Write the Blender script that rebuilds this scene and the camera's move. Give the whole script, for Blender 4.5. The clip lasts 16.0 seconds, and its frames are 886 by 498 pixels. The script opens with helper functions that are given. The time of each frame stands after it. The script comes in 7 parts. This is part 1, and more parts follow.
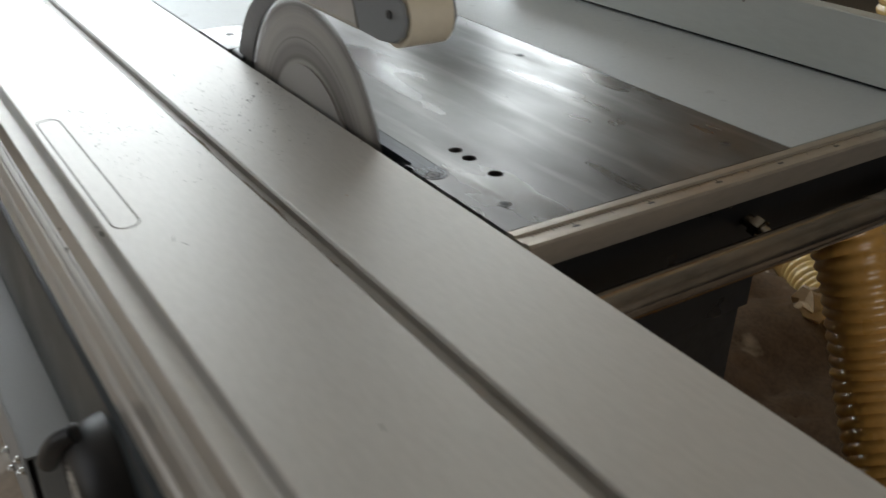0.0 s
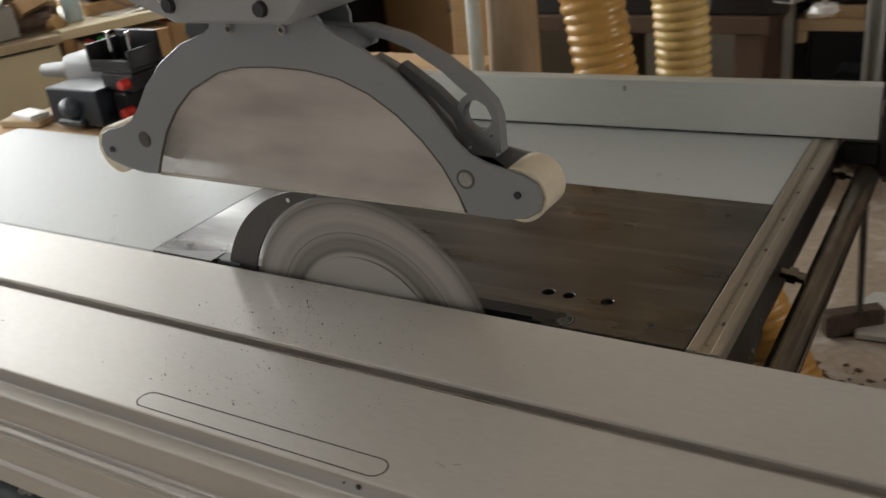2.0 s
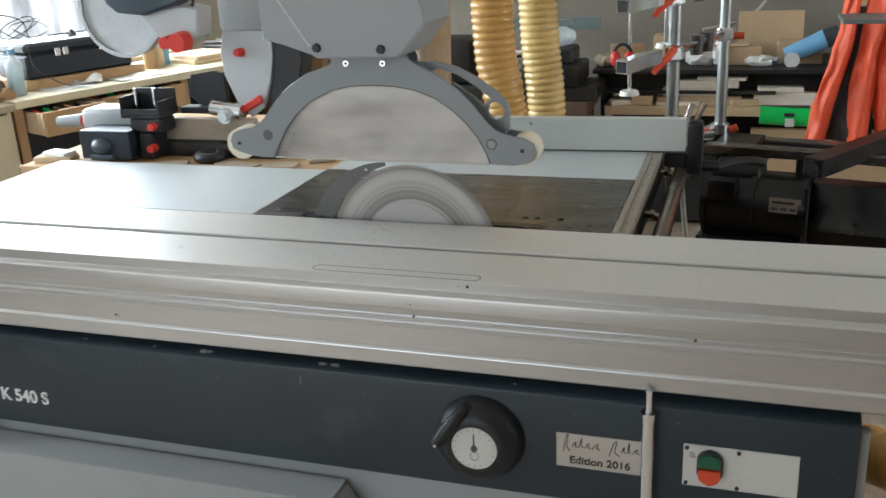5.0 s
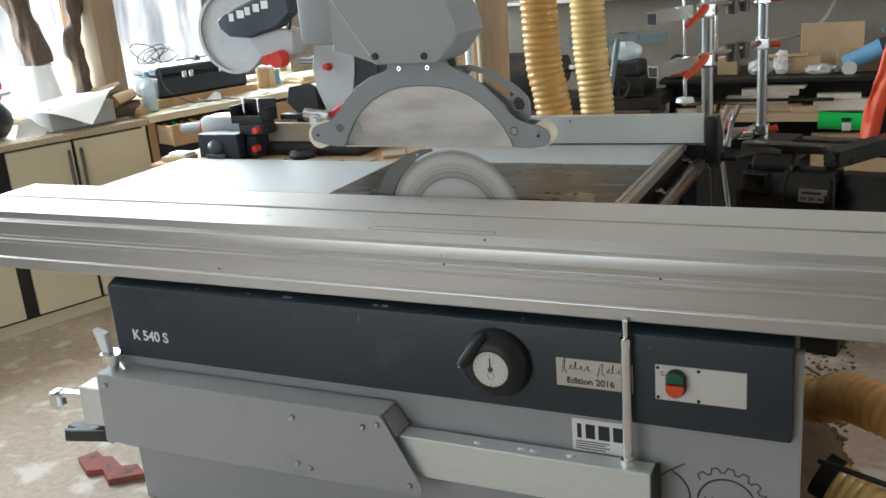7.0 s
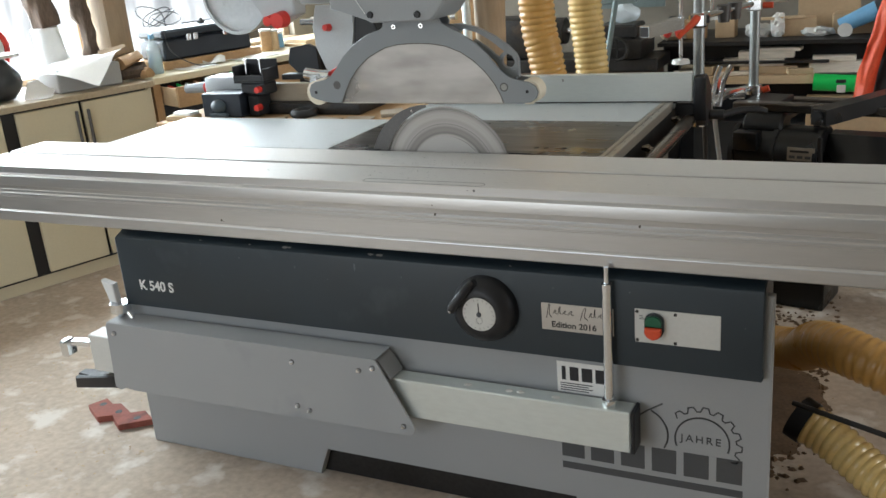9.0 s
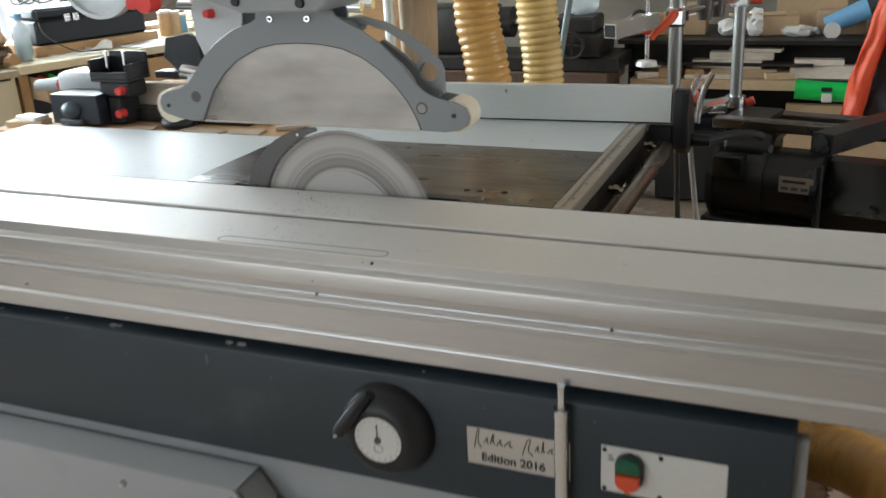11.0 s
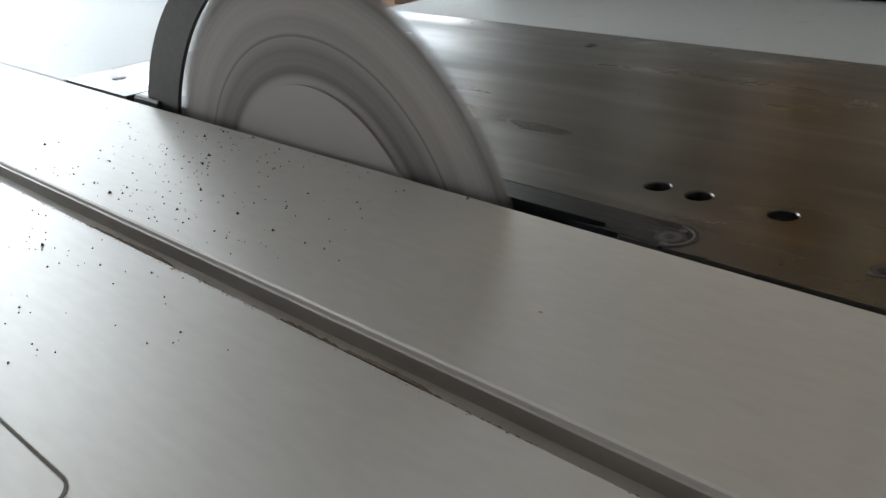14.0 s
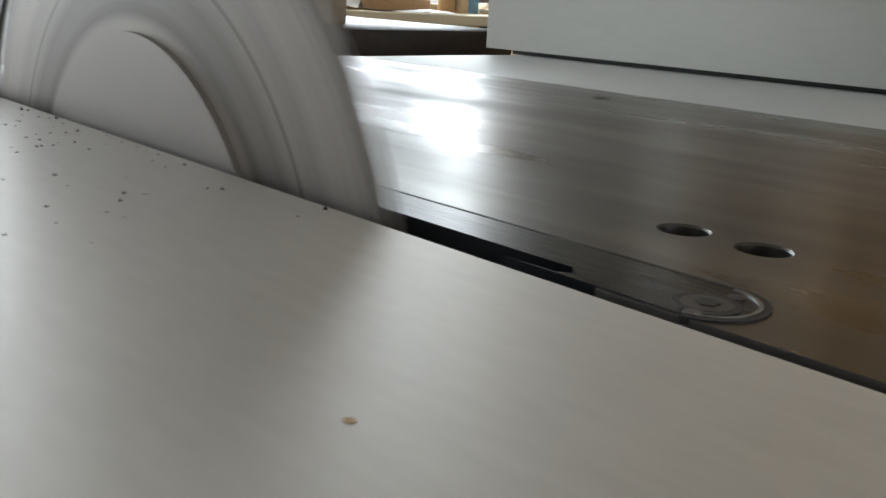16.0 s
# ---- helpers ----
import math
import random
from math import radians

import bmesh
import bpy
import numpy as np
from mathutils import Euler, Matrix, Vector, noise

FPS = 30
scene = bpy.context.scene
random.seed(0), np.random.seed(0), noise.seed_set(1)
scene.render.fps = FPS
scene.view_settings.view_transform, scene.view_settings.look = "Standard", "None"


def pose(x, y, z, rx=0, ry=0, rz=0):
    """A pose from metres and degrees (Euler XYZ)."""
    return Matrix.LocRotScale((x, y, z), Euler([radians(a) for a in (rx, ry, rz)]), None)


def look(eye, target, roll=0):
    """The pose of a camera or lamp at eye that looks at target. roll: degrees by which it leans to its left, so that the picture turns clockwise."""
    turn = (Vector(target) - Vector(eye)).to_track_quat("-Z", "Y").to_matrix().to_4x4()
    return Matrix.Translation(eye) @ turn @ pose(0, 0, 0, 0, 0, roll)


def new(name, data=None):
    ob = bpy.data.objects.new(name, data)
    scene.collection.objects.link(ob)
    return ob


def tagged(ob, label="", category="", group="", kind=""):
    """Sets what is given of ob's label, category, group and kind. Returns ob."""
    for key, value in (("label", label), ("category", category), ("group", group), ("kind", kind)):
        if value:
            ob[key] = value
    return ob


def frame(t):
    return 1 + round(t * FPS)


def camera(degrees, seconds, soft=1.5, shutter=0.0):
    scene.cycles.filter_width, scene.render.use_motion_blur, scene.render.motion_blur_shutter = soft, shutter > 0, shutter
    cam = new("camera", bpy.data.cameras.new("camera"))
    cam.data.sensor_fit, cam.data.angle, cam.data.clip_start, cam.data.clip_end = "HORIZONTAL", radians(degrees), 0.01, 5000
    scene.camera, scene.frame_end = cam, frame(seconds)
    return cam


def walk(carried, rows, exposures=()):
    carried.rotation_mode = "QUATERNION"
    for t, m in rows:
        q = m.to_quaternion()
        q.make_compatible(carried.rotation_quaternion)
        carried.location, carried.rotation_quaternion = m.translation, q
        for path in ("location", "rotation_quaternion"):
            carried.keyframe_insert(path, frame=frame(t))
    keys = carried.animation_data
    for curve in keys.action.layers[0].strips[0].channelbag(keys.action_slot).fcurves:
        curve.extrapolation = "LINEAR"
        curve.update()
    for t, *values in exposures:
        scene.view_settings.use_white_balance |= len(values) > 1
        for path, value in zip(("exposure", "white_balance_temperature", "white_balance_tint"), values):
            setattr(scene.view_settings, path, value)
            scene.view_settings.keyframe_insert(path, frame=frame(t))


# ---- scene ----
cam = camera(51.0, 16.0, 1.5, 0.5)
PATH = [
    (0, (1.049, -0.483, 1.293), (-0.411, 0.5, 0.342), 1.3),
    (0.5, (1.015, -0.640, 1.395), (-0.345, 0.429, 0.393), -1.3),
    (1, (0.922, -0.689, 1.442), (-0.344, 0.508, 0.461), -5.5),
    (1.5, (0.879, -0.688, 1.42), (-0.36, 0.575, 0.487), -6.4),
    (2, (0.691, -0.843, 1.438), (-0.299, 0.676, 0.594), -6.7),
    (2.3, (0.641, -0.936, 1.423), (-0.197, 0.691, 0.616), -4.9),
    (2.5, (0.612, -1.01, 1.416), (-0.121, 0.671, 0.617), -4.1),
    (3, (0.544, -1.176, 1.442), (0.143, 0.616, 0.65), -1.1),
    (3.5, (0.562, -1.338, 1.465), (0.263, 0.485, 0.699), -1.0),
    (4, (0.661, -1.466, 1.478), (0.303, 0.361, 0.746), -1.7),
    (4.4, (0.703, -1.57, 1.499), (0.203, 0.234, 0.795), -2.8),
    (4.5, (0.712, -1.626, 1.504), (0.179, 0.173, 0.812), -2.8),
    (5, (0.682, -1.793, 1.492), (0.075, -0.003, 0.835), -2.8),
    (7.5, (1.092, -2.229, 1.483), (0.222, -0.526, 0.899), -5.0),
    (8, (1.109, -2.272, 1.477), (0.235, -0.577, 0.876), -5.1),
    (10.5, (1.018, -1.85, 1.454), (0.244, -0.144, 0.754), -3.6),
    (11, (0.893, -1.563, 1.42), (0.145, 0.157, 0.727), -3.1),
    (11.5, (0.81, -1.22, 1.38), (0.042, 0.476, 0.651), -1.6),
    (12, (0.692, -0.925, 1.339), (-0.071, 0.757, 0.573), 1.5),
    (12.5, (0.675, -0.682, 1.257), (-0.337, 0.863, 0.49), 0.7),
    (13, (0.615, -0.504, 1.167), (-0.591, 0.875, 0.367), -0.3),
    (13.5, (0.545, -0.408, 1.107), (-0.719, 0.903, 0.281), -2.5),
    (14, (0.516, -0.369, 1.086), (-0.796, 0.901, 0.270), -3.9),
    (14.5, (0.468, -0.331, 1.056), (-0.872, 0.923, 0.260), -3.5),
    (15, (0.42, -0.28, 1.013), (-0.936, 1.025, 0.337), -0.8),
    (15.5, (0.397, -0.223, 0.974), (-0.96, 1.133, 0.407), 3.0),
    (16, (0.392, -0.171, 0.957), (-1.005, 1.157, 0.425), 3.1),
]
EXPOSURES = [(0.0, -0.50, 6650, 10), (1.5, -0.23, 6850, 10), (2.0, -0.28, 7150, 13), (3.0, 0.31, 7350, 13), (3.5, 0.80, 6750, 12), (4.0, 1.10, 6200, 7), (4.5, 1.02, 6150, 7), (5.0, 0.65, 6150, 7), (8.0, 0.54, 6250, 7), (10.5, 0.58, 6280, 8), (11.5, 0.56, 6280, 8), (12.0, 0.62, 6280, 8), (12.5, 0.57, 6280, 8), (13.0, 0.02, 6150, 10), (13.5, -0.18, 6200, 10), (14.0, -0.30, 6400, 10), (15.0, -0.32, 6700, 10), (15.5, -0.30, 6700, 11), (16.0, -0.12, 6550, 10)]
walk(cam, [(t, look(eye, target, roll)) for t, eye, target, roll in PATH], EXPOSURES)


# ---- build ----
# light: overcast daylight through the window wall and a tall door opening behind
world = bpy.data.worlds.new("sky")
scene.world = world
world.use_nodes = True
_n = world.node_tree.nodes
sky = _n.new("ShaderNodeTexSky")
sky.sky_type = "NISHITA"
sky.sun_disc = False
sky.sun_elevation, sky.sun_rotation = radians(38), radians(250)
world.node_tree.links.new(sky.outputs[0], _n["Background"].inputs[0])
_n["Background"].inputs[1].default_value = 0.10

sun_data = bpy.data.lights.new("sun", "SUN")
sun_data.energy, sun_data.angle, sun_data.color = 0.8, radians(12), (1.0, 0.95, 0.88)
sun_ob = new("sun", sun_data)
sun_ob.matrix_world = look((-6, 2, 6), (0, 0, 0.8))

# the window wall runs along this line, seen from above
WALL_P = Vector((-3.05, 0.95, 0))
WALL_D = Vector((0.36, 0.933, 0)).normalized()
WALL_N = Vector((WALL_D.y, -WALL_D.x, 0))      # into the room


def area(name, eye, target, sx, sy, power, color=(1, 1, 1)):
    data = bpy.data.lights.new(name, "AREA")
    data.shape, data.size, data.size_y, data.energy, data.color = "RECTANGLE", sx, sy, power, color
    ob = new(name, data)
    ob.matrix_world = look(eye, target)
    return ob


_c = WALL_P + WALL_D * -0.22 + Vector((0, 0, 1.66)) - WALL_N * 0.18
area("window_daylight", _c, _c + WALL_N, 4.2, 1.45, 235, (0.85, 0.94, 1.0))
# fill lamp added at the unseen side wall to brighten the far floor
area("side_fill_light", (5.92, 0.9, 1.85), (0, 0.9, 0.9), 3.2, 1.3, 80, (0.99, 0.98, 0.97))
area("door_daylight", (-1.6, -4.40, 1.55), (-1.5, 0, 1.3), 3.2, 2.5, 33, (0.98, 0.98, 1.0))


# ---- materials ----
def mat(name, color, rough=0.5, metal=0.0, vary=0.12, scale=6.0, fine=60.0, bump=0.0, stretch=(1, 1, 1), rvary=0.1,
        second=None, amount=0.0, spots=5.0, coat=0.0, trans=0.0, alpha=1.0, ior=1.45):
    """A surface with variation at two scales; `second` is a stain or wear colour that covers `amount` of it."""
    m = bpy.data.materials.new(name)
    m.use_nodes = True
    nt = m.node_tree
    bs = nt.nodes["Principled BSDF"]
    tc = nt.nodes.new("ShaderNodeTexCoord")
    mp = nt.nodes.new("ShaderNodeMapping")
    mp.inputs["Scale"].default_value = stretch
    nt.links.new(tc.outputs["Object"], mp.inputs[0])

    def noise_node(s, d=4.0):
        n = nt.nodes.new("ShaderNodeTexNoise")
        n.inputs["Scale"].default_value, n.inputs["Detail"].default_value = s, d
        nt.links.new(mp.outputs[0], n.inputs["Vector"])
        return n.outputs["Fac"]

    big, small = noise_node(scale), noise_node(fine, 3.0)
    add = nt.nodes.new("ShaderNodeMath")
    add.operation = "ADD"
    nt.links.new(big, add.inputs[0])
    nt.links.new(small, add.inputs[1])
    rng = nt.nodes.new("ShaderNodeMapRange")
    rng.inputs["From Min"].default_value, rng.inputs["From Max"].default_value = 0.6, 1.4
    rng.inputs["To Min"].default_value, rng.inputs["To Max"].default_value = 1 - vary, 1 + vary
    nt.links.new(add.outputs[0], rng.inputs["Value"])
    mul = nt.nodes.new("ShaderNodeMix")
    mul.data_type, mul.blend_type = "RGBA", "MULTIPLY"
    mul.inputs["Factor"].default_value = 1.0
    mul.inputs["A"].default_value = (*color, 1)
    nt.links.new(rng.outputs[0], mul.inputs["B"])
    out = mul.outputs["Result"]
    if second:
        st = noise_node(spots, 6.0)
        ramp = nt.nodes.new("ShaderNodeMapRange")
        edge = 0.72 - 0.42 * amount
        ramp.inputs["From Min"].default_value, ramp.inputs["From Max"].default_value = edge, edge + 0.12
        nt.links.new(st, ramp.inputs["Value"])
        mix = nt.nodes.new("ShaderNodeMix")
        mix.data_type = "RGBA"
        nt.links.new(ramp.outputs[0], mix.inputs["Factor"])
        nt.links.new(out, mix.inputs["A"])
        mix.inputs["B"].default_value = (*second, 1)
        out = mix.outputs["Result"]
    nt.links.new(out, bs.inputs["Base Color"])
    rr = nt.nodes.new("ShaderNodeMapRange")
    rr.inputs["From Min"].default_value, rr.inputs["From Max"].default_value = 0.3, 0.7
    rr.inputs["To Min"].default_value, rr.inputs["To Max"].default_value = max(0.02, rough - rvary), min(1.0, rough + rvary)
    nt.links.new(big, rr.inputs["Value"])
    nt.links.new(rr.outputs[0], bs.inputs["Roughness"])
    bs.inputs["Metallic"].default_value = metal
    bs.inputs["Coat Weight"].default_value = coat
    bs.inputs["Transmission Weight"].default_value = trans
    bs.inputs["IOR"].default_value = ior
    bs.inputs["Alpha"].default_value = alpha
    if bump:
        bp = nt.nodes.new("ShaderNodeBump")
        bp.inputs["Strength"].default_value, bp.inputs["Distance"].default_value = min(1.0, bump), 0.002
        nt.links.new(add.outputs[0], bp.inputs["Height"])
        nt.links.new(bp.outputs[0], bs.inputs["Normal"])
    return m


ALU = mat("anodised_aluminium", (0.62, 0.602, 0.572), 0.47, 0.42, 0.06, 3, 220, 0.03, (0.25, 1, 1), 0.05, (0.50, 0.48, 0.45), 0.12, 7)
ALU_SHADE = mat("shaded_flank_aluminium", (0.53, 0.532, 0.53), 0.33, 0.88, 0.06, 3, 160, 0.03, (0.08, 1, 1), 0.06)
ALU_PALE = mat("milled_fence_aluminium", (0.58, 0.60, 0.58), 0.42, 0.3, 0.05, 3, 180, 0.02, (0.2, 1, 1), 0.05)
PALE_TABLE = mat("pale_grey_table_coating", (0.50, 0.53, 0.54), 0.48, 0.12, 0.05, 2.5, 150, 0.02, (1, 1, 1), 0.05, (0.40, 0.42, 0.43), 0.14, 26)
GREY_PAINT = mat("light_grey_machine_paint", (0.335, 0.345, 0.35), 0.42, 0.0, 0.05, 3, 400, 0.05, (1, 1, 1), 0.06, (0.27, 0.28, 0.29), 0.10, 4)
HOOD_GREY = mat("grey_guard_plastic", (0.235, 0.25, 0.262), 0.40, 0.0, 0.06, 4, 300, 0.03, (1, 1, 1), 0.06, (0.36, 0.36, 0.35), 0.06, 14)
ARM_GREY = mat("grey_arm_paint", (0.30, 0.315, 0.325), 0.42, 0.0, 0.05, 3, 300, 0.03)
ANTHRA = mat("anthracite_powder_coat", (0.019, 0.029, 0.037), 0.42, 0.0, 0.22, 5, 700, 0.14, (1, 1, 1), 0.08, (0.034, 0.045, 0.053), 0.24, 7)
BLACK = mat("black_plastic", (0.014, 0.014, 0.016), 0.42, 0.0, 0.15, 6, 300, 0.05)
LABEL_METAL = mat("dirty_label_metal", (0.30, 0.265, 0.22), 0.5, 0.2, 0.15, 8, 120)
BLACK_METAL = mat("black_machine_paint", (0.007, 0.007, 0.0075), 0.33, 0.0, 0.25, 5, 90, 0.06, (1, 1, 1), 0.10, (0.03, 0.027, 0.024), 0.08, 7)
DARK_IRON = mat("dark_worn_iron", (0.032, 0.030, 0.029), 0.45, 0.5, 0.3, 4, 70, 0.15, (1, 1, 1), 0.1, (0.10, 0.07, 0.05), 0.2, 6)
GROOVE = mat("grey_groove_metal", (0.42, 0.40, 0.375), 0.42, 0.5, 0.15, 8, 120, 0.05, (0.2, 1, 1), 0.08)
BAR_STEEL = mat("tarnished_round_bar", (0.30, 0.265, 0.225), 0.26, 0.95, 0.35, 4, 90, 0.1, (1, 0.35, 1), 0.10, (0.40, 0.33, 0.26), 0.30, 6)
CHROME = mat("bright_zinc_steel", (0.76, 0.78, 0.80), 0.18, 1.0, 0.06, 4, 120, 0.02)
DULL_ZINC = mat("dull_zinc_tube", (0.31, 0.325, 0.318), 0.36, 0.85, 0.12, 3, 90, 0.03, (1, 1, 0.3), 0.06)
GALV = mat("galvanised_tube", (0.70, 0.745, 0.725), 0.36, 0.55, 0.06, 3, 90, 0.03, (0.3, 1, 1), 0.06)
KNIFE = mat("riving_knife_steel", (0.12, 0.116, 0.115), 0.40, 0.85, 0.12, 8, 200, 0.05, (1, 1, 1), 0.08)
CREAM = mat("cream_roller_plastic", (0.76, 0.69, 0.55), 0.42, 0.0, 0.06, 6, 120, 0.03, (1, 1, 1), 0.06, (0.62, 0.54, 0.40), 0.15, 12)
INSERT = mat("blued_insert_steel", (0.024, 0.028, 0.033), 0.34, 0.6, 0.25, 5, 120, 0.1, (0.4, 2, 1), 0.1, (0.09, 0.10, 0.11), 0.2, 8)
RED = mat("red_plastic", (0.55, 0.035, 0.025), 0.38, 0.0, 0.08, 6, 150)
BLACK_SOFT = mat("dark_grey_plastic", (0.035, 0.040, 0.046), 0.45, 0.0, 0.1, 5, 200, 0.03)
RED_ORANGE = mat("red_orange_grip", (0.62, 0.075, 0.025), 0.38, 0.0, 0.08, 6, 120)
ORANGE = mat("orange_work_cloth", (0.86, 0.12, 0.05), 0.48, 0.0, 0.14, 6, 120, 0.5, (1, 1, 1), 0.05, (0.60, 0.07, 0.03), 0.2, 5)
GREEN = mat("green_plastic", (0.015, 0.55, 0.10), 0.38, 0.0, 0.08, 6, 120)
DARK_GREEN = mat("dark_green_button", (0.012, 0.10, 0.05), 0.35, 0.0, 0.05)
WHITE = mat("white_plastic", (0.74, 0.75, 0.74), 0.40, 0.0, 0.04, 5, 100)
OFF_WHITE = mat("off_white_plate", (0.62, 0.62, 0.59), 0.45, 0.1, 0.05, 5, 120)
PAPER = mat("white_paper", (0.80, 0.79, 0.76), 0.7, 0.0, 0.04, 5, 120)
INK = mat("printed_ink", (0.02, 0.02, 0.022), 0.5, 0.0, 0.05)
GREY_INK = mat("dark_grey_print", (0.075, 0.078, 0.082), 0.5, 0.0, 0.05)
BRUSHED = mat("brushed_name_plate", (0.56, 0.54, 0.51), 0.36, 0.6, 0.05, 3, 180, 0.02, (0.3, 1, 1))
WOOD = mat("raw_softwood", (0.47, 0.30, 0.155), 0.68, 0.0, 0.16, 5, 60, 0.25, (0.25, 2.0, 2.0), 0.08, (0.33, 0.19, 0.09), 0.16, 6)
WOOD_PALE = mat("pale_sawn_wood", (0.58, 0.44, 0.28), 0.72, 0.0, 0.14, 5, 60, 0.25, (0.3, 2.0, 2.0), 0.06, (0.42, 0.28, 0.15), 0.14, 6)
POST_WOOD = mat("debarked_post_wood", (0.36, 0.265, 0.175), 0.7, 0.0, 0.18, 4, 50, 0.3, (2.0, 2.0, 0.25), 0.06, (0.28, 0.17, 0.09), 0.18, 5)
BARK = mat("brown_bark", (0.105, 0.075, 0.056), 0.9, 0.0, 0.5, 9, 60, 0.9, (2.0, 2.0, 0.4), 0.05)
CREAM_DOOR = mat("cream_cabinet_board", (0.66, 0.59, 0.42), 0.5, 0.0, 0.04, 3, 120, 0.02, (1, 1, 1), 0.05, (0.55, 0.47, 0.32), 0.06, 5)
BENCH_TOP = mat("worn_bench_board", (0.44, 0.36, 0.25), 0.6, 0.0, 0.18, 4, 70, 0.2, (1, 1, 1), 0.08, (0.62, 0.58, 0.50), 0.22, 6)
HOSE_AMBER = mat("amber_polyurethane_hose", (0.58, 0.32, 0.09), 0.30, 0.0, 0.10, 4, 90, 0.05, (1, 1, 1), 0.06, (0.56, 0.31, 0.09), 0.18, 5, coat=0.3)
HOSE_CLEAR = mat("yellowed_clear_hose", (0.74, 0.53, 0.21), 0.26, 0.0, 0.10, 4, 90, 0.05, (1, 1, 1), 0.06, coat=0.4)
FLOOR = mat("dusty_concrete", (0.47, 0.385, 0.305), 0.85, 0.0, 0.24, 2.4, 40, 0.6, (1, 1, 1), 0.06, (0.66, 0.605, 0.54), 0.42, 8)
CHIPS = mat("saw_chips", (0.48, 0.36, 0.23), 0.9, 0.0, 0.25, 20, 90)
GROOVE_DIRT = mat("packed_brown_dust", (0.17, 0.125, 0.09), 0.95, 0.0, 0.35, 60, 400, 0.2, (1, 1, 1), 0.03, (0.05, 0.035, 0.028), 0.3, 90)
DARK_CHIPS = mat("dark_saw_dust", (0.018, 0.015, 0.014), 0.95, 0.0, 0.25, 20, 90)
WALL = mat("beige_plaster", (0.235, 0.208, 0.168), 0.85, 0.0, 0.08, 1.5, 30, 0.2, (1, 1, 1), 0.05, (0.32, 0.26, 0.18), 0.12, 3)
CEILING = mat("dim_board_ceiling", (0.47, 0.43, 0.37), 0.85, 0.0, 0.08, 2, 30, 0.1)
BLUE_LIGHT = mat("light_blue_plastic", (0.16, 0.36, 0.56), 0.4, 0.0, 0.08, 5, 90)
NAVY_CASE = mat("blue_black_plastic", (0.014, 0.019, 0.028), 0.42, 0.0, 0.15, 5, 200, 0.04)
TEAL = mat("dark_teal_casing", (0.035, 0.05, 0.062), 0.38, 0.0, 0.08)
CARDBOARD = mat("brown_cardboard", (0.46, 0.33, 0.20), 0.8, 0.0, 0.08, 5, 60, 0.1)
SAW_BLUE = mat("grey_green_sheet_metal", (0.16, 0.20, 0.20), 0.4, 0.3, 0.1)
CABLE = mat("pale_cable_sheath", (0.40, 0.36, 0.30), 0.5, 0.0, 0.05)
RUST = mat("rusty_red_iron", (0.28, 0.085, 0.06), 0.75, 0.1, 0.25, 9, 80, 0.4, (1, 1, 1), 0.05, (0.16, 0.05, 0.04), 0.3, 14)
SIGN_WATER = mat("pale_blue_bottle", (0.22, 0.58, 0.72), 0.15, 0.0, 0.05, coat=0.3)


def blade_material():
    """Spinning steel: rings of differing polish about the arbor."""
    m = bpy.data.materials.new("ringed_saw_steel")
    m.use_nodes = True
    nt = m.node_tree
    bs = nt.nodes["Principled BSDF"]
    tc = nt.nodes.new("ShaderNodeTexCoord")
    sep = nt.nodes.new("ShaderNodeSeparateXYZ")
    nt.links.new(tc.outputs["Object"], sep.inputs[0])
    comb = nt.nodes.new("ShaderNodeCombineXYZ")
    nt.links.new(sep.outputs["X"], comb.inputs["X"])
    nt.links.new(sep.outputs["Z"], comb.inputs["Z"])
    ln = nt.nodes.new("ShaderNodeVectorMath")
    ln.operation = "LENGTH"
    nt.links.new(comb.outputs[0], ln.inputs[0])
    dv = nt.nodes.new("ShaderNodeMath")
    dv.operation = "DIVIDE"
    dv.inputs[1].default_value = 0.20
    nt.links.new(ln.outputs["Value"], dv.inputs[0])
    rp = nt.nodes.new("ShaderNodeValToRGB")
    stops = ((0.56, 0.45), (0.585, 0.20), (0.62, 0.30), (0.66, 0.26), (0.703, 0.40), (0.709, 0.18), (0.718, 0.42), (0.77, 0.38),
             (0.80, 0.47), (0.86, 0.44), (0.90, 0.36), (0.915, 0.25), (0.93, 0.38), (0.97, 0.30))
    el = rp.color_ramp.elements
    while len(el) < len(stops):
        el.new(0.5)
    for e, (p, v) in zip(el, stops):
        e.position, e.color = p, (v * 0.84, v * 0.79, v * 0.745, 1)
    nt.links.new(dv.outputs[0], rp.inputs[0])
    nz = nt.nodes.new("ShaderNodeTexNoise")
    nz.inputs["Scale"].default_value = 260.0
    nt.links.new(ln.outputs["Value"], nz.inputs["Vector"])
    mx = nt.nodes.new("ShaderNodeMix")
    mx.data_type, mx.blend_type = "RGBA", "OVERLAY"
    mx.inputs["Factor"].default_value = 0.12
    nt.links.new(rp.outputs[0], mx.inputs["A"])
    nt.links.new(nz.outputs["Fac"], mx.inputs["B"])
    nt.links.new(mx.outputs["Result"], bs.inputs["Base Color"])
    bs.inputs["Metallic"].default_value, bs.inputs["Roughness"].default_value = 0.55, 0.42
    return m


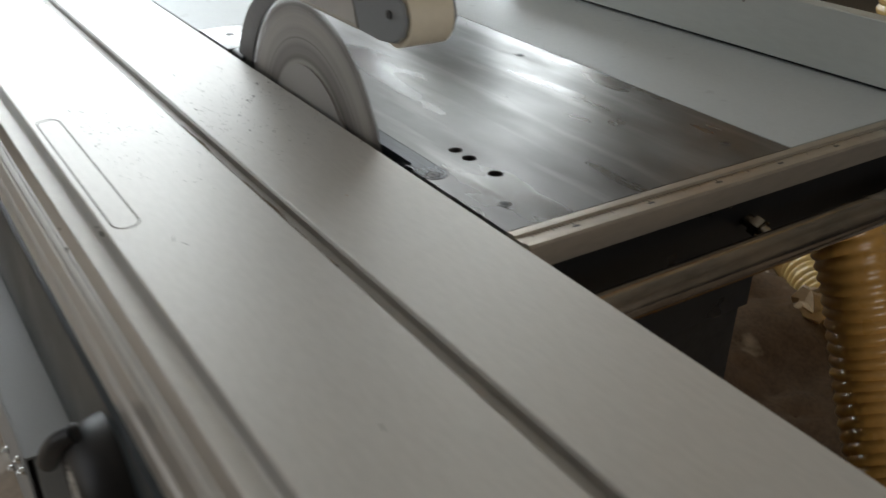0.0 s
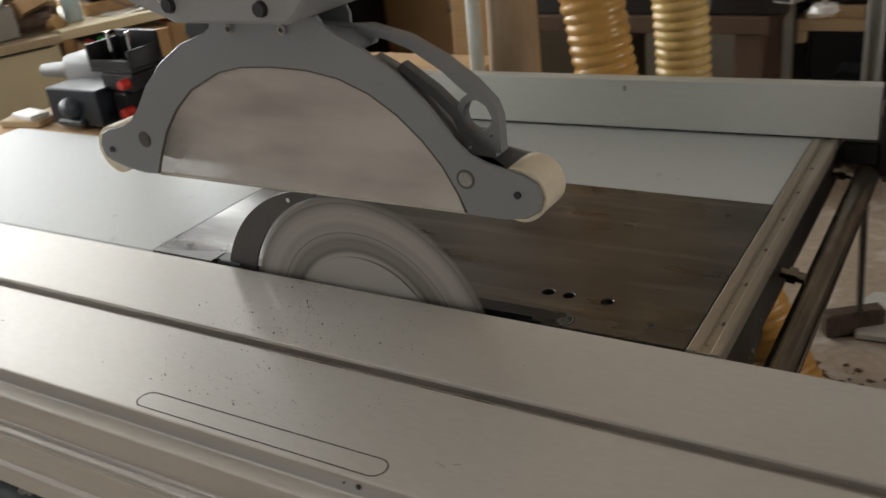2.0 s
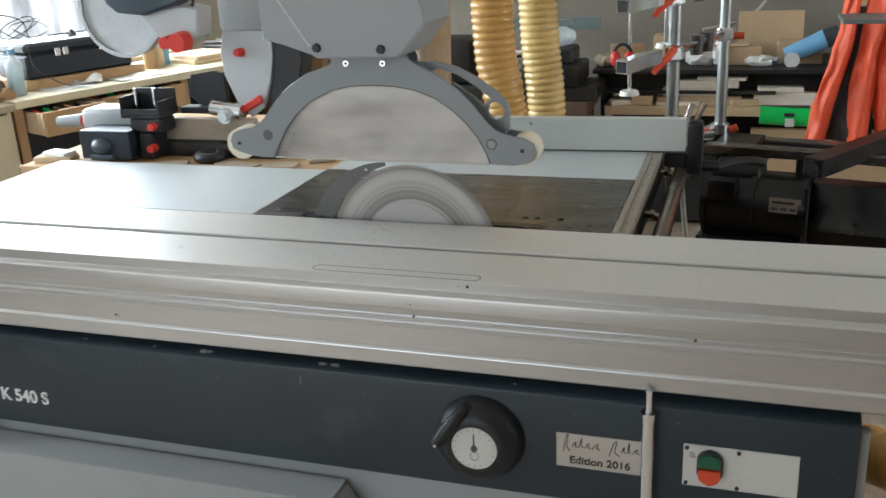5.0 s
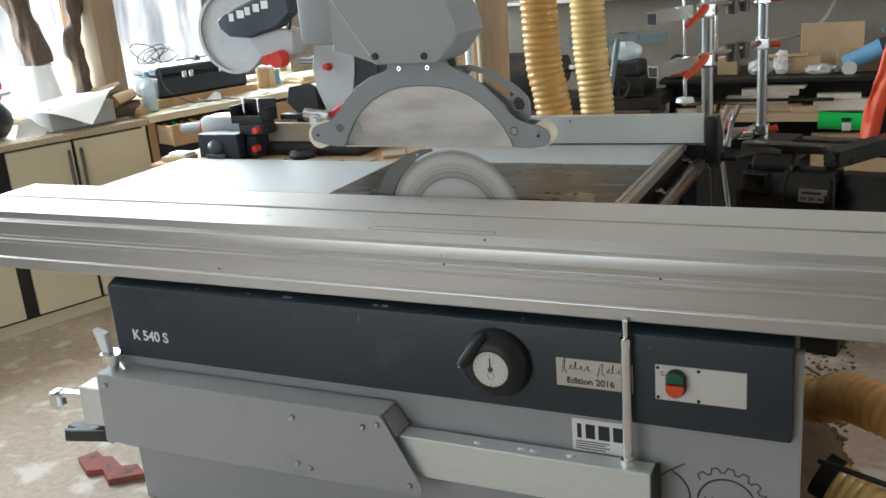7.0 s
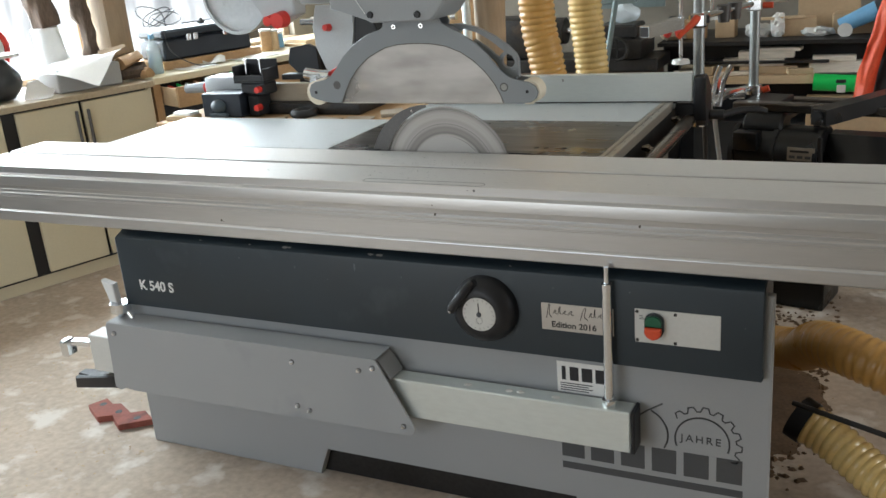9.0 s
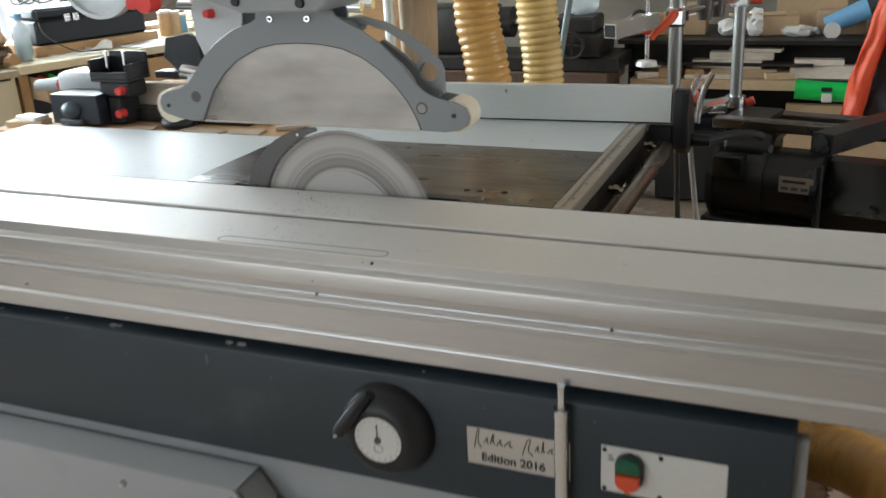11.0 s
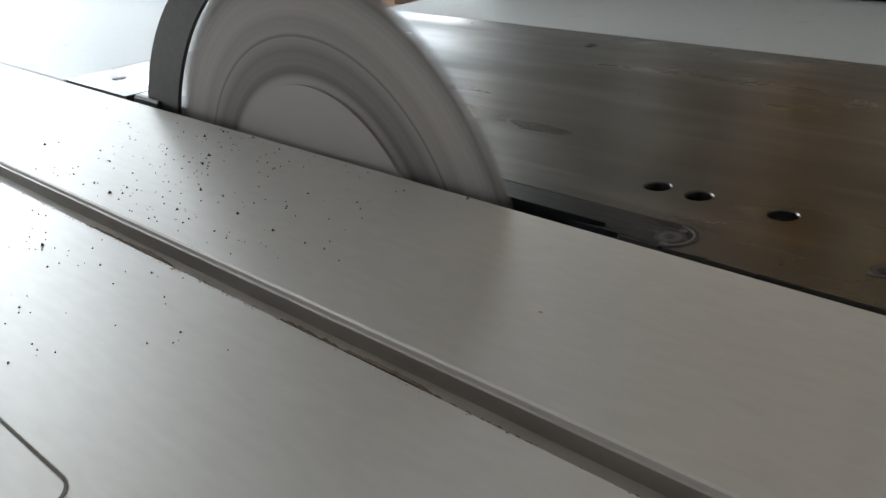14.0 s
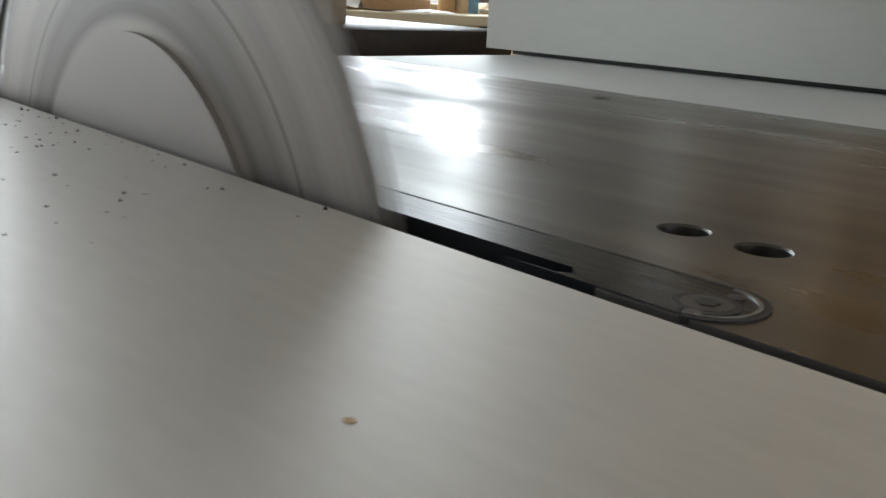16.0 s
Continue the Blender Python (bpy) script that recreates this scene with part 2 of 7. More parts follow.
def steel_material():
    """Oiled planed steel: long faint streaks, worn patches, and a slightly wavy polish."""
    m = bpy.data.materials.new("planed_steel_plate")
    m.use_nodes = True
    nt = m.node_tree
    bs = nt.nodes["Principled BSDF"]
    tc = nt.nodes.new("ShaderNodeTexCoord")

    def field(stretch, scale, detail):
        mp = nt.nodes.new("ShaderNodeMapping")
        mp.inputs["Scale"].default_value = stretch
        nt.links.new(tc.outputs["Object"], mp.inputs[0])
        n = nt.nodes.new("ShaderNodeTexNoise")
        n.inputs["Scale"].default_value, n.inputs["Detail"].default_value = scale, detail
        nt.links.new(mp.outputs[0], n.inputs["Vector"])
        return n.outputs["Fac"]

    streak, patch, wave = field((1.0, 3.6, 1), 5, 5), field((1, 2.0, 1), 4.5, 5), field((1.2, 4.5, 1), 3.2, 2)
    rp = nt.nodes.new("ShaderNodeValToRGB")
    rp.color_ramp.elements[0].position, rp.color_ramp.elements[0].color = 0.30, (0.105, 0.099, 0.092, 1)
    rp.color_ramp.elements[1].position, rp.color_ramp.elements[1].color = 0.72, (0.190, 0.186, 0.180, 1)
    dust = rp.color_ramp.elements.new(0.82)
    dust.color = (0.27, 0.262, 0.25, 1)
    nt.links.new(patch, rp.inputs[0])
    film = field((0.7, 6.5, 1), 4.5, 6)
    fr = nt.nodes.new("ShaderNodeMapRange")
    fr.inputs["From Min"].default_value, fr.inputs["From Max"].default_value = 0.54, 0.72
    fr.inputs["To Max"].default_value = 0.55
    nt.links.new(film, fr.inputs["Value"])
    fm = nt.nodes.new("ShaderNodeMix")
    fm.data_type = "RGBA"
    nt.links.new(fr.outputs[0], fm.inputs["Factor"])
    nt.links.new(rp.outputs[0], fm.inputs["A"])
    fm.inputs["B"].default_value = (0.30, 0.29, 0.275, 1)
    nt.links.new(fm.outputs["Result"], bs.inputs["Base Color"])
    rr = nt.nodes.new("ShaderNodeMapRange")
    rr.inputs["From Min"].default_value, rr.inputs["From Max"].default_value = 0.30, 0.72
    rr.inputs["To Min"].default_value, rr.inputs["To Max"].default_value = 0.22, 0.43
    nt.links.new(streak, rr.inputs["Value"])
    nt.links.new(rr.outputs[0], bs.inputs["Roughness"])
    bp = nt.nodes.new("ShaderNodeBump")
    bp.inputs["Strength"].default_value, bp.inputs["Distance"].default_value = 0.35, 0.004
    nt.links.new(wave, bp.inputs["Height"])
    nt.links.new(bp.outputs[0], bs.inputs["Normal"])
    bs.inputs["Metallic"].default_value = 0.88
    return m


def acrylic_material():
    """Clear guard plate under a film of pale dust, wiped and scratched lengthwise."""
    m = bpy.data.materials.new("dusty_clear_acrylic")
    m.use_nodes = True
    nt = m.node_tree
    bs = nt.nodes["Principled BSDF"]
    tc = nt.nodes.new("ShaderNodeTexCoord")

    def field(stretch, scale, detail):
        mp = nt.nodes.new("ShaderNodeMapping")
        mp.inputs["Scale"].default_value = stretch
        nt.links.new(tc.outputs["Object"], mp.inputs[0])
        n = nt.nodes.new("ShaderNodeTexNoise")
        n.inputs["Scale"].default_value, n.inputs["Detail"].default_value = scale, detail
        nt.links.new(mp.outputs[0], n.inputs["Vector"])
        return n.outputs["Fac"]

    cloud, wipe = field((0.8, 1, 1.6), 4, 3), field((0.7, 1, 2.6), 5, 5)
    sep = nt.nodes.new("ShaderNodeSeparateXYZ")
    nt.links.new(tc.outputs["Object"], sep.inputs[0])
    side = nt.nodes.new("ShaderNodeMapRange")
    side.inputs["From Min"].default_value, side.inputs["From Max"].default_value = -0.29, -0.10
    side.inputs["To Min"].default_value, side.inputs["To Max"].default_value = -0.26, 0.10
    nt.links.new(sep.outputs["X"], side.inputs["Value"])
    add = nt.nodes.new("ShaderNodeMath")
    add.operation = "ADD"
    nt.links.new(cloud, add.inputs[0])
    nt.links.new(side.outputs[0], add.inputs[1])
    av = nt.nodes.new("ShaderNodeMapRange")
    av.inputs["From Min"].default_value, av.inputs["From Max"].default_value = 0.25, 0.62
    av.inputs["To Min"].default_value, av.inputs["To Max"].default_value = 0.30, 0.84
    nt.links.new(add.outputs[0], av.inputs["Value"])
    nt.links.new(av.outputs[0], bs.inputs["Alpha"])
    rp = nt.nodes.new("ShaderNodeValToRGB")
    rp.color_ramp.elements[0].position, rp.color_ramp.elements[0].color = 0.36, (0.44, 0.405, 0.375, 1)
    rp.color_ramp.elements[1].position, rp.color_ramp.elements[1].color = 0.70, (0.68, 0.65, 0.61, 1)
    nt.links.new(wipe, rp.inputs[0])
    nt.links.new(rp.outputs[0], bs.inputs["Base Color"])
    bs.inputs["Roughness"].default_value = 0.32
    bs.inputs["Coat Weight"].default_value = 0.7
    bs.inputs["Coat Roughness"].default_value = 0.08
    return m


STEEL = steel_material()
ACRYLIC = acrylic_material()
BLADE = blade_material()
FLANGE = mat("ground_flange_steel", (0.40, 0.385, 0.37), 0.5, 0.5, 0.04, 3, 60)


# ---- building tools ----
ORIGIN = {}


def thing(name, label, category, at=(0, 0, 0), group="", kind=""):
    ob = new(name)
    ob.location = at
    ob.empty_display_size = 0.05
    ORIGIN[ob.name] = Vector(at)
    return tagged(ob, label, category, group, kind)


def part(name, bm, material, parent=None, label="", sharp=0.6):
    """Links a bmesh, given in world metres, as one mesh object under a thing or a part."""
    at = ORIGIN[parent.name] if parent else Vector((0, 0, 0))
    bmesh.ops.recalc_face_normals(bm, faces=bm.faces)
    for v in bm.verts:
        v.co -= at
    for f in bm.faces:
        f.smooth = True
    for e in bm.edges:
        if len(e.link_faces) == 2 and e.calc_face_angle(0) > sharp:
            e.smooth = False
    me = bpy.data.meshes.new(name)
    bm.to_mesh(me)
    bm.free()
    me.materials.append(material)
    ob = new(name, me)
    if parent:
        ob.parent = parent
    ORIGIN[ob.name] = at.copy()
    return tagged(ob, label)


def structure(name, bm, material, label, category):
    ob = part(name, bm, material)
    return tagged(ob, label, category, kind="structure")


def box(bm, x0, x1, y0, y1, z0, z1, bevel=0.0, turn=0.0, seg=1):
    """A block, its long edges eased by bevel, turned about its middle by degrees."""
    c = Vector(((x0 + x1) / 2, (y0 + y1) / 2, (z0 + z1) / 2))
    r = bmesh.ops.create_cube(bm, size=1.0, matrix=Matrix.Translation(c) @ pose(0, 0, 0, 0, 0, turn) @ Matrix.Diagonal((x1 - x0, y1 - y0, z1 - z0, 1)))
    if bevel:
        es = list({e for v in r["verts"] for e in v.link_edges})
        bmesh.ops.bevel(bm, geom=es, offset=bevel, segments=seg, affect="EDGES", profile=0.5)
    return bm


def rod(bm, a, b, r0, r1=None, seg=20, caps=True):
    a, b = Vector(a), Vector(b)
    d = b - a
    m = Matrix.Translation((a + b) / 2) @ d.to_track_quat("Z", "Y").to_matrix().to_4x4()
    bmesh.ops.create_cone(bm, cap_ends=caps, segments=seg, radius1=r0, radius2=r0 if r1 is None else r1, depth=d.length, matrix=m)
    return bm


def ball(bm, c, r, sx=1, sy=1, sz=1, sub=2):
    bmesh.ops.create_icosphere(bm, subdivisions=sub, radius=r, matrix=Matrix.Translation(c) @ Matrix.Diagonal((sx, sy, sz, 1)))
    return bm


def prism(bm, pts, axis, a0, a1, bevel=0.0):
    """A plate with the outline pts: (x, z) with axis "y", (y, z) with "x", (x, y) with "z", from a0 to a1 along that axis."""
    def at(p, a):
        return {"y": (p[0], a, p[1]), "x": (a, p[0], p[1]), "z": (p[0], p[1], a)}[axis]
    lo = [bm.verts.new(at(p, a0)) for p in pts]
    hi = [bm.verts.new(at(p, a1)) for p in pts]
    n = len(pts)
    bm.faces.new(lo)
    bm.faces.new(hi[::-1])
    side = [bm.faces.new((lo[i], hi[i], hi[(i + 1) % n], lo[(i + 1) % n])) for i in range(n)]
    if bevel:
        es = [e for f in side for e in f.edges if (e.verts[0] in lo) == (e.verts[1] in lo)]
        bmesh.ops.bevel(bm, geom=list(set(es)), offset=bevel, segments=1, affect="EDGES")
    return bm


def arc(cx, cz, r, a0, a1, n):
    return [(cx + r * math.cos(radians(a0 + (a1 - a0) * i / n)), cz + r * math.sin(radians(a0 + (a1 - a0) * i / n))) for i in range(n + 1)]


def band(bm, outer, inner, axis, a0, a1):
    """A plate between two outlines of equal length (open band along both)."""
    def at(p, a):
        return {"y": (p[0], a, p[1]), "x": (a, p[0], p[1]), "z": (p[0], p[1], a)}[axis]
    rows = [[bm.verts.new(at(p, a)) for p in pts] for pts, a in ((outer, a0), (inner, a0), (inner, a1), (outer, a1))]
    n = len(outer)
    for i in range(n - 1):
        for k in range(4):
            p, q = rows[k], rows[(k + 1) % 4]
            bm.faces.new((p[i], p[i + 1], q[i + 1], q[i]))
    bm.faces.new([r[0] for r in rows])
    bm.faces.new([r[-1] for r in rows][::-1])
    return bm


def ribbon(bm, pts, width, y0, y1):
    """A flat printed line of even width along (x, z) points."""
    for a, b in zip(pts, pts[1:]):
        a, b = Vector(a), Vector(b)
        d = (b - a).normalized()
        q = Vector((-d.y, d.x)) * width / 2
        a, b = a - d * width * 0.25, b + d * width * 0.25
        prism(bm, [tuple(a + q), tuple(a - q), tuple(b - q), tuple(b + q)], "y", y0, y1)
    return bm


def smooth_path(pts, steps=12):
    """A soft curve through the points."""
    P = [Vector(p) for p in pts]
    P = [2 * P[0] - P[1]] + P + [2 * P[-1] - P[-2]]
    out = []
    for i in range(1, len(P) - 2):
        a, b, c, d = P[i - 1:i + 3]
        for k in range(steps):
            t = k / steps
            out.append(0.5 * ((2 * b) + (c - a) * t + (2 * a - 5 * b + 4 * c - d) * t * t + (3 * b - a - 3 * c + d) * t ** 3))
    out.append(P[-2])
    return out


def sweep(bm, path, radius, seg=14, caps=True):
    """A round tube along the path; radius is a number or a function of the length run."""
    up = Vector((0.13, 0.21, 0.97)).normalized()
    rings, run = [], 0.0
    for i, p in enumerate(path):
        d = (path[min(i + 1, len(path) - 1)] - path[max(i - 1, 0)]).normalized()
        run += (p - path[i - 1]).length if i else 0.0
        u = (up - d * up.dot(d))
        u = u.normalized() if u.length > 1e-3 else d.orthogonal().normalized()
        up = u
        w = d.cross(u)
        r = radius(run) if callable(radius) else radius
        rings.append([bm.verts.new(p + (u * math.cos(2 * math.pi * k / seg) + w * math.sin(2 * math.pi * k / seg)) * r) for k in range(seg)])
    for a, b in zip(rings, rings[1:]):
        for k in range(seg):
            bm.faces.new((a[k], a[(k + 1) % seg], b[(k + 1) % seg], b[k]))
    if caps:
        bm.faces.new(rings[0])
        bm.faces.new(rings[-1][::-1])
    return bm


def even(path, step):
    """The path again, in equal steps."""
    out, left = [path[0]], step
    for a, b in zip(path, path[1:]):
        d = (b - a).length
        pos = left
        while pos <= d:
            out.append(a.lerp(b, pos / d))
            pos += step
        left = pos - d
    return out


def B():
    return bmesh.new()


def lettering(name, text, size, at, material, parent, turn=(90, 0, 0), thick=0.0006, stretch=1.0, bold=0.0):
    """Raised characters of the built-in font, as a mesh."""
    cu = bpy.data.curves.new(name, "FONT")
    cu.offset = bold
    cu.body, cu.size, cu.extrude = text, size, thick
    tmp = new(name + "_tmp", cu)
    dg = bpy.context.evaluated_depsgraph_get()
    me = bpy.data.meshes.new_from_object(tmp.evaluated_get(dg))
    bpy.data.objects.remove(tmp)
    me.transform(pose(*at, *turn) @ Matrix.Diagonal((stretch, 1, 1, 1)))
    me.transform(Matrix.Translation(-ORIGIN[parent.name]))
    me.materials.clear()
    me.materials.append(material)
    ob = new(name, me)
    ob.parent = parent
    ORIGIN[ob.name] = ORIGIN[parent.name].copy()
    return ob


def jit(a):
    return random.uniform(-a, a)


# ---- the room ----
TOP = 0.89      # height of the saw table

structure("floor", box(B(), -6.0, 6.0, -4.6, 3.4, -0.10, 0.0), FLOOR, "dusty pale concrete floor strewn with chips", "floor")
structure("wall_back", box(B(), -3.4, 6.0, 3.30, 3.45, 0.0, 3.3), WALL, "beige plastered back wall", "wall")
def wall_east():
    """Side wall with an unseen opening, added to let fill light onto the far floor."""
    bm = B()
    box(bm, 5.9, 6.05, -4.6, 3.3, 0.0, 1.15)
    box(bm, 5.9, 6.05, -4.6, 3.3, 2.55, 3.3)
    box(bm, 5.9, 6.05, -4.6, -0.75, 1.15, 2.55)
    box(bm, 5.9, 6.05, 2.55, 3.3, 1.15, 2.55)
    structure("wall_east", bm, WALL, "beige side wall with an added opening", "wall")


wall_east()
structure("ceiling", box(B(), -6.0, 6.05, -4.6, 3.45, 3.3, 3.4), CEILING, "dim boarded ceiling", "ceiling")


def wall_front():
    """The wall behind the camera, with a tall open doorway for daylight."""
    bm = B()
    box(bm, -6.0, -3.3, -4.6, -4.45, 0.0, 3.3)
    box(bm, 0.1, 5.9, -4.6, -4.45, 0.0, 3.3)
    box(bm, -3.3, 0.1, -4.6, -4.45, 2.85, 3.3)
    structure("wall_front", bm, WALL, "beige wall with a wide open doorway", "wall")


def along(s, n=0.0, z=0.0):
    """A place by the window wall: s metres along it, n metres into the room."""
    return WALL_P + WALL_D * s + WALL_N * n + Vector((0, 0, z))


TURN_W = math.degrees(math.atan2(WALL_D.y, WALL_D.x))


def wall_block(bm, s0, s1, n0, n1, z0, z1, bevel=0.0):
    """A block that runs along the window wall."""
    c = along((s0 + s1) / 2, (n0 + n1) / 2, (z0 + z1) / 2)
    return box(bm, c.x - (s1 - s0) / 2, c.x + (s1 - s0) / 2, c.y - abs(n1 - n0) / 2, c.y + abs(n1 - n0) / 2, z0, z1, bevel, TURN_W)


def window_wall():
    bm = B()
    wall_block(bm, -6.0, 2.6, -0.2, 0.0, 0.0, 0.88)
    wall_block(bm, -6.0, 2.6, -0.2, 0.0, 2.45, 3.3)
    wall_block(bm, 1.95, 2.6, -0.2, 0.0, 0.88, 2.45)
    wall_block(bm, -6.0, -2.4, -0.2, 0.0, 0.88, 2.45)
    structure("wall_window", bm, WALL, "plastered window wall with a long opening", "wall")
    w = thing("window_1", "long workshop window looking out on bare winter trees", "window", along(0, -0.1, 0.88), kind="structure")
    for name, s0, s1, z0, z1 in (("window_sill", -2.4, 1.95, 0.88, 0.91), ("window_frame", -2.4, 1.95, 2.40, 2.45)):
        part(name, wall_block(B(), s0, s1, -0.17, 0.03, z0, z1, 0.004), POST_WOOD, w)
    for s in (-2.38, -0.9, 0.62, 1.93):
        part("mullion", wall_block(B(), s - 0.02, s + 0.02, -0.14, -0.06, 0.91, 2.40, 0.004), POST_WOOD, w)
    out = B()
    out_ob = part("backdrop", wall_block(out, -14, 14, -6.1, -6.0, -0.5, 9.0), OUTDOORS)
    tagged(out_ob, "pale overcast daylight over snowy ground and bare trees", "backdrop", kind="structure")


def outdoors():
    """Bright winter haze with upright bare stems."""
    m = bpy.data.materials.new("winter_daylight")
    m.use_nodes = True
    nt = m.node_tree
    bs = nt.nodes["Principled BSDF"]
    tc, mp = nt.nodes.new("ShaderNodeTexCoord"), nt.nodes.new("ShaderNodeMapping")
    mp.inputs["Scale"].default_value = (2.4, 2.4, 0.45)
    nz = nt.nodes.new("ShaderNodeTexNoise")
    nz.inputs["Scale"].default_value, nz.inputs["Detail"].default_value = 2.2, 6
    rp = nt.nodes.new("ShaderNodeValToRGB")
    rp.color_ramp.elements[0].position, rp.color_ramp.elements[0].color = 0.36, (0.36, 0.355, 0.35, 1)
    rp.color_ramp.elements[1].position, rp.color_ramp.elements[1].color = 0.60, (1, 1, 1, 1)
    nt.links.new(tc.outputs["Object"], mp.inputs[0])
    nt.links.new(mp.outputs[0], nz.inputs["Vector"])
    nt.links.new(nz.outputs["Fac"], rp.inputs[0])
    nt.links.new(rp.outputs[0], bs.inputs["Emission Color"])
    bs.inputs["Emission Strength"].default_value = 0.8
    bs.inputs["Base Color"].default_value = (0.5, 0.5, 0.5, 1)
    return m


OUTDOORS = outdoors()
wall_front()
window_wall()

# ---- the panel saw ----
saw = thing("panel_saw", "grey and anthracite sliding table panel saw with a spinning blade", "panel saw", (0, 0, 0))


def saw_body():
    """The cabinet with its foot cut-outs and dark control panel."""
    outline = [(-0.957, 0.0), (-0.326, 0.0), (-0.296, 0.094), (0.45, 0.094), (0.48, 0.0), (0.905, 0.0), (0.905, 0.68), (-0.957, 0.68)]
    body = part("cabinet", prism(B(), outline, "y", -0.322, -0.298, 0.004), GREY_PAINT, saw, "light grey sheet steel cabinet")
    part("cabinet_core", box(B(), -0.957, 0.835, -0.2975, -0.0405, 0.0, 0.68, 0.003), DARK_IRON, saw, "dark dusty machine base")
    part("cabinet_rear", box(B(), -0.957, 0.420, -0.040, 0.40, 0.0, 0.68, 0.003), DARK_IRON, saw, "dark dusty rear of the machine base")
        # panel: flat front, top bent back under the sliding table
    side = [(-0.346, 0.487), (-0.346, 0.692), (-0.3445, 0.6965), (-0.341, 0.699), (-0.300, 0.7165), (-0.20, 0.718), (-0.20, 0.487)]
    panel = part("control_panel", prism(B(), side, "x", -0.928, 0.888, 0.003), ANTHRA, saw, "anthracite powder-coated control panel")
    part("saddle", box(B(), -0.80, 0.80, -0.26, -0.03, 0.719, 0.748, 0.004), BLACK_METAL, saw)
    part("table_frame", box(B(), -0.38, 0.43, 0.02, 0.40, 0.68, 0.868), BLACK_METAL, saw)
    # start and stop plate
    pl = part("switch_plate", box(B(), 0.611, 0.799, -0.3495, -0.346, 0.553, 0.634, 0.001), OFF_WHITE, panel, "off-white switch plate")
    def lobe(cx, cz, w, h, r, up):
        """Half of an oblong: flat on one side, round corners on the other."""
        k = 1 if up else -1
        pts = [(cx - w, cz), (cx + w, cz)] + [(cx + w - r + r * math.cos(radians(a)), cz + k * (h - r + r * math.sin(radians(a)))) for a in range(0, 91, 18)]
        return pts + [(cx - w + r + r * math.cos(radians(a)), cz + k * (h - r + r * math.sin(radians(a)))) for a in range(90, 181, 18)]

    sb = B()
    prism(sb, lobe(0.6560, 0.5985, 0.0215, 0.0300, 0.0195, True), "y", -0.3595, -0.3495, 0.002)
    prism(sb, lobe(0.6560, 0.5985, 0.0215, 0.0300, 0.0195, False), "y", -0.3595, -0.3495, 0.002)
    part("switch_housing", sb, BLACK_SOFT, pl)
    part("start_button", prism(B(), lobe(0.6560, 0.5995, 0.0185, 0.0255, 0.0150, True), "y", -0.3675, -0.3596, 0.002), DARK_GREEN, pl, "green start button")
    part("stop_button", prism(B(), lobe(0.6560, 0.5975, 0.0185, 0.0260, 0.0165, False), "y", -0.3735, -0.3596, 0.003), RED_ORANGE, pl, "orange-red stop button")
    for x, z in ((0.617, 0.628), (0.617, 0.559), (0.702, 0.628), (0.702, 0.559)):
        part("screw", rod(B(), (x, -0.3493, z), (x, -0.3515, z), 0.0038, seg=10), INK, pl)
    for i in range(3):
        part("print_bar", box(B(), 0.622, 0.629 + 0.002 * i, -0.3499, -0.3493, 0.618 - i * 0.004, 0.6195 - i * 0.004), GREY_INK, pl)
    # name plate: signature as plain strokes, edition line in letters
    np_ = part("name_plate", box(B(), 0.389, 0.562, -0.3485, -0.346, 0.558, 0.626, 0.001), BRUSHED, panel, "brushed metal name plate")
    for x0, w, z0, h in ((0.402, 0.012, 0.589, 0.034), (0.418, 0.010, 0.600, 0.010), (0.430, 0.008, 0.600, 0.018), (0.441, 0.010, 0.600, 0.010), (0.454, 0.014, 0.600, 0.010),
                         (0.484, 0.018, 0.590, 0.030), (0.505, 0.008, 0.600, 0.010), (0.516, 0.005, 0.600, 0.020), (0.525, 0.012, 0.600, 0.009), (0.540, 0.012, 0.600, 0.009)):
        path = smooth_path([(x0, -0.3489, z0), (x0 + 0.45 * w, -0.3489, z0 + 0.9 * h), (x0 + 0.75 * w, -0.3489, z0 + h), (x0 + 0.55 * w, -0.3489, z0 + 0.35 * h), (x0 + w, -0.3489, z0 + 0.06 * h)], 4)
        part("signature_stroke", sweep(B(), path, 0.0009, 5), INK, np_)
    lettering("edition_lettering", "Edition 2016", 0.0205, (0.413, -0.3486, 0.567), INK, np_, stretch=1.04, bold=0.0005)
    lettering("model_lettering", "K 540 S", 0.042, (-0.864, -0.3462, 0.541), WHITE, panel, stretch=0.96, bold=0.0009)
    # height handwheel with its clock
    wheel = thing_part("handwheel", BLACK, panel)
    wx, wz = 0.247, 0.597
    bm = B()
    dome = ((-0.352, 0.0835), (-0.362, 0.0815), (-0.372, 0.0765), (-0.381, 0.0690), (-0.388, 0.0600), (-0.392, 0.0500), (-0.3915, 0.0435))
    for (y0, r0), (y1, r1) in zip(dome, dome[1:]):
        rod(bm, (wx, y0, wz), (wx, y1, wz), r0, r1, 48, False)
    bmesh.ops.remove_doubles(bm, verts=bm.verts, dist=1e-5)
    hub = part("hub", bm, BLACK, wheel, "black domed handwheel hub", sharp=1.0)
    face = part("clock_face", rod(B(), (wx, -0.386, wz), (wx, -0.3905, wz), 0.0425, seg=40), OFF_WHITE, wheel, "white clock face")
    part("clock_needle", box(B(), wx - 0.0009, wx + 0.0009, -0.3925, -0.3915, wz, wz + 0.029), INK, face)
    part("needle_boss", rod(B(), (wx, -0.3905, wz), (wx, -0.393, wz), 0.006, seg=14), GREY_INK, face)
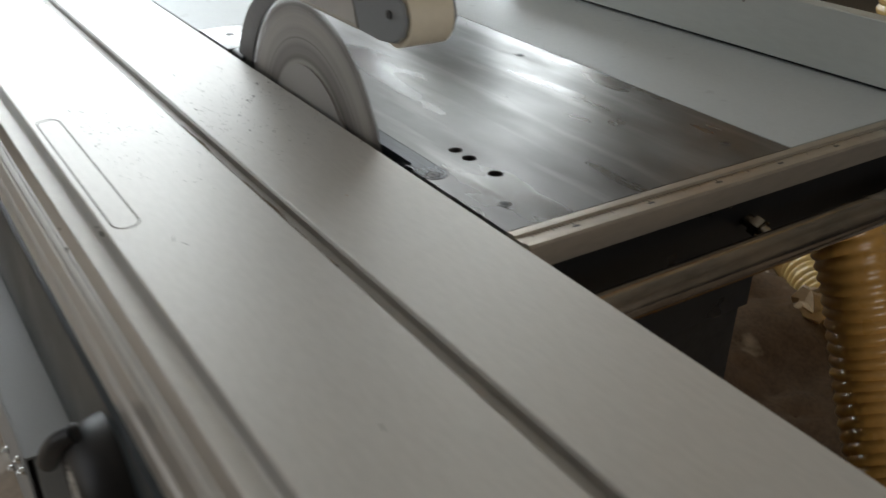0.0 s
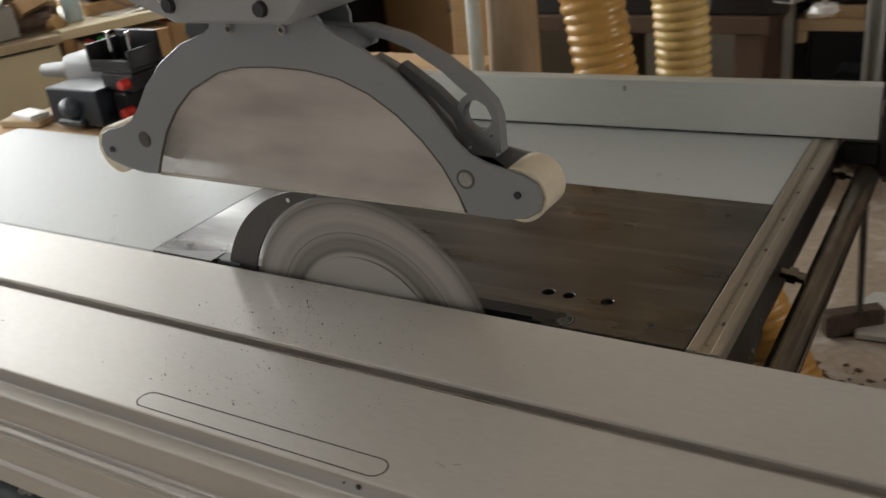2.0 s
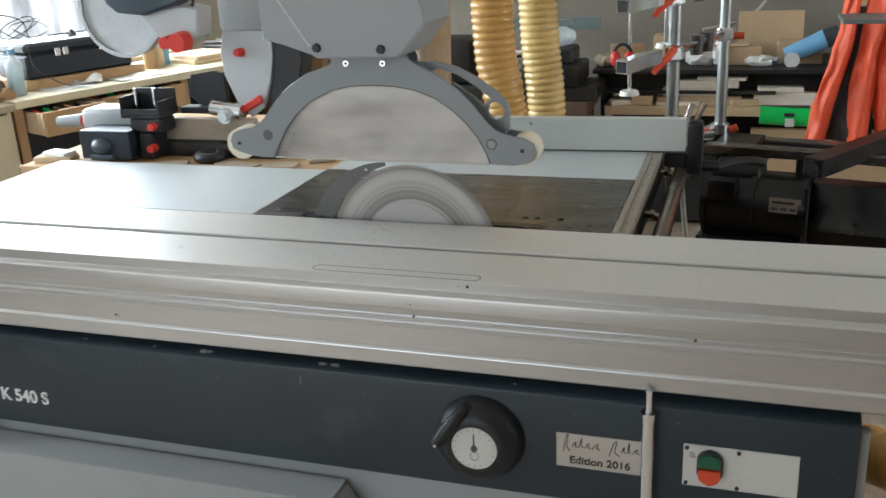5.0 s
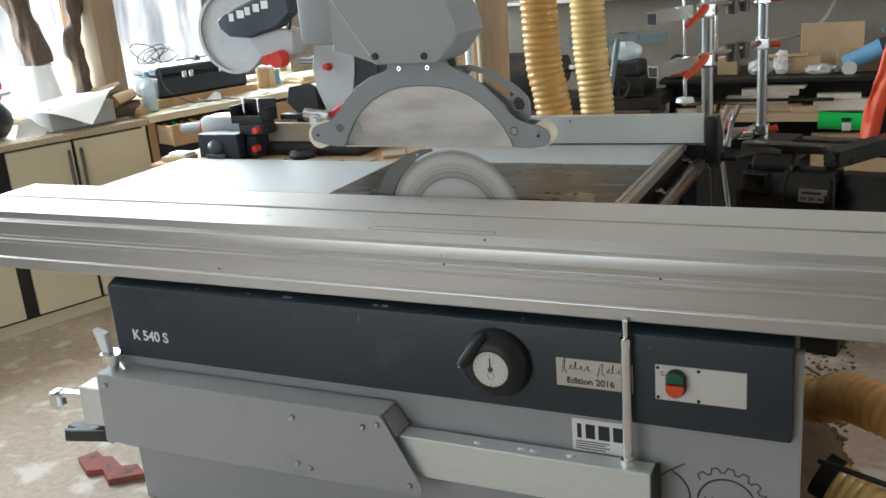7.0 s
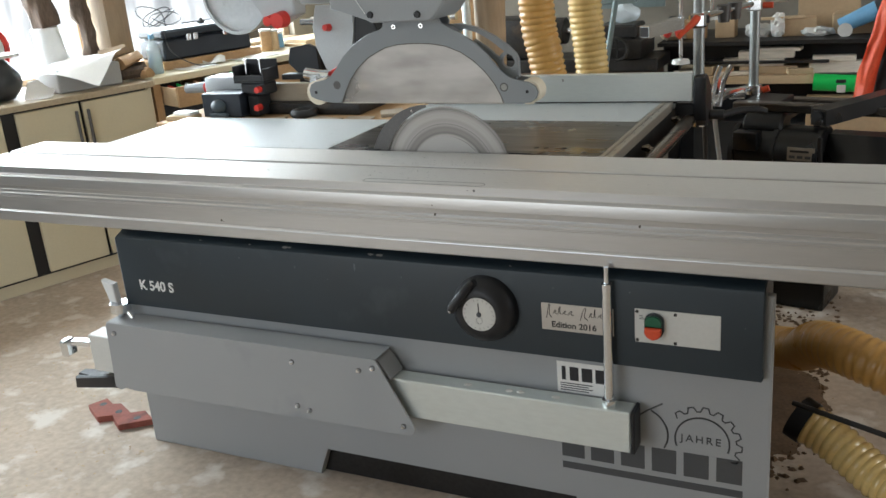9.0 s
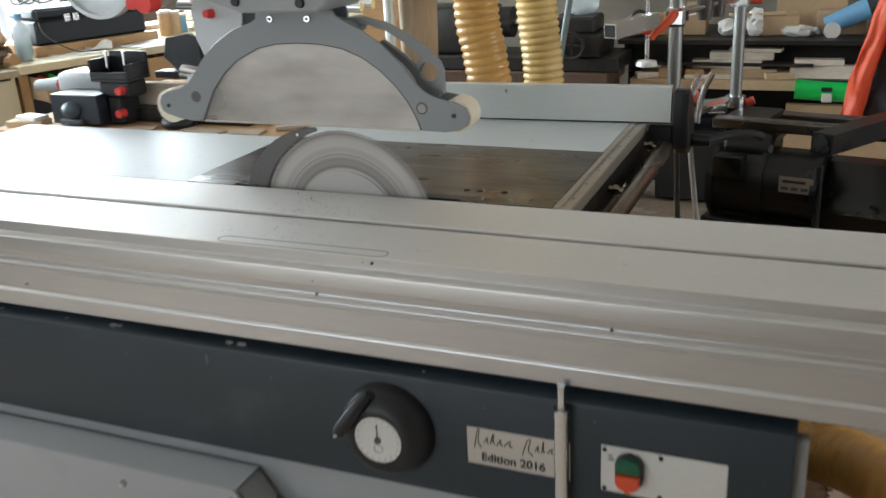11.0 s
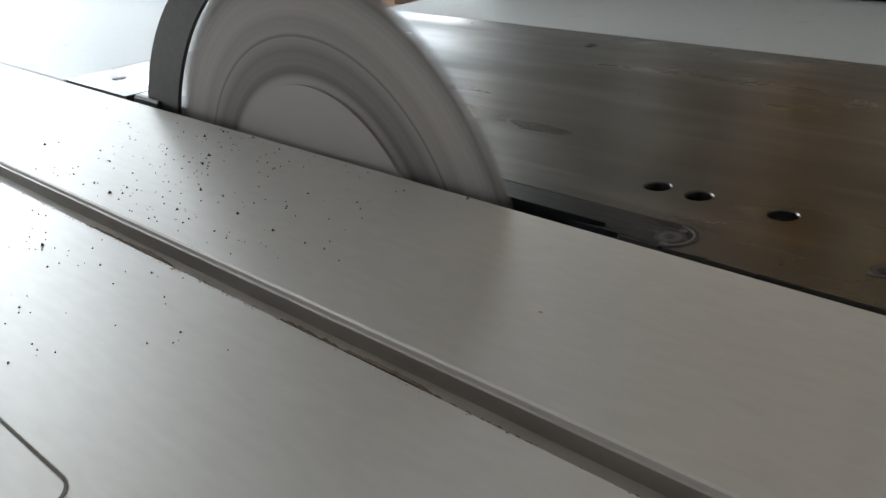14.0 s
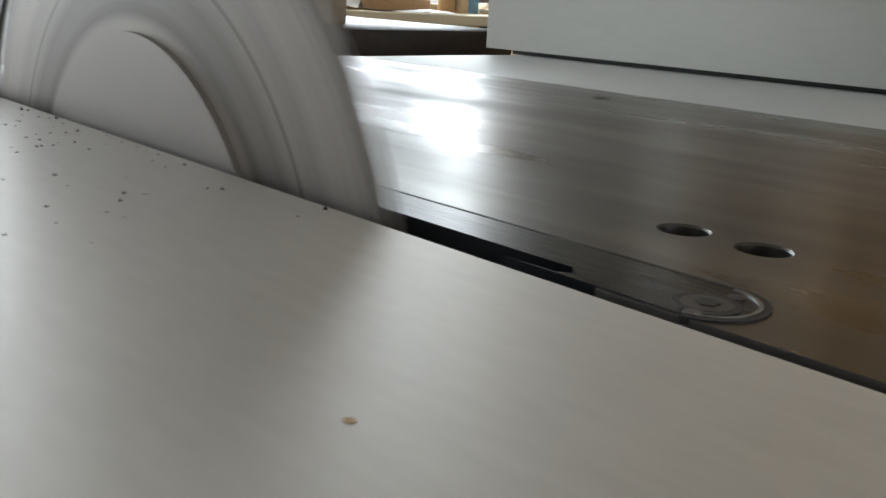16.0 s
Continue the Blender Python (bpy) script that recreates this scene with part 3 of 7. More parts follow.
    part("small_dial", band(B(), arc(wx, wz - 0.016, 0.0085, 0, 360, 20), arc(wx, wz - 0.016, 0.0078, 0, 360, 20), "y", -0.3911, -0.3904), GREY_INK, face)
    for k in range(20):
        a = radians(18 * k)
        c, sn = math.cos(a), math.sin(a)
        part("tick", rod(B(), (wx + 0.035 * c, -0.3907, wz + 0.035 * sn), (wx + 0.0390 * c, -0.3907, wz + 0.0390 * sn), 0.0004, seg=4), INK, face)
    bm = B()
    sweep(bm, smooth_path([(0.230, -0.378, 0.672), (0.216, -0.392, 0.657), (0.200, -0.399, 0.636), (0.182, -0.403, 0.610)], 6), lambda r: 0.0092 + 0.0032 * math.sin(min(1, r / 0.10) * 2.6), 14)
    ball(bm, (0.181, -0.402, 0.608), 0.0105, sub=2)
    part("crank_grip", bm, BLACK, wheel, "folded black crank grip")
    part("grip_slot", rod(B(), (0.228, -0.374, 0.668), (0.228, -0.3815, 0.668), 0.0135, 0.012, 18), INK, wheel)
    part("grip_pin", rod(B(), (0.179, -0.4095, 0.605), (0.179, -0.4120, 0.605), 0.003, seg=8), CHROME, wheel)
    # sticker and printed gear on the cabinet
    st = part("sticker", box(B(), 0.412, 0.546, -0.3232, -0.322, 0.385, 0.466), PAPER, body, "white paper sticker with dark print")
    for x0, w in ((0.424, 0.010), (0.444, 0.022), (0.474, 0.026), (0.508, 0.024)):
        part("print_bar", box(B(), x0, x0 + w, -0.3238, -0.3231, 0.418, 0.454), INK, st)
    for i in range(4):
        part("print_bar", box(B(), 0.420, 0.500 - 0.01 * (i % 2), -0.3238, -0.3231, 0.408 - 0.006 * i, 0.4105 - 0.006 * i), GREY_INK, st)
    gear_c = (0.757, 0.303)
    gx, gz = gear_c
    teeth = []
    for k in range(8):
        a = 137 - 22.0 * k
        for da, r in ((0, 0.0775), (-4, 0.0895), (-12, 0.0895), (-16, 0.0775)):
            teeth.append((gx + r * math.cos(radians(a + da)), gz + r * math.sin(radians(a + da))))
    part("gear_print", ribbon(B(), teeth, 0.0034, -0.3226, -0.3221), GREY_INK, body)
    part("ring_print", ribbon(B(), arc(gx, gz, 0.0615, -18, 198, 40), 0.0042, -0.3226, -0.3221), GREY_INK, body)
    part("swoosh_print", ribbon(B(), [(0.600, 0.341), (0.632, 0.366), (0.666, 0.388)], 0.0040, -0.3226, -0.3221), GREY_INK, body)
    part("swoosh_print", ribbon(B(), [(p.x, p.z) for p in smooth_path([(0.640, 0.366, 0), (0.660, 0.352, 0), (0.676, 0.325, 0), (0.678, 0.295, 0), (0.670, 0.272, 0)], 6) for p in [Vector((p.x, 0, p.y))]], 0.0042, -0.3226, -0.3221), GREY_INK, body)
    for x, ch in zip((0.7080, 0.7195, 0.7415, 0.7655, 0.7865), "JAHRE"):
        lettering("anniversary_lettering", ch, 0.0265, (x, -0.3223, 0.2985), GREY_INK, body, stretch=1.0, bold=0.0003)
    for i, x in enumerate((0.416, 0.49, 0.565, 0.64, 0.715, 0.79)):
        part("brand_block", box(B(), x, x + 0.058, -0.3226, -0.3221, 0.204, 0.268), GREY_INK, body)
    part("brand_bar", box(B(), 0.416, 0.85, -0.3226, -0.3221, 0.170, 0.189), GREY_INK, body)


def thing_part(name, material, parent):
    """An empty part that gathers sub-parts would be a fourth level; a small back disc carries them instead."""
    return part(name, rod(B(), (0.247, -0.346, 0.597), (0.247, -0.352, 0.597), 0.0845, 0.0835, 48), material, parent)


def support_arm():
    """Folded-away cross-cut carrier on the cabinet front: cover, zinc tube and stop rod."""
    y0, y1 = -0.412, -0.330
    out = [(-0.978, 0.236), (-0.966, 0.440), (-0.960, 0.449), (-0.048, 0.449), (-0.040, 0.442), (0.050, 0.272), (0.052, 0.260), (0.046, 0.248), (0.032, 0.242), (-0.90, 0.232), (-0.935, 0.238), (-0.96, 0.226)]
    cover = part("arm_cover", prism(B(), out, "y", y0, y0 + 0.004, 0.001), GREY_PAINT, saw, "light grey folded sheet cover")
    part("cover_lip", box(B(), -0.964, -0.044, y0 + 0.004, y1, 0.445, 0.449), GREY_PAINT, cover)
    part("cover_core", box(B(), -0.95, -0.05, y0 + 0.010, y1, 0.25, 0.44), BLACK, cover)
    part("end_block", prism(B(), [(-0.052, 0.444), (-0.040, 0.438), (-0.010, 0.392), (-0.052, 0.392)], "y", y0 + 0.012, y1, 0.001), GREY_PAINT, cover)
    for x, z in ((-0.935, 0.418), (-0.304, 0.409), (-0.096, 0.412), (-0.054, 0.424), (-0.306, 0.277), (-0.268, 0.268), (0.020, 0.268)):
        b = B()
        rod(b, (x, y0, z), (x, y0 - 0.006, z), 0.0060, 0.005, 14)
        rod(b, (x, y0 - 0.005, z), (x, y0 - 0.010, z), 0.0032, seg=8)
        part("bolt", b, CHROME, cover)
        # dark disc round each bolt head stands in for its shadow
        part("bolt_shade", rod(B(), (x, y0 + 0.001, z), (x, y0 - 0.0015, z), 0.0075, seg=16), KNIFE, cover)
    tube = part("support_tube", box(B(), -0.06, 0.607, -0.388, -0.334, 0.282, 0.388, 0.003), GALV, saw, "galvanised square support tube")
    part("end_cap", box(B(), 0.6072, 0.617, -0.390, -0.332, 0.280, 0.390, 0.003), BLACK, tube)
    for x in (0.19, 0.30, 0.33, 0.42):
        b = B()
        ball(b, (x, -0.362, 0.388), 0.011, 1.0, 0.7, 0.22)
        part("foam_scrap", b, PAPER, tube)
    rd = part("stop_rod", rod(B(), (0.552, -0.362, 0.388), (0.552, -0.362, 0.690), 0.0115, seg=20), CHROME, saw, "bright zinc stop rod")
    part("rod_tip", rod(B(), (0.552, -0.362, 0.690), (0.552, -0.362, 0.733), 0.0062, seg=14), CHROME, rd)
    part("rod_collar", rod(B(), (0.552, -0.362, 0.678), (0.552, -0.362, 0.694), 0.0128, seg=20), CHROME, rd)
    part("rod_nut", rod(B(), (0.552, -0.362, 0.388), (0.552, -0.362, 0.404), 0.018, seg=6), CHROME, rd)
    # clamp and folded stop at the far end
    b = B()
    rod(b, (-0.945, -0.36, 0.452), (-0.945, -0.36, 0.468), 0.014, seg=14)
    rod(b, (-0.945, -0.36, 0.468), (-0.945, -0.36, 0.496), 0.031, 0.031, 20)
    rod(b, (-0.918, -0.36, 0.47), (-0.905, -0.36, 0.449), 0.006, seg=8)
    part("clamp_knob", b, CHROME, saw)
    part("knob_grip", prism(B(), [(-0.972, 0.497), (-0.944, 0.497), (-0.948, 0.556), (-0.992, 0.566)], "y", -0.372, -0.348, 0.003), WHITE, saw)
    part("tube_stub", box(B(), -1.065, -0.979, -0.400, -0.334, 0.272, 0.392, 0.003), OFF_WHITE, saw)
    b = B()
    box(b, -1.15, -1.03, -0.395, -0.365, 0.345, 0.362, 0.003, 8)
    box(b, -1.175, -1.145, -0.42, -0.375, 0.312, 0.366, 0.006)
    part("stop_lever", b, CHROME, saw)
    b = B()
    prism(b, [(-1.165, 0.196), (-1.160, 0.236), (-0.990, 0.262), (-0.985, 0.222)], "y", -0.402, -0.340, 0.004)
    part("stop_foot", b, BLACK, saw)
    part("foot_slot", box(B(), -1.158, -1.01, -0.385, -0.356, 0.238, 0.243), INK, saw)


def sliding_table():
    """Extruded aluminium table: T-groove in the top, stepped and grooved flank."""
    x0, x1 = -1.53, 2.05
    prof = [(0.0, 0.868), (0.0, 0.8885), (-0.0015, 0.89), (-0.1436, 0.89), (-0.1448, 0.8892), (-0.1452, 0.8872), (-0.1462, 0.8866), (-0.1468, 0.8790), (-0.1545, 0.8785), (-0.1545, 0.874), (-0.1562, 0.874), (-0.1562, 0.8785),
            (-0.1628, 0.8785), (-0.1632, 0.8888), (-0.1645, 0.89), (-0.3150, 0.89), (-0.3164, 0.8888), (-0.3167, 0.8698), (-0.3182, 0.8680),
            (-0.3320, 0.8667), (-0.3344, 0.8660), (-0.3357, 0.8645), (-0.3362, 0.8622), (-0.3362, 0.8372), (-0.3338, 0.8352), (-0.3330, 0.8246), (-0.3352, 0.8236), (-0.3358, 0.8222), (-0.3344, 0.8206), (-0.3344, 0.8156),
            (-0.3362, 0.8150), (-0.3396, 0.8128), (-0.3404, 0.8112), (-0.3404, 0.8078), (-0.3390, 0.8072), (-0.3390, 0.8058), (-0.3405, 0.8052), (-0.3405, 0.8036), (-0.3394, 0.8031), (-0.3394, 0.8020), (-0.3408, 0.8014), (-0.3412, 0.7652),
            (-0.3390, 0.7642), (-0.3390, 0.7600), (-0.3405, 0.7592), (-0.3438, 0.7552), (-0.3444, 0.7535), (-0.3444, 0.7268), (-0.342, 0.7240), (-0.30, 0.724), (-0.30, 0.75), (-0.03, 0.75), (-0.03, 0.868)]
    return prof, x0, x1


def build_sliding():
    prof, x0, x1 = sliding_table()
    tab = part("sliding_table", prism(B(), prof, "x", x0, x1), ALU, saw, "long anodised aluminium sliding table with a T-groove", sharp=0.25)
    # upright flank faces get a darker metal copy as shade; ledges keep the pale one
    tab.data.materials.append(ALU_SHADE)
    # inner faces of the groove are a darker grey than the top
    tab.data.materials.append(GROOVE)
    for f in tab.data.polygons:
        if abs(f.normal.x) < 0.5 and f.center.y < -0.3155 and f.normal.z < 0.6:
            f.material_index = 1
        elif -0.164 < f.center.y < -0.1455 and f.center.z < 0.887:
            f.material_index = 2
    # inlaid cover of the clamping slot, as a fine outlined groove
    cx0, cx1, cy, r = -0.074, 0.229, -0.2955, 0.0138
    o = [(cx1 + (r) * math.cos(radians(a)), cy + r * math.sin(radians(a))) for a in range(-90, 91, 15)] + [(cx0 + r * math.cos(radians(a)), cy + r * math.sin(radians(a))) for a in range(90, 271, 15)]
    i_ = [(cx1 + (r - 0.0015) * math.cos(radians(a)), cy + (r - 0.0015) * math.sin(radians(a))) for a in range(-90, 91, 15)] + [(cx0 + (r - 0.0015) * math.cos(radians(a)), cy + (r - 0.0015) * math.sin(radians(a))) for a in range(90, 271, 15)]
    o.append(o[0])
    i_.append(i_[0])
    part("inlay_joint", band(B(), o, i_, "z", 0.8895, 0.8903), SEAM, tab)
    for x, y, z in ((0.224, -0.3166, 0.8810), (0.207, -0.3166, 0.8810)):
        part("set_screw", rod(B(), (x, y + 0.002, z), (x, y - 0.0012, z), 0.0028 if x > 0.21 else 0.0009, seg=12), INK, tab)
    for x, y, z, r in ((0.125, -0.3348, 0.8225, 0.003), (0.622, -0.3350, 0.8225, 0.0028), (-0.522, -0.3412, 0.772, 0.003), (0.12, -0.3364, 0.846, 0.0014), (-0.515, -0.3412, 0.769, 0.0012)):
        part("set_screw", rod(B(), (x, y + 0.002, z), (x, y - 0.001, z), r, seg=12), SEAM, tab)
    for x, y, tn, ln in ((-0.42, -0.235, 12, 0.012), (-0.415, -0.245, 40, 0.008), (0.285, -0.268, -14, 0.011), (0.30, -0.262, 20, 0.007), (0.02, -0.262, 70, 0.004), (-0.55, -0.21, 30, 0.010), (0.62, -0.24, -8, 0.009)):
        b = B()
        box(b, x - ln / 2, x + ln / 2, y - 0.0004, y + 0.0004, 0.8899, 0.8902, 0, tn)
        part("scratch", b, CHIP_GREY, tab)
    part("rust_spot", prism(B(), [(0.284 + 0.0012 * math.cos(a), -0.087 + 0.0008 * math.sin(a * 1.03)) for a in (0, 0.9, 1.8, 2.7, 3.6, 4.5, 5.4)], "z", 0.8899, 0.8902), WOOD, tab)
    return tab


SCUFF = mat("dull_scuff", (0.10, 0.115, 0.125), 0.7, 0.0, 0.3, 60, 300)
CHIP_GREY = mat("chipped_undercoat", (0.30, 0.29, 0.27), 0.7, 0.0, 0.3, 40, 200)
SEAM = mat("dirty_seam", (0.10, 0.085, 0.07), 0.7, 0.0, 0.3, 30, 200)
def panel_scuffs():
    """Chipped paint along the bent edge, dried drips and specks on the front."""
    for x, w, h in ((-0.334, 0.020, 0.010), (-0.320, 0.010, 0.006), (-0.071, 0.022, 0.008), (-0.046, 0.024, 0.009), (-0.45, 0.010, 0.004), (0.31, 0.006, 0.003), (-0.62, 0.012, 0.003)):
        b = B()
        pts = [(x + w * 0.5 * math.cos(a) * random.uniform(0.6, 1.2), -0.330 + h * 0.5 * math.sin(a) * random.uniform(0.6, 1.2)) for a in (0, 0.8, 1.7, 2.5, 3.3, 4.1, 5.0, 5.7)]
        lo = [b.verts.new((px, py, 0.699 + (py + 0.341) * 0.427 - 0.001)) for px, py in pts]
        hi = [b.verts.new((px, py, 0.699 + (py + 0.341) * 0.427 + 0.0006)) for px, py in pts]
        b.faces.new(hi)
        for k in range(8):
            b.faces.new((lo[k], lo[(k + 1) % 8], hi[(k + 1) % 8], hi[k]))
        part("paint_chip", b, CHIP_GREY, panel_of())
    for x, z, w, h in ((-0.114, 0.672, 0.006, 0.026), (-0.30, 0.655, 0.003, 0.008), (-0.48, 0.668, 0.004, 0.004), (0.10, 0.60, 0.002, 0.002), (-0.70, 0.60, 0.002, 0.003), (-0.40, 0.58, 0.003, 0.002), (0.60, 0.67, 0.004, 0.003), (0.42, 0.664, 0.003, 0.004), (-0.62, 0.640, 0.003, 0.003),
                       (-0.55, 0.61, 0.002, 0.002), (-0.20, 0.63, 0.002, 0.003), (0.02, 0.655, 0.002, 0.006), (0.85, 0.61, 0.002, 0.004), (-0.80, 0.67, 0.004, 0.002)):
        b = B()
        y = -0.3462
        pts = [(x + w * 0.5 * math.cos(a) * random.uniform(0.6, 1.2), z + h * 0.5 * math.sin(a) * random.uniform(0.6, 1.2)) for a in (0, 0.8, 1.7, 2.5, 3.3, 4.1, 5.0, 5.7)]
        prism(b, pts, "y", y - 0.0004, y + 0.003)
        part("paint_chip", b, SCUFF, panel_of())


def panel_of():
    return [o for o in saw.children if o.name.startswith("control_panel")][0]


saw_body()
panel_scuffs()
support_arm()
tab = build_sliding()


def plate_with_holes(bm, x0, x1, y0, y1, z0, z1, holes, seg=24):
    """A plate with round holes through its top: flat cells round each hole."""
    xs = sorted({x0, x1, *[h[0] - h[2] * 1.45 for h in holes], *[h[0] + h[2] * 1.45 for h in holes]})
    ys = sorted({y0, y1, *[h[1] - h[2] * 1.45 for h in holes], *[h[1] + h[2] * 1.45 for h in holes]})
    for a, b in zip(xs, xs[1:]):
        for c, d in zip(ys, ys[1:]):
            hole = [h for h in holes if abs((a + b) / 2 - h[0]) < 1e-6 and abs((c + d) / 2 - h[1]) < h[2] * 1.5 and b - a > h[2]]
            hole = [h for h in hole if c >= h[1] - h[2] * 1.45 - 1e-6 and d <= h[1] + h[2] * 1.45 + 1e-6]
            if not hole:
                bm.faces.new([bm.verts.new(p) for p in ((a, c, z1), (b, c, z1), (b, d, z1), (a, d, z1))])
    for hx, hy, r in holes:
        q = r * 1.45
        ring = [(hx + r * math.cos(2 * math.pi * k / seg), hy + r * math.sin(2 * math.pi * k / seg)) for k in range(seg)]
        sq = []
        for k in range(seg):
            c, s = math.cos(2 * math.pi * k / seg), math.sin(2 * math.pi * k / seg)
            f = q / max(abs(c), abs(s))
            sq.append((hx + f * c, hy + f * s))
        for k in range(seg):
            a, b = ring[k], ring[(k + 1) % seg]
            c, d = sq[(k + 1) % seg], sq[k]
            # rim bevel and wall down
            bm.faces.new([bm.verts.new(p) for p in ((*a, z1), (*b, z1), (*c, z1), (*d, z1))])
            e = (hx + (b[0] - hx) * 0.93, hy + (b[1] - hy) * 0.93)
            g = (hx + (a[0] - hx) * 0.93, hy + (a[1] - hy) * 0.93)
            bm.faces.new([bm.verts.new(p) for p in ((*a, z1), (*b, z1), (*e, z1 - 0.0008), (*g, z1 - 0.0008))])
            bm.faces.new([bm.verts.new(p) for p in ((*g, z1 - 0.0008), (*e, z1 - 0.0008), (*e, z0), (*g, z0))])
    for a, b in (((x0, y0), (x1, y0)), ((x1, y0), (x1, y1)), ((x1, y1), (x0, y1)), ((x0, y1), (x0, y0))):
        bm.faces.new([bm.verts.new(p) for p in ((*a, z0), (*b, z0), (*b, z1), (*a, z1))])
    bmesh.ops.remove_doubles(bm, verts=bm.verts, dist=1e-5)
    return bm


def main_table():
    holes = [(0.240, 0.076, 0.0085), (0.267, 0.076, 0.0085), (0.317, 0.076, 0.0085)]
    # steel plate: long field behind the insert, and the strips in front and behind the slot
    st = part("steel_table", plate_with_holes(B(), -0.381, 0.433, 0.0335, 0.416, 0.872, TOP, holes), STEEL, saw, "brown-grey planed steel saw table", sharp=0.3)
    part("front_strip", box(B(), 0.298, 0.433, 0.004, 0.0335, 0.872, TOP), STEEL, st)
    part("rear_strip", box(B(), -0.381, -0.262, 0.004, 0.0335, 0.872, TOP), STEEL, st)
    for x, y in ((0.384, 0.039), (0.385, 0.361), (-0.336, 0.037), (-0.02, 0.368)):
        b = B()
        rod(b, (x, y, TOP - 0.001), (x, y, TOP + 0.0006), 0.0068, seg=18)
        part("countersunk_screw", b, KNIFE, st)
        part("hex_socket", rod(B(), (x, y, TOP + 0.0004), (x, y, TOP + 0.0009), 0.0036, seg=6), INK, st)
    for x, y, r in holes:
        part("bolt_head", rod(B(), (x, y, 0.874), (x, y, 0.8815 if x > 0.3 else 0.876), r * 0.85, seg=16), CHROME if x > 0.3 else DARK_IRON, st)
    # insert round the blade, its right end rounded
    e = [(0.283 + 0.0135 * math.cos(radians(a)), 0.0185 + 0.0135 * math.sin(radians(a))) for a in range(-75, 91, 15)]
    up = [(-0.258, 0.032), (-0.258, 0.0125), (0.248, 0.0125)] + [(0.252, 0.009)] + [(0.248, 0.0055)] + [(0.230, 0.005), (0.283, 0.005)]
    ins = part("blade_insert", prism(B(), up + e + [(0.270, 0.032)], "z", 0.874, TOP + 0.0003, 0.0), INSERT, saw, "dark steel blade insert")
    part("corner_filler", box(B(), 0.262, 0.298, 0.004, 0.0335, 0.872, TOP - 0.00005), STEEL, st)
    part("insert_joint", band(B(), [(-0.258, 0.0335), (0.272, 0.0335)] + [(0.283 + 0.0156 * math.cos(radians(a)), 0.0185 + 0.0156 * math.sin(radians(a))) for a in range(90, -80, -12)],
         [(-0.258, 0.0322), (0.272, 0.0322)] + [(0.283 + 0.0137 * math.cos(radians(a)), 0.0185 + 0.0137 * math.sin(radians(a))) for a in range(90, -80, -12)], "z", 0.8885, TOP + 0.0004), INK, ins)
    # pale raised band stands in for the highlight on the end bevel
    part("insert_rim", band(B(), [(0.283 + 0.0136 * math.cos(radians(a)), 0.0185 + 0.0136 * math.sin(radians(a))) for a in range(88, -76, -12)],
         [(0.283 + 0.0126 * math.cos(radians(a)), 0.0185 + 0.0126 * math.sin(radians(a))) for a in range(88, -76, -12)], "z", 0.8895, TOP + 0.0006), STEEL_RIM, ins)
    sc = B()
    rod(sc, (0.2855, 0.0160, 0.888), (0.2855, 0.0160, 0.8906), 0.0062, seg=18)
    part("insert_screw", sc, KNIFE, ins)
    part("screw_recess", band(B(), arc(0.2855, 0.0160, 0.0082, 0, 360, 24), arc(0.2855, 0.0160, 0.0062, 0, 360, 24), "z", 0.8896, 0.8905), INK, ins)
    part("hex_socket", rod(B(), (0.2855, 0.0160, 0.8904), (0.2855, 0.0160, 0.8909), 0.003, seg=6), INK, ins)
    for x, y in ((0.287, 0.0075), (0.287, 0.0265)):
        part("set_screw", rod(B(), (x, y, 0.888), (x, y, 0.8906), 0.0022, seg=12), KNIFE, ins)
    # black plate added inside, below the blade slot, to keep the slot dark
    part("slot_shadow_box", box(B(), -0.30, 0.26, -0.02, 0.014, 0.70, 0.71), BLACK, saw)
    # pale extension tables beyond and beside the steel plate
    lt = part("extension_table", box(B(), -1.243, -0.383, 0.003, 0.410, 0.862, TOP - 0.0005, 0.0015), PALE_TABLE, saw, "pale grey outfeed extension table")
    wt = part("extension_table", box(B(), -0.379, 0.433, 0.4185, 0.860, 0.862, TOP - 0.0005, 0.0015), PALE_TABLE, saw, "pale grey width extension table")
    part("extension_leg", box(B(), -1.20, -1.15, 0.34, 0.39, 0.0, 0.862, 0.003), BLACK_METAL, lt)
    part("extension_leg", box(B(), -0.34, -0.29, 0.78, 0.83, 0.0, 0.862, 0.003), BLACK_METAL, wt)
    part("cross_beam", box(B(), -0.36, 0.425, 0.44, 0.84, 0.79, 0.861, 0.003), BLACK_METAL, wt)
    return st


STEEL_RIM = mat("bevel_glint_steel", (0.30, 0.31, 0.32), 0.3, 0.9, 0.15, 8, 120)
main_table()


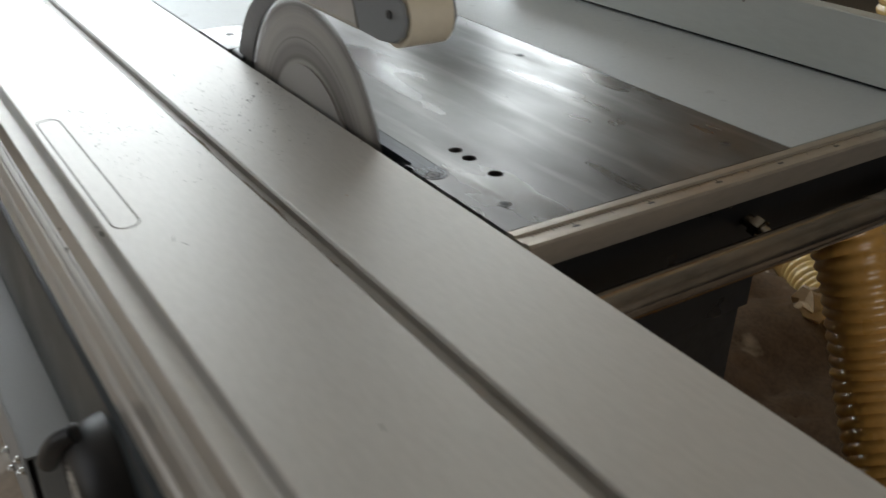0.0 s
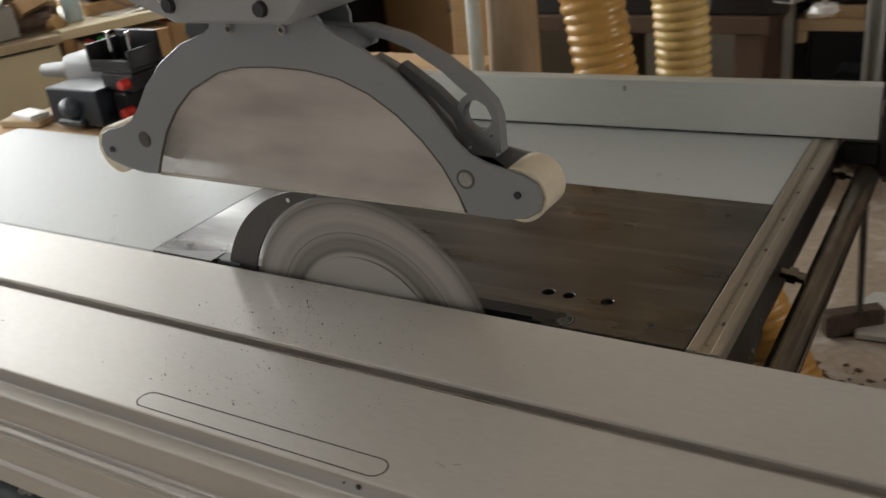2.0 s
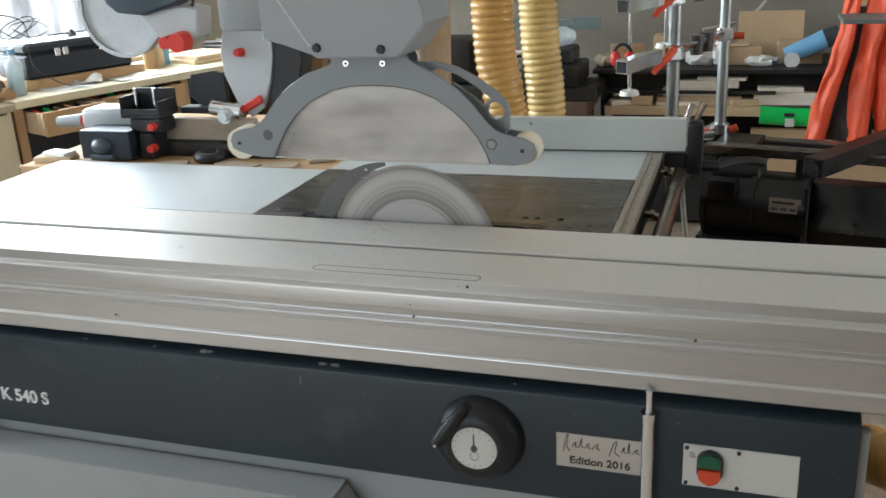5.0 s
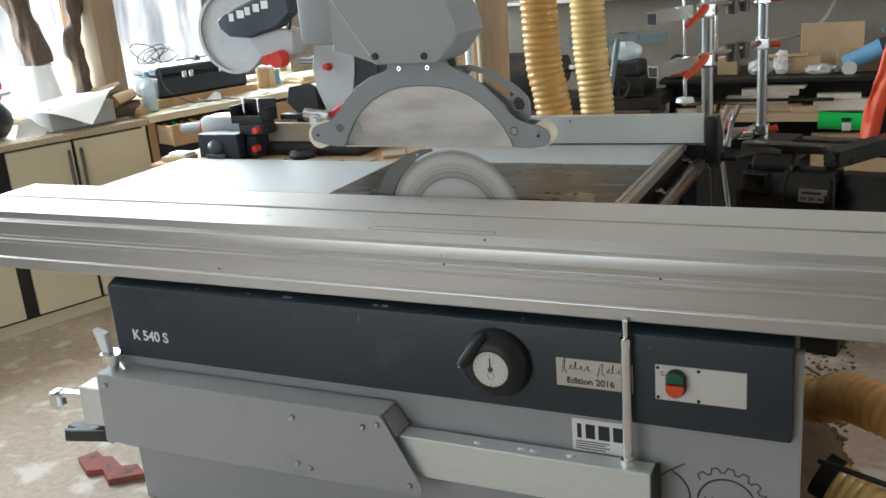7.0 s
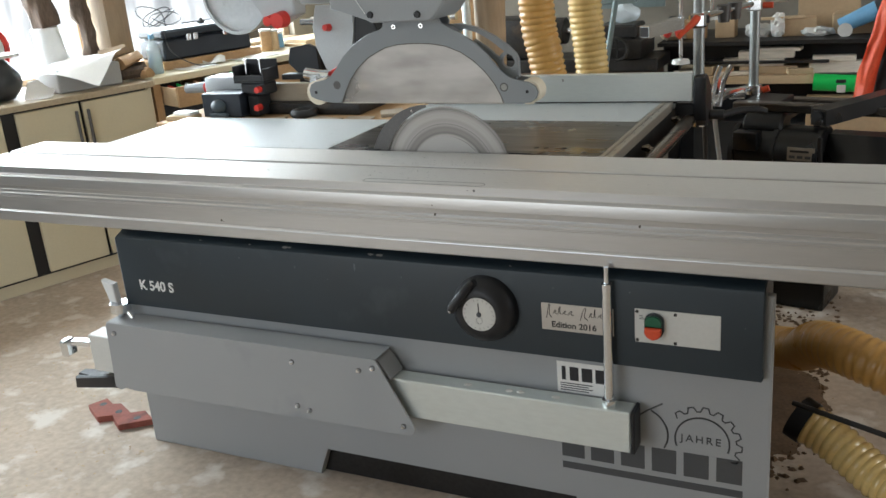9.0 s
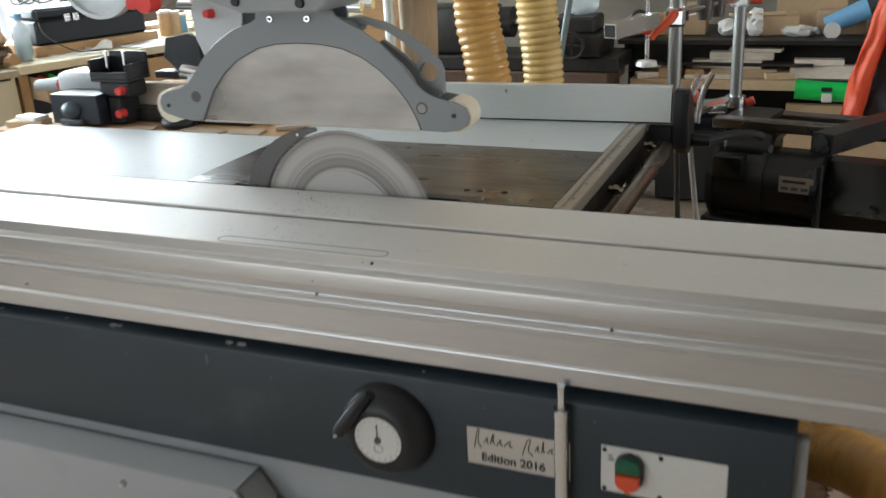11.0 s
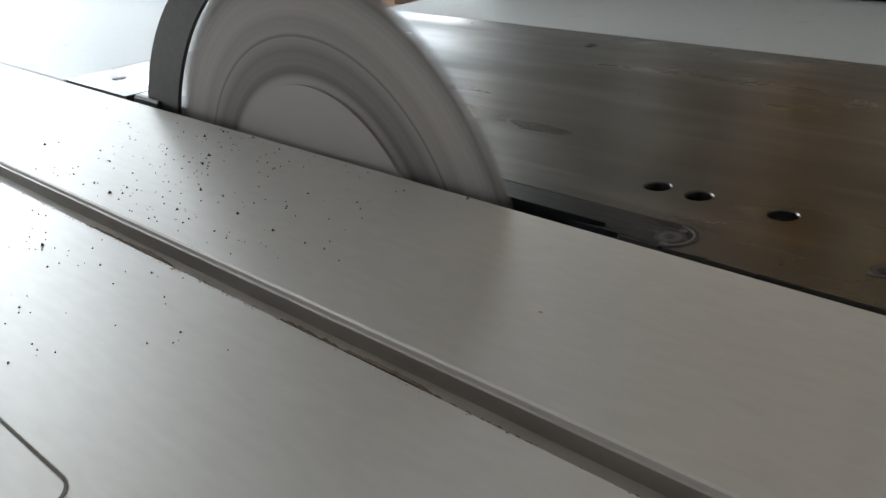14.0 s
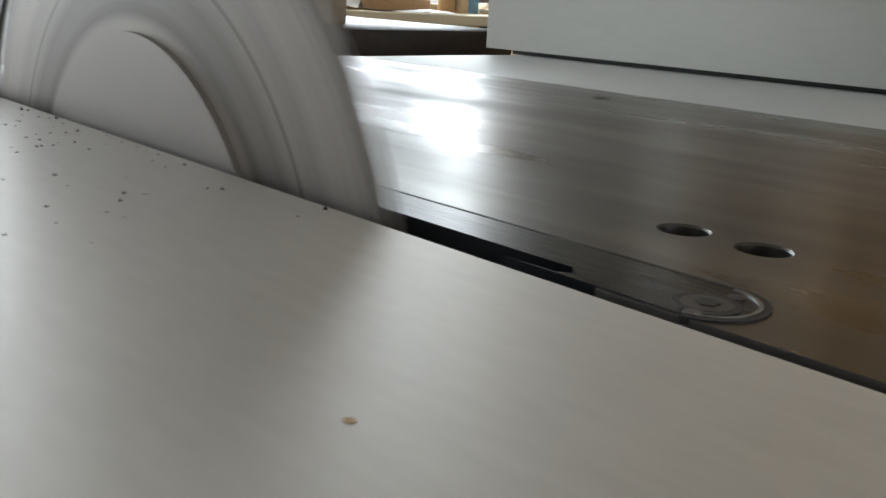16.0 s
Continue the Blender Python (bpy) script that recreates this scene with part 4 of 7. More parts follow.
def fence_rail():
    """Scale rail and round guide bar for the rip fence."""
    prof = [(0.4345, 0.862), (0.4345, 0.8895), (0.4365, 0.8915), (0.4460, 0.8915), (0.4475, 0.8895), (0.4600, 0.8895), (0.4615, 0.8915),
            (0.4690, 0.8915), (0.4710, 0.8890), (0.4710, 0.878), (0.4675, 0.876), (0.4675, 0.862)]
    bm = B()
    a = [bm.verts.new((x, 0.003, z)) for x, z in prof]
    b = [bm.verts.new((x, 0.705, z)) for x, z in prof]
    n = len(prof)
    for i in range(n):
        bm.faces.new((a[i], a[(i + 1) % n], b[(i + 1) % n], b[i]))
    bm.faces.new(a)
    bm.faces.new(b[::-1])
    rail = part("scale_rail", bm, RAIL, saw, "aluminium scale rail with a printed ruler", sharp=0.3)
    part("rail_web", box(B(), 0.436, 0.4665, 0.01, 0.83, 0.80, 0.862), BLACK_METAL, rail)
    for k in range(130):
        y = 0.02 + k * 0.005
        w = 0.0065 if k % 10 == 0 else (0.0045 if k % 5 == 0 else 0.003)
        part("scale_mark", box(B(), 0.4485, 0.4485 + w, y - 0.0003, y + 0.0003, 0.8893, 0.8898), GREY_INK, rail)
    for k in range(6):
        part("figure_bar", box(B(), 0.4555, 0.4585, 0.066 + k * 0.1, 0.074 + k * 0.1, 0.8893, 0.8898), GREY_INK, rail)
    bar = part("guide_bar", rod(B(), (0.517, 0.012, 0.828), (0.517, 0.845, 0.828), 0.0195, seg=32), BAR_STEEL, saw, "tarnished round steel guide bar")
    for y in (0.315, 0.70):
        b = B()
        rod(b, (0.468, y, 0.838), (0.500, y, 0.832), 0.0075, seg=12)
        rod(b, (0.478, y, 0.836), (0.489, y, 0.834), 0.0125, seg=6)
        part("bar_stud", b, BAR_STEEL, bar)


RAIL = mat("worn_scale_rail", (0.46, 0.415, 0.35), 0.36, 0.75, 0.12, 4, 120, 0.05, (1, 0.3, 1), 0.06, (0.40, 0.33, 0.25), 0.18, 8)
fence_rail()


def rip_fence():
    f = thing("rip_fence", "pale milled aluminium rip fence on a black cast holder", "fence", (0.45, 0.70, 0.892))
    m = pose(0.45, 0.702, 0, 0, 0, 2.6)
    bm = B()
    prof = [(0.0, 0.8945), (0.0, 0.9805), (0.0015, 0.982), (0.028, 0.982), (0.030, 0.980), (0.030, 0.8945)]
    prism(bm, prof, "x", -0.878, 0.080)
    bm.transform(m)
    ex = part("fence_profile", bm, ALU_PALE, f, "pale aluminium fence profile")
    # black strip stands in for the shaded gap below the fence
    bm = B()
    box(bm, -0.84, 0.075, 0.006, 0.024, 0.890, 0.8943)
    bm.transform(m)
    part("gap_shade", bm, INK, ex)
    bm = B()
    ball(bm, (-0.335, -0.0005, 0.966), 0.0038, 1, 0.12, 1.4)
    bm.transform(m)
    part("dent", bm, CHIP_GREY, ex)
    hold = [(0.702, 0.905), (0.702, 0.966), (0.712, 0.974), (0.742, 0.974), (0.792, 0.936), (0.815, 0.890), (0.815, 0.838), (0.795, 0.815), (0.745, 0.808), (0.715, 0.83)]
    hb = part("fence_holder", prism(B(), hold, "x", 0.5345, 0.572, 0.005), BLACK, f, "black cast fence holder")
    part("holder_shoe", box(B(), 0.475, 0.5345, 0.715, 0.81, 0.845, 0.885, 0.004), BLACK, hb)
    b = B()
    rod(b, (0.572, 0.775, 0.838), (0.618, 0.775, 0.838), 0.016, seg=16)
    sweep(b, smooth_path([(0.612, 0.775, 0.838), (0.66, 0.81, 0.845), (0.71, 0.84, 0.842), (0.735, 0.855, 0.832)], 6), 0.011, 10)
    part("clamp_lever", b, BLACK, hb)


rip_fence()


def blade_and_knife():
    C = (0.004, 0.0095, 0.8255)
    R = 0.1912
    teeth = 48
    pts = []
    for k in range(teeth):
        a = 2 * math.pi * k / teeth
        for da, r in ((0.0, R), (0.030, R - 0.0015), (0.062, R - 0.0125), (0.105, R - 0.0135), (0.122, R - 0.008)):
            pts.append(((R * 0 + r) * math.cos(a + da), r * math.sin(a + da)))
    bm = B()
    prism(bm, pts, "y", -0.0014, 0.0014)
    me = bpy.data.meshes.new("saw_blade")
    bmesh.ops.triangulate(bm, faces=[f for f in bm.faces if len(f.verts) > 4])
    bmesh.ops.recalc_face_normals(bm, faces=bm.faces)
    bm.to_mesh(me)
    bm.free()
    me.materials.append(BLADE)
    ob = new("saw_blade", me)
    ob.parent = saw
    ob.location = C
    tagged(ob, "spinning circular saw blade with ringed steel face")
    ORIGIN[ob.name] = Vector((0, 0, 0))
    part("flange", rod(B(), (0, -0.0040, 0), (0, 0.004, 0), 0.1085, seg=72), FLANGE, ob, "ground steel flange disc")
    outer, inner = [], []
    for i in range(25):
        t = i / 24
        a = 172 - t * 66
        inner += [(C[0] + 0.1942 * math.cos(radians(a)), C[2] + 0.1942 * math.sin(radians(a)))]
        ro = 0.2425 - 0.041 * t ** 1.6
        outer += [(C[0] + ro * math.cos(radians(a)), C[2] + ro * math.sin(radians(a)))]
    kn = part("riving_knife", band(B(), outer, inner, "y", 0.0078, 0.0112), KNIFE, saw, "dark steel riving knife")
    part("knife_pin", rod(B(), (-0.095, 0.0076, 1.003), (-0.095, 0.0066, 1.003), 0.0032, seg=12), CHROME, kn)
    b = B()
    box(b, -0.248, -0.205, 0.004, 0.012, 0.885, 0.893, 0.002)
    part("knife_clamp", b, INK, kn)
    return ob, C


blade, BLADE_AT = blade_and_knife()


def blade_guard():
    """Overhead crown guard: shaped side plates, dusty clear window, rollers, hose arm above."""
    g = thing("overhead_guard", "grey overhead saw guard with dusty clear window and cream rollers", "saw guard", (-0.06, 0.0, 1.03))
    yf, yb = -0.020, 0.042
    cx, cz = -0.060, 0.945
    ro, ri = 0.292, 0.243

    def plate(y0, y1, name):
        # outer outline over the arch, inner along the window
        out = [(-0.404, 1.048), (-0.408, 1.066), (-0.400, 1.082), (-0.385, 1.089)]
        out += [(-0.352, 1.094), (-0.331, 1.104), (-0.312, 1.124)]
        out += [(-0.285, 1.157), (-0.250, 1.188), (-0.205, 1.214), (-0.160, 1.228), (-0.148, 1.234), (-0.147, 1.250)]
        out += [(0.018, 1.250), (0.022, 1.240), (0.040, 1.228), (0.075, 1.214), (0.118, 1.186), (0.150, 1.154), (0.178, 1.118), (0.196, 1.100), (0.215, 1.092)]
        out += [(0.258, 1.084), (0.276, 1.074), (0.282, 1.058), (0.276, 1.042), (0.262, 1.033), (0.235, 1.029), (0.190, 1.030)]
        win = [(0.188, 1.030), (0.180, 1.052), (0.163, 1.084), (0.140, 1.113), (0.110, 1.141), (0.075, 1.164), (0.035, 1.180), (-0.010, 1.188),
               (-0.060, 1.190), (-0.110, 1.188), (-0.150, 1.180), (-0.165, 1.174), (-0.205, 1.155), (-0.240, 1.127), (-0.268, 1.095), (-0.288, 1.062), (-0.304, 1.030)]
        tail = [(-0.330, 1.030), (-0.360, 1.034), (-0.390, 1.041)]
        if name == "back_plate":
            # the far plate is cut lower beside the handle
            out = [(x, z) if x < 0.03 or z < 1.10 else (x - 0.022 - 0.2 * (x - 0.03), z - 0.026) for x, z in out]
        return part(name, prism(B(), out + win + tail, "y", y0, y1, 0.0012), HOOD_GREY, g, "moulded grey side plate")

    front = plate(yf, yf + 0.005, "front_plate")
    plate(yb - 0.005, yb, "back_plate")
    # top shell between the plates
    arch = [(-0.312, 1.124), (-0.285, 1.157), (-0.250, 1.188), (-0.205, 1.214), (-0.160, 1.228), (-0.060, 1.236), (0.040, 1.228), (0.060, 1.215)]
    inn = [(cx + (x - cx) * 0.972, cz + (z - cz) * 0.972) for x, z in arch]
    part("top_shell", band(B(), arch, inn, "y", yf + 0.005, yb - 0.005), HOOD_GREY, g)
    w = [(0.187, 1.031), (0.180, 1.052), (0.163, 1.084), (0.140, 1.113), (0.110, 1.141), (0.075, 1.164), (0.035, 1.180), (-0.010, 1.188), (-0.060, 1.190), (-0.110, 1.188),
         (-0.150, 1.180), (-0.205, 1.155), (-0.240, 1.127), (-0.268, 1.095), (-0.288, 1.062), (-0.303, 1.031)]
    win = part("clear_window", prism(B(), w, "y", yf + 0.0022, yf + 0.0046), ACRYLIC, g, "scratched clear window coated with pale dust")
    part("clear_window", prism(B(), w, "y", yb - 0.0046, yb - 0.0022), ACRYLIC, g, "scratched clear window coated with pale dust")
    seam_o = w[:]
    seam_i = [(-0.060 + (x + 0.060) * 0.990, 1.03 + (z - 1.03) * 0.988) for x, z in w]
    part("window_seam", band(B(), seam_o, seam_i, "y", yf - 0.0002, yf + 0.0024), SEAM, win)
    part("lower_edge", box(B(), -0.302, 0.186, yf + 0.0012, yf + 0.0050, 1.0285, 1.0325, 0.001), EDGE_CLEAR, win)
    for x, rr in ((-0.385, 0.0345), (0.253, 0.0315)):
        r = part("roller", rod(B(), (x, yf + 0.006, 1.0575), (x, yb - 0.006, 1.0575), rr, seg=40), CREAM, g, "cream plastic roller")
        part("axle", rod(B(), (x, yf - 0.002, 1.060), (x, yb + 0.002, 1.060), 0.0042, seg=14), INK, r)
    for x, z in ((-0.313, 1.080), (0.190, 1.072)):
        b = B()
        rod(b, (x, yf - 0.0006, z), (x, yf + 0.001, z), 0.0115, seg=22)
        part("bush", b, KNIFE, front)
        part("bush_eye", rod(B(), (x, yf - 0.001, z), (x, yf + 0.001, z), 0.0085, seg=20), CHIP_GREY if x > 0 else KNIFE, front)
    for x in (-0.114, -0.033):
        b = B()
        rod(b, (x, yf, 1.2345), (x, yf - 0.005, 1.2345), 0.0068, 0.006, 16)
        part("bolt", b, CHROME, front)
        part("hex_socket", rod(B(), (x, yf - 0.0047, 1.2345), (x, yf - 0.0055, 1.2345), 0.0033, seg=6), INK, front)
    # handle loop on the far side
    lo = [(0.010, 1.230), (0.060, 1.232), (0.110, 1.220), (0.155, 1.197), (0.190, 1.172), (0.212, 1.150), (0.218, 1.133), (0.218, 1.092)]
    li = [(0.040, 1.214), (0.075, 1.218), (0.112, 1.206), (0.150, 1.183), (0.178, 1.160), (0.203, 1.145), (0.209, 1.133), (0.208, 1.092)]
    lp = part("handle_loop", band(B(), lo, li, "y", yb - 0.026, yb - 0.010), HOOD_GREY, g)
    part("handle_eye", band(B(), arc(0.191, 1.133, 0.0262, 0, 360, 28), arc(0.191, 1.133, 0.0180, 0, 360, 28), "y", yb - 0.0253, yb - 0.0107), HOOD_GREY, lp)
    part("handle_foot", prism(B(), [(0.180, 1.110), (0.210, 1.110), (0.210, 1.086), (0.180, 1.086)], "y", yb - 0.0245, yb - 0.0115), HOOD_GREY, lp)
    part("handle_web", band(B(), [(0.10, 1.190), (0.14, 1.163), (0.168, 1.138), (0.184, 1.100)], [(0.092, 1.183), (0.131, 1.155), (0.158, 1.130), (0.173, 1.095)], "y", yb - 0.0257, yb - 0.0122), HOOD_GREY, lp)
    inner_arch = [(0.060, 1.196), (0.095, 1.178), (0.125, 1.150), (0.152, 1.118), (0.172, 1.088)]
    part("inner_shell", band(B(), inner_arch, [(x - 0.006, z - 0.007) for x, z in inner_arch], "y", yf + 0.005, yb - 0.005), HOOD_GREY, g)
    # suction arm above
    a = thing("guard_arm", "grey sheet steel overhead suction arm with bolted cover", "machine arm", (-0.1, 0.0, 1.25))
    out = [(-0.272, 1.290), (-0.160, 1.262), (-0.150, 1.2505), (0.020, 1.2505), (0.036, 1.262), (0.084, 1.318), (0.080, 1.345), (0.050, 1.40), (0.030, 1.52), (0.00, 1.9), (-0.30, 1.9), (-0.272, 1.45)]
    arm = part("arm_cover", prism(B(), out, "y", -0.068, 0.095, 0.004), ARM_GREY, a, "folded grey arm cover")
    part("side_pocket", box(B(), -0.372, -0.270, -0.062, 0.06, 1.305, 1.46, 0.010, 0, 2), ARM_GREY, a)
    for x, z in ((-0.150, 1.272), (-0.012, 1.268)):
        b = B()
        rod(b, (x, -0.068, z), (x, -0.074, z), 0.0095, 0.008, 16)
        part("cover_bolt", b, BLACK, arm)
    part("cover_crease", rod(B(), (-0.270, -0.0682, 1.43), (-0.165, -0.0682, 1.275), 0.0012, seg=6), WHITE, arm)
    b = B()
    rod(b, (-0.15, 0.01, 1.85), (-0.15, 0.01, 3.295), 0.07, seg=28)
    part("ceiling_pipe", b, GALV, a)
    return g


EDGE_CLEAR = mat("polished_clear_edge", (0.60, 0.56, 0.50), 0.15, 0.0, 0.08, coat=0.5, alpha=0.8)
guard = blade_guard()
guard.location.x += 0.005


# ---- behind the saw: hoses and post ----
def hose(name, pts, r, material, label, pitch=0.022, depth=0.006):
    h = thing(name, label, "hose", pts[0], "dust hoses")
    path = even(smooth_path(pts, 14), pitch / 4)
    part("ribbed_tube", sweep(B(), path, lambda s: r - depth + depth * (0.5 + 0.5 * math.cos(2 * math.pi * s / pitch)) ** 0.6, 24), material, h, sharp=1.2)
    part("end_cuff", sweep(B(), path[:8], r + 0.003, 24), BLACK, h)
    return h


hose("dust_hose", [(-0.06, 0.90, 3.295), (-0.048, 0.90, 1.40), (-0.018, 0.90, 1.02), (0.03, 0.90, 0.84), (0.14, 0.90, 0.69), (0.28, 0.89, 0.52), (0.40, 0.86, 0.30), (0.62, 0.72, 0.12), (0.88, 0.45, 0.20), (0.98, 0.20, 0.34), (1.15, 0.08, 0.34), (1.5, 0.05, 0.22), (2.0, 0.1, 0.08)], 0.064, HOSE_AMBER, "amber ribbed dust hose hanging behind the fence")
hose("dust_hose", [(-0.02, 1.30, 3.295), (0.0, 1.30, 1.40), (0.03, 1.30, 0.90), (0.05, 1.30, 0.40), (0.10, 1.35, 0.072), (-0.30, 1.60, 0.072)], 0.066, HOSE_CLEAR, "yellowed translucent dust hose with glossy ribs")
hose("floor_hose", [(0.93, 0.04, 0.205), (1.03, 0.0, 0.165), (1.16, -0.08, 0.11), (1.4, -0.25, 0.072), (1.9, -0.5, 0.068)], 0.056, HOSE_CLEAR, "dusty translucent hose lying along the floor")

rd = thing("thin_rod", "thin dark steel rod lying across the floor hose", "rod", (0.93, 0.0, 0.27))
part("shaft", rod(B(), (0.925, -0.02, 0.272), (2.0, -0.30, 0.150), 0.007, seg=10), DARK_IRON, rd)
part("rod_foot", rod(B(), (1.98, -0.295, 0.0), (1.98, -0.295, 0.152), 0.008, seg=8), DARK_IRON, rd)

post = thing("wooden_post", "round debarked wooden post from floor to ceiling", "post", (-0.285, 1.05, 0))
part("trunk", sweep(B(), smooth_path([(-0.285, 1.05, 0), (-0.290, 1.05, 0.8), (-0.282, 1.05, 1.3), (-0.29, 1.05, 3.295)], 8), lambda s: 0.060 + 0.004 * math.sin(s * 5), 24), POST_WOOD, post)
pipe = thing("steel_pipe", "pale grey steel pipe standing beside the wooden post", "pipe", (-0.35, 1.0, 0))
part("tube", rod(B(), (-0.348, 0.985, 0), (-0.348, 0.985, 3.295), 0.016, seg=18), GALV, pipe)

# ---- bench with the mitre saw ----
bench = thing("workbench", "rough wooden bench strewn with offcuts", "bench", (-1.0, 0.8, 0))
part("bench_top", box(B(), -1.42, -0.42, 0.425, 1.25, 0.828, 0.862, 0.003), WOOD, bench)
for x in (-1.36, -0.50):
    for y in (0.48, 1.18):
        part("leg", box(B(), x - 0.03, x + 0.03, y - 0.03, y + 0.03, 0.0, 0.828, 0.003), WOOD_PALE, bench)
part("crosspiece", box(B(), -1.38, -0.45, 0.44, 0.47, 0.70, 0.80, 0.003), WOOD_PALE, bench)


def mitre_saw():
    m = thing("mitre_saw", "grey and dark sliding mitre saw with red knobs", "mitre saw", (-1.0, 0.7, 0.862))
    base = part("base", box(B(), -1.25, -0.62, 0.60, 0.92, 0.862, 0.905, 0.008, 0, 2), DARK_IRON, m)
    # control box with round grey knob
    bx = part("side_box", box(B(), -1.242, -1.065, 0.50, 0.60, 0.872, 0.958, 0.003, 0, 1), NAVY_CASE, m, "dark grey box with round knob")
    b = B()
    ball(b, (-1.165, 0.498, 0.912), 0.036, 1.0, 0.45, 0.75)
    part("round_knob", b, TEAL, bx)
    part("knob_skirt", box(B(), -1.205, -1.120, 0.485, 0.50, 0.872, 0.888, 0.004), TEAL, bx)
    # stacked black brackets with red knobs
    for z0, z1, x0, x1 in ((0.868, 0.945, -1.062, -1.010), (0.945, 0.990, -1.085, -0.975)):
        part("bracket", box(B(), x0, x1, 0.54, 0.62, z0, z1, 0.006), BLACK, m)
    tray = B()
    box(tray, -1.112, -0.975, 0.540, 0.640, 0.990, 0.998, 0.002)
    box(tray, -1.112, -0.975, 0.632, 0.640, 0.998, 1.066, 0.002)
    box(tray, -1.112, -1.104, 0.540, 0.632, 0.998, 1.052, 0.002)
    box(tray, -0.983, -0.975, 0.540, 0.632, 0.998, 1.040, 0.002)
    box(tray, -1.104, -0.983, 0.540, 0.547, 0.998, 1.018, 0.002)
    part("tool_tray", tray, BLACK, m, "open black plastic tray")
    for x in (-1.085, -1.020):
        part("tray_pin", rod(B(), (x, 0.590, 0.998), (x, 0.590, 1.072), 0.0045, seg=10), CHROME, m)
    for x, z in ((-1.010, 0.902), (-0.998, 0.968)):
        b = B()
        rod(b, (x, 0.545, z), (x, 0.518, z), 0.0125, 0.011, 14)
        part("red_knob", b, RED, m)
    # extension motor housing and grip
    gb = part("motor_housing", box(B(), -1.325, -1.115, 0.62, 0.74, 0.925, 1.00, 0.018, 0, 3), ARM_GREY, m)
    b = B()
    rod(b, (-1.325, 0.66, 0.955), (-1.345, 0.66, 0.955), 0.020, seg=16)
    part("red_ring", b, RED, gb)
    b = B()
    rod(b, (-1.345, 0.66, 0.955), (-1.44, 0.655, 0.950), 0.022, 0.017, 18)
    part("grip", b, HOOD_GREY, gb)
    # fence, timber stop and table
    part("saw_fence", prism(B(), [(-1.00, 1.03), (-0.985, 1.088), (-0.90, 1.10), (-0.865, 1.085), (-0.862, 1.00), (-0.95, 0.985)], "y", 0.742, 0.760, 0.002), BLACK, m)
    part("fence_arm", box(B(), -1.01, -0.86, 0.70, 0.75, 0.975, 0.995, 0.003), BLACK, m)
    part("timber_stop", box(B(), -1.04, -0.72, 0.64, 0.67, 0.905, 0.972, 0.003), WOOD_DUSTY, m)
    # guard sector: pale grey plate, dark rear segment, red knob and lever
    seg_o = arc(-0.62, 1.18, 0.215, 168, 255, 18)
    guard = part("guard_sector", prism(B(), [(-0.805, 1.245), (-0.648, 1.245)] + [(-0.655, 1.15), (-0.668, 1.08), (-0.700, 1.00), (-0.745, 0.972)] + [(-0.790, 1.02), (-0.822, 1.10), (-0.826, 1.17)], "y", 0.675, 0.692, 0.003), ARM_PALE, m, "pale grey guard sector")
    part("dark_segment", prism(B(), [(-0.646, 1.235), (-0.585, 1.215), (-0.560, 1.15), (-0.575, 1.08), (-0.625, 1.02), (-0.690, 0.995), (-0.664, 1.08), (-0.652, 1.15)], "y", 0.68, 0.76, 0.004), BLACK, m)
    b = B()
    rod(b, (-0.755, 0.675, 1.166), (-0.758, 0.650, 1.168), 0.014, 0.011, 14)
    part("red_knob", b, RED, guard)
    b = B()
    box(b, -0.775, -0.690, 0.655, 0.668, 1.000, 1.024, 0.004)
    bmesh.ops.rotate(b, verts=b.verts, cent=(-0.735, 0.66, 1.012), matrix=Matrix.Rotation(radians(-28), 3, "Y"))
    part("red_lever", b, RED, guard)
    b = B()
    rod(b, (-0.80, 0.70, 0.985), (-0.80, 0.61, 0.985), 0.028, 0.022, 20)
    rod(b, (-0.80, 0.61, 0.985), (-0.80, 0.598, 0.985), 0.015, seg=14)
    rod(b, (-0.86, 0.65, 1.005), (-0.76, 0.65, 0.99), 0.024, seg=16)
    part("clamp_hub", b, CHROME, m)
    # saw head: guarded blade disc, dark casing, slide rails and red twin knobs
    c = (-1.165, 1.30)
    disc = part("blade_cover", rod(B(), (c[0], 0.695, c[1]), (c[0], 0.705, c[1]), 0.145, seg=48), CLEAR_GUARD, m, "scratched translucent blade cover")
    part("cover_rim", band(B(), arc(*c, 0.150, 0, 360, 48), arc(*c, 0.138, 0, 360, 48), "y", 0.685, 0.715), ARM_PALE, disc)
    cas = part("saw_casing", prism(B(), [(-1.160, 1.350), (-1.125, 1.375), (-0.90, 1.44), (-0.845, 1.43), (-0.840, 1.36), (-0.90, 1.315), (-1.02, 1.283), (-1.115, 1.292), (-1.150, 1.318)], "y", 0.60, 0.66, 0.008), TEAL, m, "dark teal saw casing")
    for k, w in enumerate((0.020, 0.030, 0.022, 0.026, 0.028)):
        bb = B()
        box(bb, -1.10 + k * 0.036, -1.10 + k * 0.036 + w, 0.5985, 0.6005, 1.345 + k * 0.009, 1.372 + k * 0.009)
        part("casing_print", bb, WHITE, cas)
    part("gear_housing", prism(B(), [(-1.06, 1.29), (-0.90, 1.31), (-0.85, 1.30), (-0.86, 1.22), (-0.93, 1.185), (-1.00, 1.22)], "y", 0.62, 0.70, 0.006), ARM_PALE, m)
    for y in (0.72, 0.79):
        part("slide_rail", rod(B(), (-0.90, y, 1.185), (-0.30, y, 1.175), 0.013, seg=14), CHROME, m)
    for x, r in ((-0.950, 0.019), (-0.908, 0.030)):
        b = B()
        rod(b, (x, 0.62, 1.208), (x, 0.575, 1.206), r, r * 0.92, 20)
        part("red_knob", b, RED, m)
    b = B()
